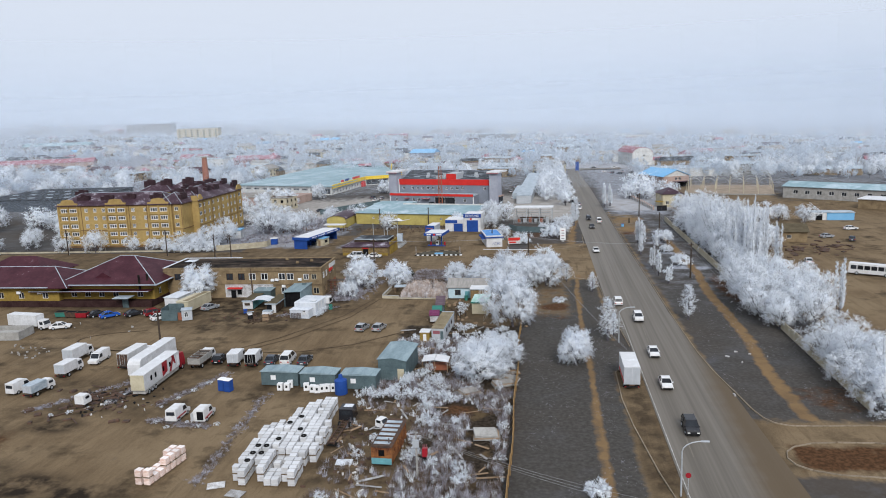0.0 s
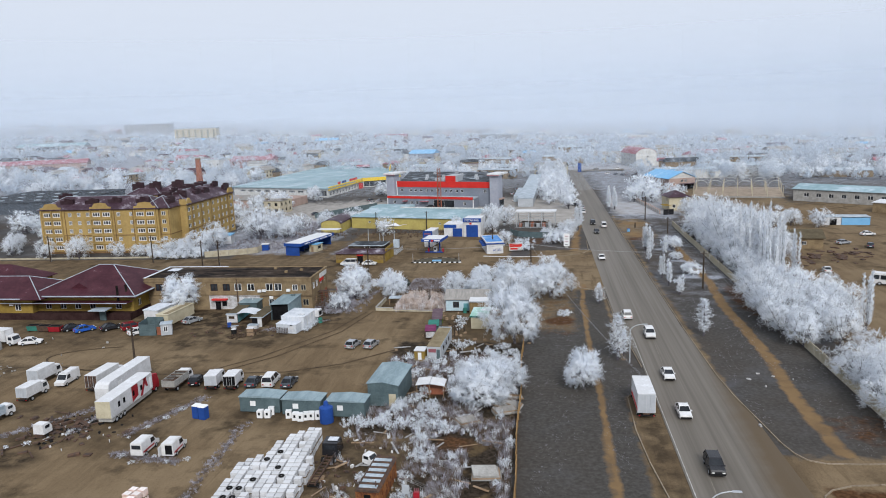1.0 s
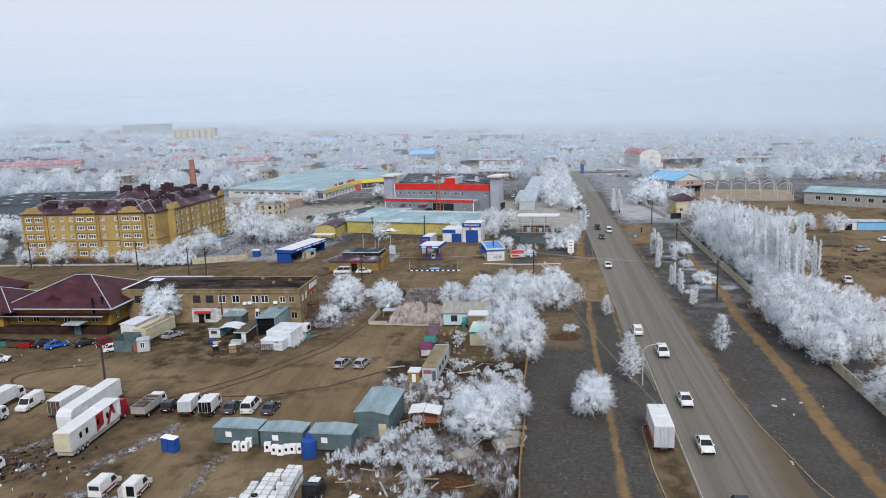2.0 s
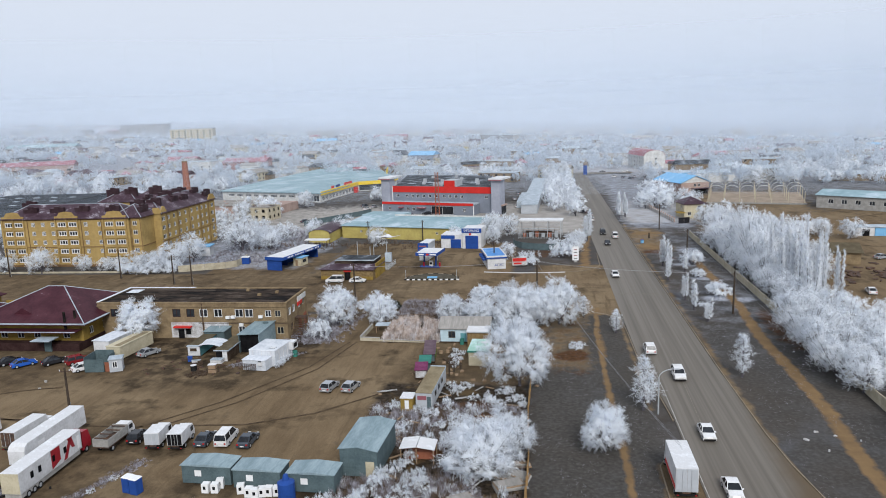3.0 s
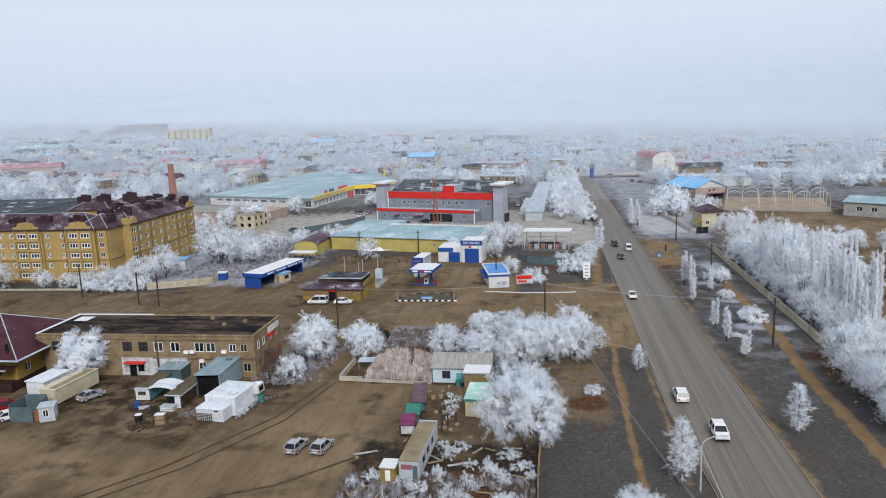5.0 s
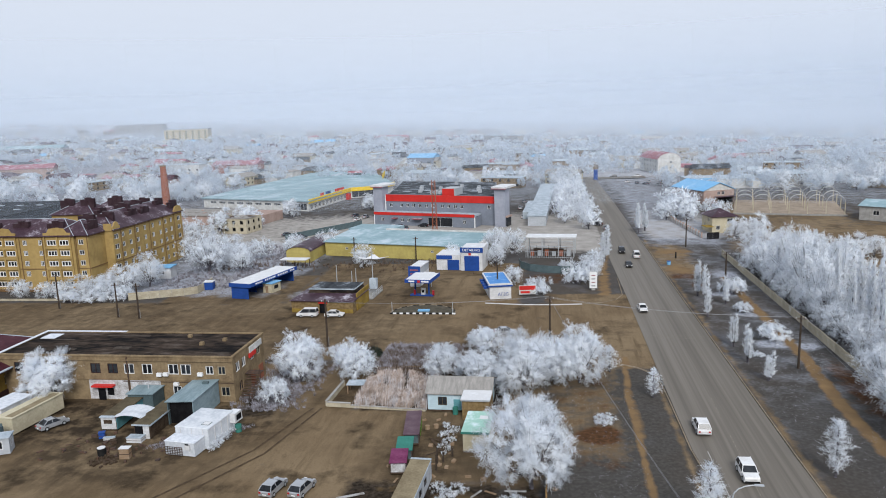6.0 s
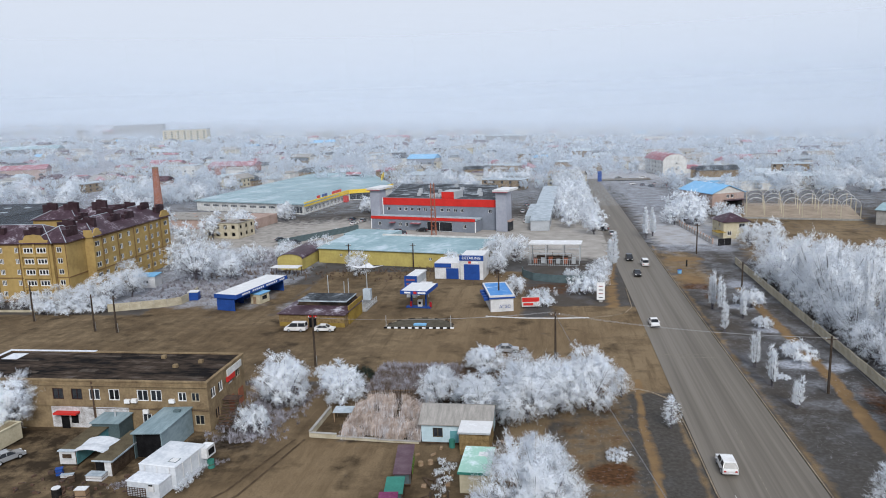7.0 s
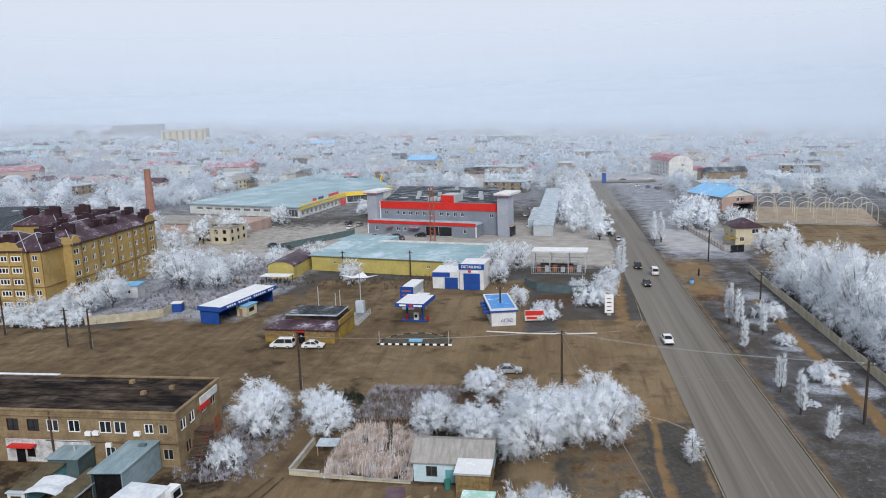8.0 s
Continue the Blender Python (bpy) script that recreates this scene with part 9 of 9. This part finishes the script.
q_ = random.Random(31)
for k in range(150):
    p = plot(q_)
    if p is not None:
        tree("shrub", *p, q_.uniform(0.8, 2.4), q_.uniform(0.5, 1.5))
for k in range(34):
    tree("shrub", q_.uniform(-19.5, -6.2), q_.uniform(135, 160), q_.uniform(0.8, 2.2), q_.uniform(0.6, 1.5))
for k, (x, y) in enumerate([(-31.5 + 1.4 * k, 117.2 + 0.8 * math.sin(k * 2.1)) for k in range(12)] + [(-26 + 0.7 * k, 119.5 + 1.5 * k) for k in range(8)]):
    tree("shrub", x, y, 1.5 + 0.7 * math.sin(k * 1.9) ** 2, 1.1)


for k, (x, y) in enumerate([(-63.5 + 1.3 * k, 104.2 + 1.1 * math.sin(k * 1.7)) for k in range(11)] + [(-75.6 + 0.5 * k, 113.4 + 1.5 * k) for k in range(9)] + [(-83 + 1.1 * k, 105.5 + 0.9 * k) for k in range(9)] + [(-64.6 + 0.55 * k, 111 + 1.9 * k) for k in range(8)]):
    if k % 2:
        tree("shrub", x, y, 0.35 + 0.35 * math.sin(k * 2.9) ** 2, 0.4 + 0.35 * math.sin(k * 1.3) ** 2)


def planks(seed, count, place, name, material, label):
    """Loose boards and poles lying every way."""
    q = random.Random(seed)
    g = Geo()
    for _ in range(count):
        x, y = place(q)
        ln, w = q.uniform(1.4, 4.2), q.uniform(0.08, 0.2)
        g.box(-ln / 2, ln / 2, -w, w, 0, 0.09, m=pose(x, y, q.uniform(0.02, 0.5), q.uniform(-9, 9), q.uniform(-9, 9), q.uniform(0, 180)))
    tagged(new(name, g.mesh(name, material)), label, "planks", kind="stuff")


planks(3, 46, lambda q: (q.uniform(-30, -6), q.uniform(84, 160)), "pale_planks", "litter", "pale weathered planks and poles strewn in the weeds")
planks(4, 46, lambda q: (q.uniform(-31, -6), q.uniform(84, 160)), "old_planks", "wood", "old brown planks strewn in the weeds")
planks(5, 22, lambda q: (q.gauss(-27, 1.5), q.gauss(139, 3)), "plank_heap", "wood", "heap of broken planks beside the metal shed")
planks(7, 9, lambda q: (q.gauss(-20.3, 0.5), q.gauss(172, 2.5)), "broken_pickets", "dark_timber", "broken dark pickets heaped beside the stalls")
planks(6, 26, lambda q: (q.gauss(-78, 3), q.gauss(112, 4)), "scrap_bars", "steel", "rusty bars lying in the muddy yard")
for x, y, rz, m in ((-115.2, 166.2, 3, "truck_red"), (-118.2, 166.4, 3, "steel"), (-121.2, 166.8, 6, "green_dark")):
    sk = thing("waste_skip", x, y, rz, "low dark waste skip standing before the yellow complex", "skip", "waste skips")
    part("tub", box(-1.3, 1.3, -0.8, 0.8, 0.15, 1.35, taper=-0.12), m, sk)
    part("rim", box(-1.46, 1.46, -0.96, 0.96, 1.35, 1.43), "steel", sk)
    # the tub is closed: a near-black sheet imitates its shaded inside
    part("opening", box(-1.3, 1.3, -0.8, 0.8, 1.43, 1.45), "dark", sk)
    for wx in (-0.9, 0.9):
        part("foot", box(wx - 0.1, wx + 0.1, -0.7, 0.7, 0, 0.15), "rubber", sk)


def verge(q):
    if q.random() < 0.5:
        x, y = q.uniform(31.8, 51), q.uniform(112, 280)
    else:
        x, y = q.uniform(-4, 16.5), q.uniform(70, 204)
        if x > 12.5 and y < 136:
            return None
    return (x, y) if noise.noise((x * 0.12, y * 0.05, 7)) > 0.05 else None


tagged(new("verge_grass", tufts(5, 5200, verge, (0.04, 0.14), 0.2, 6, 0.014).mesh("grass", "frost_thin")), "short frosted grass on the road verges", "grass", kind="stuff")


def lines(q):
    k = q.random()
    a, b = q.choice((((-46.5, 86), (-48.5, 118)), ((-64, 106), (-53, 104)), ((-88, 108), (-74, 126)), ((-66, 112), (-60, 128)), ((-75, 112), (-74, 128)), ((-50, 185), (-46, 205)), ((-105, 204), (-60, 206)), ((-64, 168), (-52, 176))))
    return a[0] + (b[0] - a[0]) * k + q.gauss(0, 0.5), a[1] + (b[1] - a[1]) * k + q.gauss(0, 0.5)


tagged(new("yard_weeds", tufts(6, 1900, lines, (0.1, 0.45), 0.4, 20, 0.018).mesh("weeds", "frost_thin")), "lines of frosted weeds across the muddy yard", "weeds", kind="stuff")


tagged(new("yard_stems", tufts(16, 1500, lines, (0.1, 0.35), 0.4, 16, 0.018).mesh("weeds", "twig_brown")), "dry brown stems along the yard's weed lines", "weeds", kind="stuff")


def bank(q):
    x, y = q.uniform(-120, -84), q.uniform(262, 335)
    if -91 < x < -78 and y < 283 or x > -95 and y < 300:
        return None
    return (x, y) if noise.noise((x * 0.1, y * 0.1, 4)) > -0.25 else None


tagged(new("bank_weeds", tufts(7, 1500, bank, (0.5, 1.6), 0.8, 20, 0.04).mesh("weeds", "frost_thin")), "frost-grey scrub on the waste ground by the flats", "weeds", kind="stuff")
tagged(new("brown_scrub", tufts(8, 700, lambda q: (q.uniform(-115, -20), q.gauss(301, 5)) if q.random() < 0.5 else (q.uniform(-14, 2), q.gauss(206, 2.5)), (0.5, 1.4), 0.6, 12, 0.06).mesh("weeds", "twig_brown")), "dry brown scrub along the yard edges", "weeds", kind="stuff")
for k in range(9):
    tree("shrub", -19.6 + 0.8 * math.sin(k * 2.1), 168.2 + 1.15 * k, 0.9 + 0.5 * math.sin(k * 1.7) ** 2, 0.5 + 0.4 * math.sin(k * 2.9) ** 2)
for k in range(11):
    tree("shrub", -54.3 + 0.45 * math.sin(k * 2.3), 167.2 + 0.75 * k, 1.0 + 0.7 * math.sin(k * 1.9) ** 2, 0.6 + 0.5 * math.sin(k * 2.7) ** 2)
eg = thing("evergreen_bush", -40.2, 209.6, 0, "dark green evergreen bush beside the muddy lane", "bush")
part("foliage", TREES["bush"][1][1].copy(), None, eg).data.materials[0] = mat("dark_needles", (0.025, 0.035, 0.025), (0.05, 0.06, 0.05), 1.0)


def rubbish(seed, n, place, size, name, material, label):
    q = random.Random(seed)
    g = Geo()
    for _ in range(n):
        x, y = place(q)
        w, d, h = q.uniform(*size), q.uniform(*size) * 0.6, q.uniform(0.05, 0.35)
        g.box(-w / 2, w / 2, -d / 2, d / 2, -0.06, h, m=pose(x, y, 0, q.uniform(-8, 8), q.uniform(-8, 8), q.uniform(0, 360)), taper=0.02)
    tagged(new(name, g.mesh(name, material)), label, "rubbish", kind="stuff")


heap = lambda q: (q.gauss(-26, 3.5), q.gauss(100, 7))
rubbish(1, 46, heap, (0.15, 0.7), "rubbish", "litter", "white scraps and sheets strewn about the yard")
rubbish(2, 60, heap, (0.2, 0.9), "junk", "steel", "timber scraps and junk strewn about the yard")
rubbish(3, 40, lambda q: (q.gauss(-78, 5), q.gauss(113, 4)), (0.4, 1.8), "scrap", "steel", "rusty scrap lying in the muddy yard")
rubbish(4, 22, lambda q: (q.gauss(-78, 6), q.gauss(113, 4)), (0.15, 0.6), "scrap_pale", "litter", "pale scrap lying in the muddy yard")
rubbish(5, 7, lambda q: (q.uniform(-125, -80), q.gauss(158, 2)), (0.15, 0.6), "stones", "concrete", "broken kerb pieces across the yard")
rubbish(6, 60, lambda q: (q.gauss(86, 8), q.gauss(248, 6)), (0.6, 3.0), "junk_heap", "steel", "heap of scrap metal in the junk yard")
rubbish(7, 6, lambda q: (q.gauss(38, 4), q.gauss(138, 10)), (0.2, 0.9), "verge_litter", "litter", "pale litter lying on the frosted verge")
rubbish(8, 50, lambda q: (q.gauss(-70, 5), q.gauss(168, 3)), (0.2, 0.9), "shed_junk", "steel", "dark junk and scrap round the sheds")
rubbish(9, 30, lambda q: (q.gauss(-19, 6), q.gauss(168, 8)), (0.2, 1.2), "plot_junk", "wood", "timber scraps lying between the stalls")
rubbish(12, 70, lambda q: (q.uniform(-38, -25), q.uniform(204, 217)), (0.3, 1.3), "frosted_rubble", "slate", "grey frosted rubble behind the reed plot")
rubbish(13, 40, lambda q: (q.gauss(-69, 1.2), q.gauss(163.2, 0.7)), (0.2, 0.9), "burnt_scrap", "dark_timber", "burnt brown scrap heaped beside the barrel")
rubbish(10, 36, lambda q: (q.uniform(-118, -98), q.gauss(140, 3)), (0.15, 0.7), "rubble", "slate", "grey rubble and frosted clods on the yard")
rubbish(11, 60, lambda q: (q.gauss(-76, 3), q.gauss(114, 3)), (0.15, 0.8), "dark_scrap", "rubber", "black scrap and tyres' remains on the mud")
big_sheets = [(-29.0, 92.4, 4, "film"), (-34.4, 99.6, 20, "film"), (-32.4, 99.4, 8, "wood"), (-44.2, 84.6, 20, "litter"), (-41.2, 83.2, -10, "litter")]
for x, y, rz, m in big_sheets:
    s = thing("loose_sheet", x, y, rz, "loose board lying flat in the yard", "board", "loose boards")
    part("sheet", box(0, 2.3, 0, 1.7, 0.05, 0.12), m, s)
# tyre tracks pressed into the mud
tr_mat = mat("wet_rut", (0.05, 0.035, 0.023), (0.1, 0.07, 0.043), 0.8, bump=0.3)
for k, (pts, w) in enumerate((([(-66 + 24 * math.cos(a) * 1.25 - 8, 148 + 9 * math.sin(a)) for a in np.arange(2.2, 5.3, 0.15)] + [(-50, 141), (-40, 146), (-30, 156)], 0.5), ([(-68, 138), (-58, 150), (-48, 168), (-44, 184)], 0.4), ([(-66, 137), (-55, 150), (-46, 167), (-42.5, 184)], 0.4), ([(-100, 140), (-88, 141), (-76, 139.5)], 0.4))):
    tagged(new("tyre_track", Geo().strip(pts, w, 0.0).mesh("tyre_track", tr_mat)), "dark wet tyre rut in the mud", "tyre track", kind="structure")


# ---- the far town ----
def clear(x, y):
    """Whether a far tree may stand at x, y."""
    if -330 < x < -232 and 350 < y < 462 or -250 < x < -196 and 236 < y < 300:
        return False
    if y < 330 and -205 < x < 180:
        return False
    if -260 < x < 16 and y < 345 + (0 if x < -130 else 20) and x > -150:
        return False
    for x0, x1, y0, y1 in ((-200, -96, 415, 570), (-90, -4, 355, 460), (-100, -10, 460, 520), (12, 60, 300, 600), (-60, 110, 560, 615), (-20, 4, 360, 520), (62, 185, 300, 470), (-195, -130, 255, 345), (-15, 0, 350, 510), (150, 400, 200, 330), (-125, -96, 400, 520)):
        if x0 < x < x1 and y0 < y < y1:
            return False
    if (y + 0.2 * x) % 140 < 15 or abs(x + 0.61 * y - 22) < 8 and x < -200:
        return False
    return True


rw = random.Random(21)
stood = []
for k in range(3000):
    y = rw.uniform(256, 560)
    x = rw.uniform(-1.1, 0.8) * (y * 0.72 + 60)
    if len(stood) < 150 and clear(x, y) and all(math.hypot(x - a, y - b) > 10 for a, b in stood):
        stood.append((x, y))
        tree("distant", x, y, rw.uniform(8, 13), rw.uniform(4.4, 6.6))
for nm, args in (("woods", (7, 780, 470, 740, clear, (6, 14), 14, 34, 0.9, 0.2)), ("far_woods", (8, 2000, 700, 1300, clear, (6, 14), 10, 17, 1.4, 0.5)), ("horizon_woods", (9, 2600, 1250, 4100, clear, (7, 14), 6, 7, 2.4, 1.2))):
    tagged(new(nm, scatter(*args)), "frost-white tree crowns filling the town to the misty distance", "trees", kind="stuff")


def small_house(wall, roof, w, d, h, rise, flat=False):
    t = thing("house", 0, 0, 0, "low %s house with a %s roof among frosted trees" % (wall.replace("_", " ").replace(" wall", ""), roof.replace("_", " ").replace(" roof", "")), "house", "far houses")
    holes = [(a, b, 1.0 + 2.9 * k, 2.5 + 2.9 * k) for k in range(max(1, min(2, int(h / 2.9)))) for a, b in row(max(2, min(5, int(w / 4))), 2, w - 2, 1.6)]
    g = Geo().facade((0, 0), (w, 0), 0, h, holes).facade((w, 0), (w, d), 0, h).facade((w, d), (0, d), 0, h).facade((0, d), (0, 0), 0, h)
    part("wall", g, wall, t)
    # near-black block put in for the dim rooms
    part("room_shade_core", box(0.25, w - 0.25, 0.25, d - 0.25, 0, h - 0.1), "dark", t)
    for a in holes[::2]:
        part("window", box(a[0], a[1], 0.1, 0.16, a[2], a[3]), "glass", t)
    part("roof", Geo().box(-0.3, w + 0.3, -0.3, d + 0.3, h, h + 0.4) if flat else gable(0, w, 0, d, h, rise), roof, t)
    return t


KINDS = [small_house("white_wall", "pink_roof", 14, 9, 3.4, 2.6), small_house("tan_brick", "slate", 12, 9, 3.2, 2.6), small_house("white_wall", "sky_blue", 18, 10, 4.0, 2.4), small_house("cream", "slate", 22, 11, 6.2, 2.8),
         small_house("tan_brick", "cabin_roof", 26, 11, 6.0, 0, True), small_house("white_wall", "cabin_roof", 34, 12, 8.8, 0, True), small_house("concrete", "cabin_roof", 46, 12, 14.6, 0, True), small_house("pink", "red_roof", 16, 10, 6, 3)]
rh = random.Random(12)
placed = []
for k in range(2000):
    y = 530 + 1400 * rh.random() ** 1.2
    x = rh.uniform(-1.02, 0.78) * (y * 0.72 + 30)
    if len(placed) >= 170 or not clear(x, y) or any(abs(x - a) + abs(y - b) < 26 for a, b in placed):
        continue
    placed.append((x, y))
    kind = KINDS[rh.choice((0, 1, 1, 2, 3, 3, 4, 4, 5, 7) if y < 1000 else (1, 3, 4, 5, 5, 4, 2))]
    copy_thing(kind, pose(x, y, terrain(x, y), 0, 0, rh.choice((-12, -12, 78)) + rh.uniform(-6, 6)))
for k, t in enumerate(KINDS):
    x, y = (-330 + 70 * k, 700 + 15 * (k % 3)) if k not in (2, 4, 5, 6) else (-760 + 60 * k, 1020 + 40 * k)
    t.matrix_basis = pose(x, y, terrain(x, y), 0, 0, -10)

# ---- the far streets: houses too far off to count ----
def far_houses(seed, count, y0, y1, roofs):
    q = np.random.default_rng(seed)
    walls, tops = {"white_wall": Geo(), "tan_brick": Geo()}, {m: Geo() for m in roofs}
    made = 0
    while made < count:
        y = y0 + (y1 - y0) * q.random() ** 1.3
        x = (q.random() * 1.8 - 1.02) * (y * 0.72 + 40)
        if -60 < x < 60 and y < 640 or -210 < x < -90 and y < 580:
            continue
        made += 1
        w, d, h, rise = q.uniform(9, 26), q.uniform(8, 13), q.choice((3.2, 3.6, 6.2, 6.4)), q.uniform(1.2, 3.2)
        m = pose(x, y, terrain(x, y), 0, 0, q.choice((-12, -12, 78, 8)) + q.uniform(-8, 8))
        walls["white_wall" if q.random() < 0.6 else "tan_brick"].box(0, w, 0, d, -0.3, h, m=m)
        g = tops[roofs[int(q.integers(len(roofs)))]]
        lo = [(-0.5, -0.5, h), (w + 0.5, -0.5, h), (w + 0.5, d + 0.5, h), (-0.5, d + 0.5, h)]
        a, b = (0.5, d / 2, h + rise), (w - 0.5, d / 2, h + rise)
        for f in ((lo[0], lo[1], b, a), (lo[2], lo[3], a, b), (lo[1], lo[2], b), (lo[3], lo[0], a), lo[::-1]):
            g.face([m @ Vector(v) for v in f])
    for m, g in (*walls.items(), *tops.items()):
        tagged(new("far_houses" if m in walls else "far_roofs", g.mesh("far_houses", m)), "low houses of the far streets between frosted trees", "houses", kind="stuff")


far_houses(5, 620, 560, 2200, ("slate", "cabin_roof", "maroon_roof", "slate", "roof_dark", "pink_roof"))

# ---- standing mist: haze imitated by thin pale sheets, one behind another ----
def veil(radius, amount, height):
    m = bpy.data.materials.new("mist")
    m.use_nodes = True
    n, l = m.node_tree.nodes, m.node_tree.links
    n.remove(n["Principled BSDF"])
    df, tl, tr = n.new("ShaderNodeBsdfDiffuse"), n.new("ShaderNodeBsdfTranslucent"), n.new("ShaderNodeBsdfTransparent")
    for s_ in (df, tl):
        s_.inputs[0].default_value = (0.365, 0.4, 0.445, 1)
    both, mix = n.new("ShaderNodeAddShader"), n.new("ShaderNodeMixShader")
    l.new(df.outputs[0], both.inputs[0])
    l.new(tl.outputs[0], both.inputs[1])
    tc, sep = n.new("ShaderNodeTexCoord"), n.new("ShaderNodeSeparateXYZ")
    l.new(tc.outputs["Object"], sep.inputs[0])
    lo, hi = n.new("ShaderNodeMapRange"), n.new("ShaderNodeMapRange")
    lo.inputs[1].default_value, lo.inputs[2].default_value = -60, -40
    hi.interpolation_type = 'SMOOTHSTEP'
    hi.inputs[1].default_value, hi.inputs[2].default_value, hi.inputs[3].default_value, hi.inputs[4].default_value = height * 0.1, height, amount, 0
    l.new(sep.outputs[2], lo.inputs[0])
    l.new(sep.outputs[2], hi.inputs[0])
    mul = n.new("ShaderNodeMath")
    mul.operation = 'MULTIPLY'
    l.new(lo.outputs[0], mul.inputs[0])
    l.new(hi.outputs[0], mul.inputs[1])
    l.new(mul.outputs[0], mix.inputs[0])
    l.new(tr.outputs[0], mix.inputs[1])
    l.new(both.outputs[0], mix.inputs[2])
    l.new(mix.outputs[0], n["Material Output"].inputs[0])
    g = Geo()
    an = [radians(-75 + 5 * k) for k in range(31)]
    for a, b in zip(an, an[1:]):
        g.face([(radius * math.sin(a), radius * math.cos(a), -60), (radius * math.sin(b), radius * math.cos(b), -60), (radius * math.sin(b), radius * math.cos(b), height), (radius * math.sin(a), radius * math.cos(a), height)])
    ob = tagged(new("backdrop", g.mesh("backdrop", m)), "pale see-through sheet standing in for winter mist", "mist", kind="structure")
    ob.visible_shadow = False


# added sheets, denser farther out, so the haze builds up with distance
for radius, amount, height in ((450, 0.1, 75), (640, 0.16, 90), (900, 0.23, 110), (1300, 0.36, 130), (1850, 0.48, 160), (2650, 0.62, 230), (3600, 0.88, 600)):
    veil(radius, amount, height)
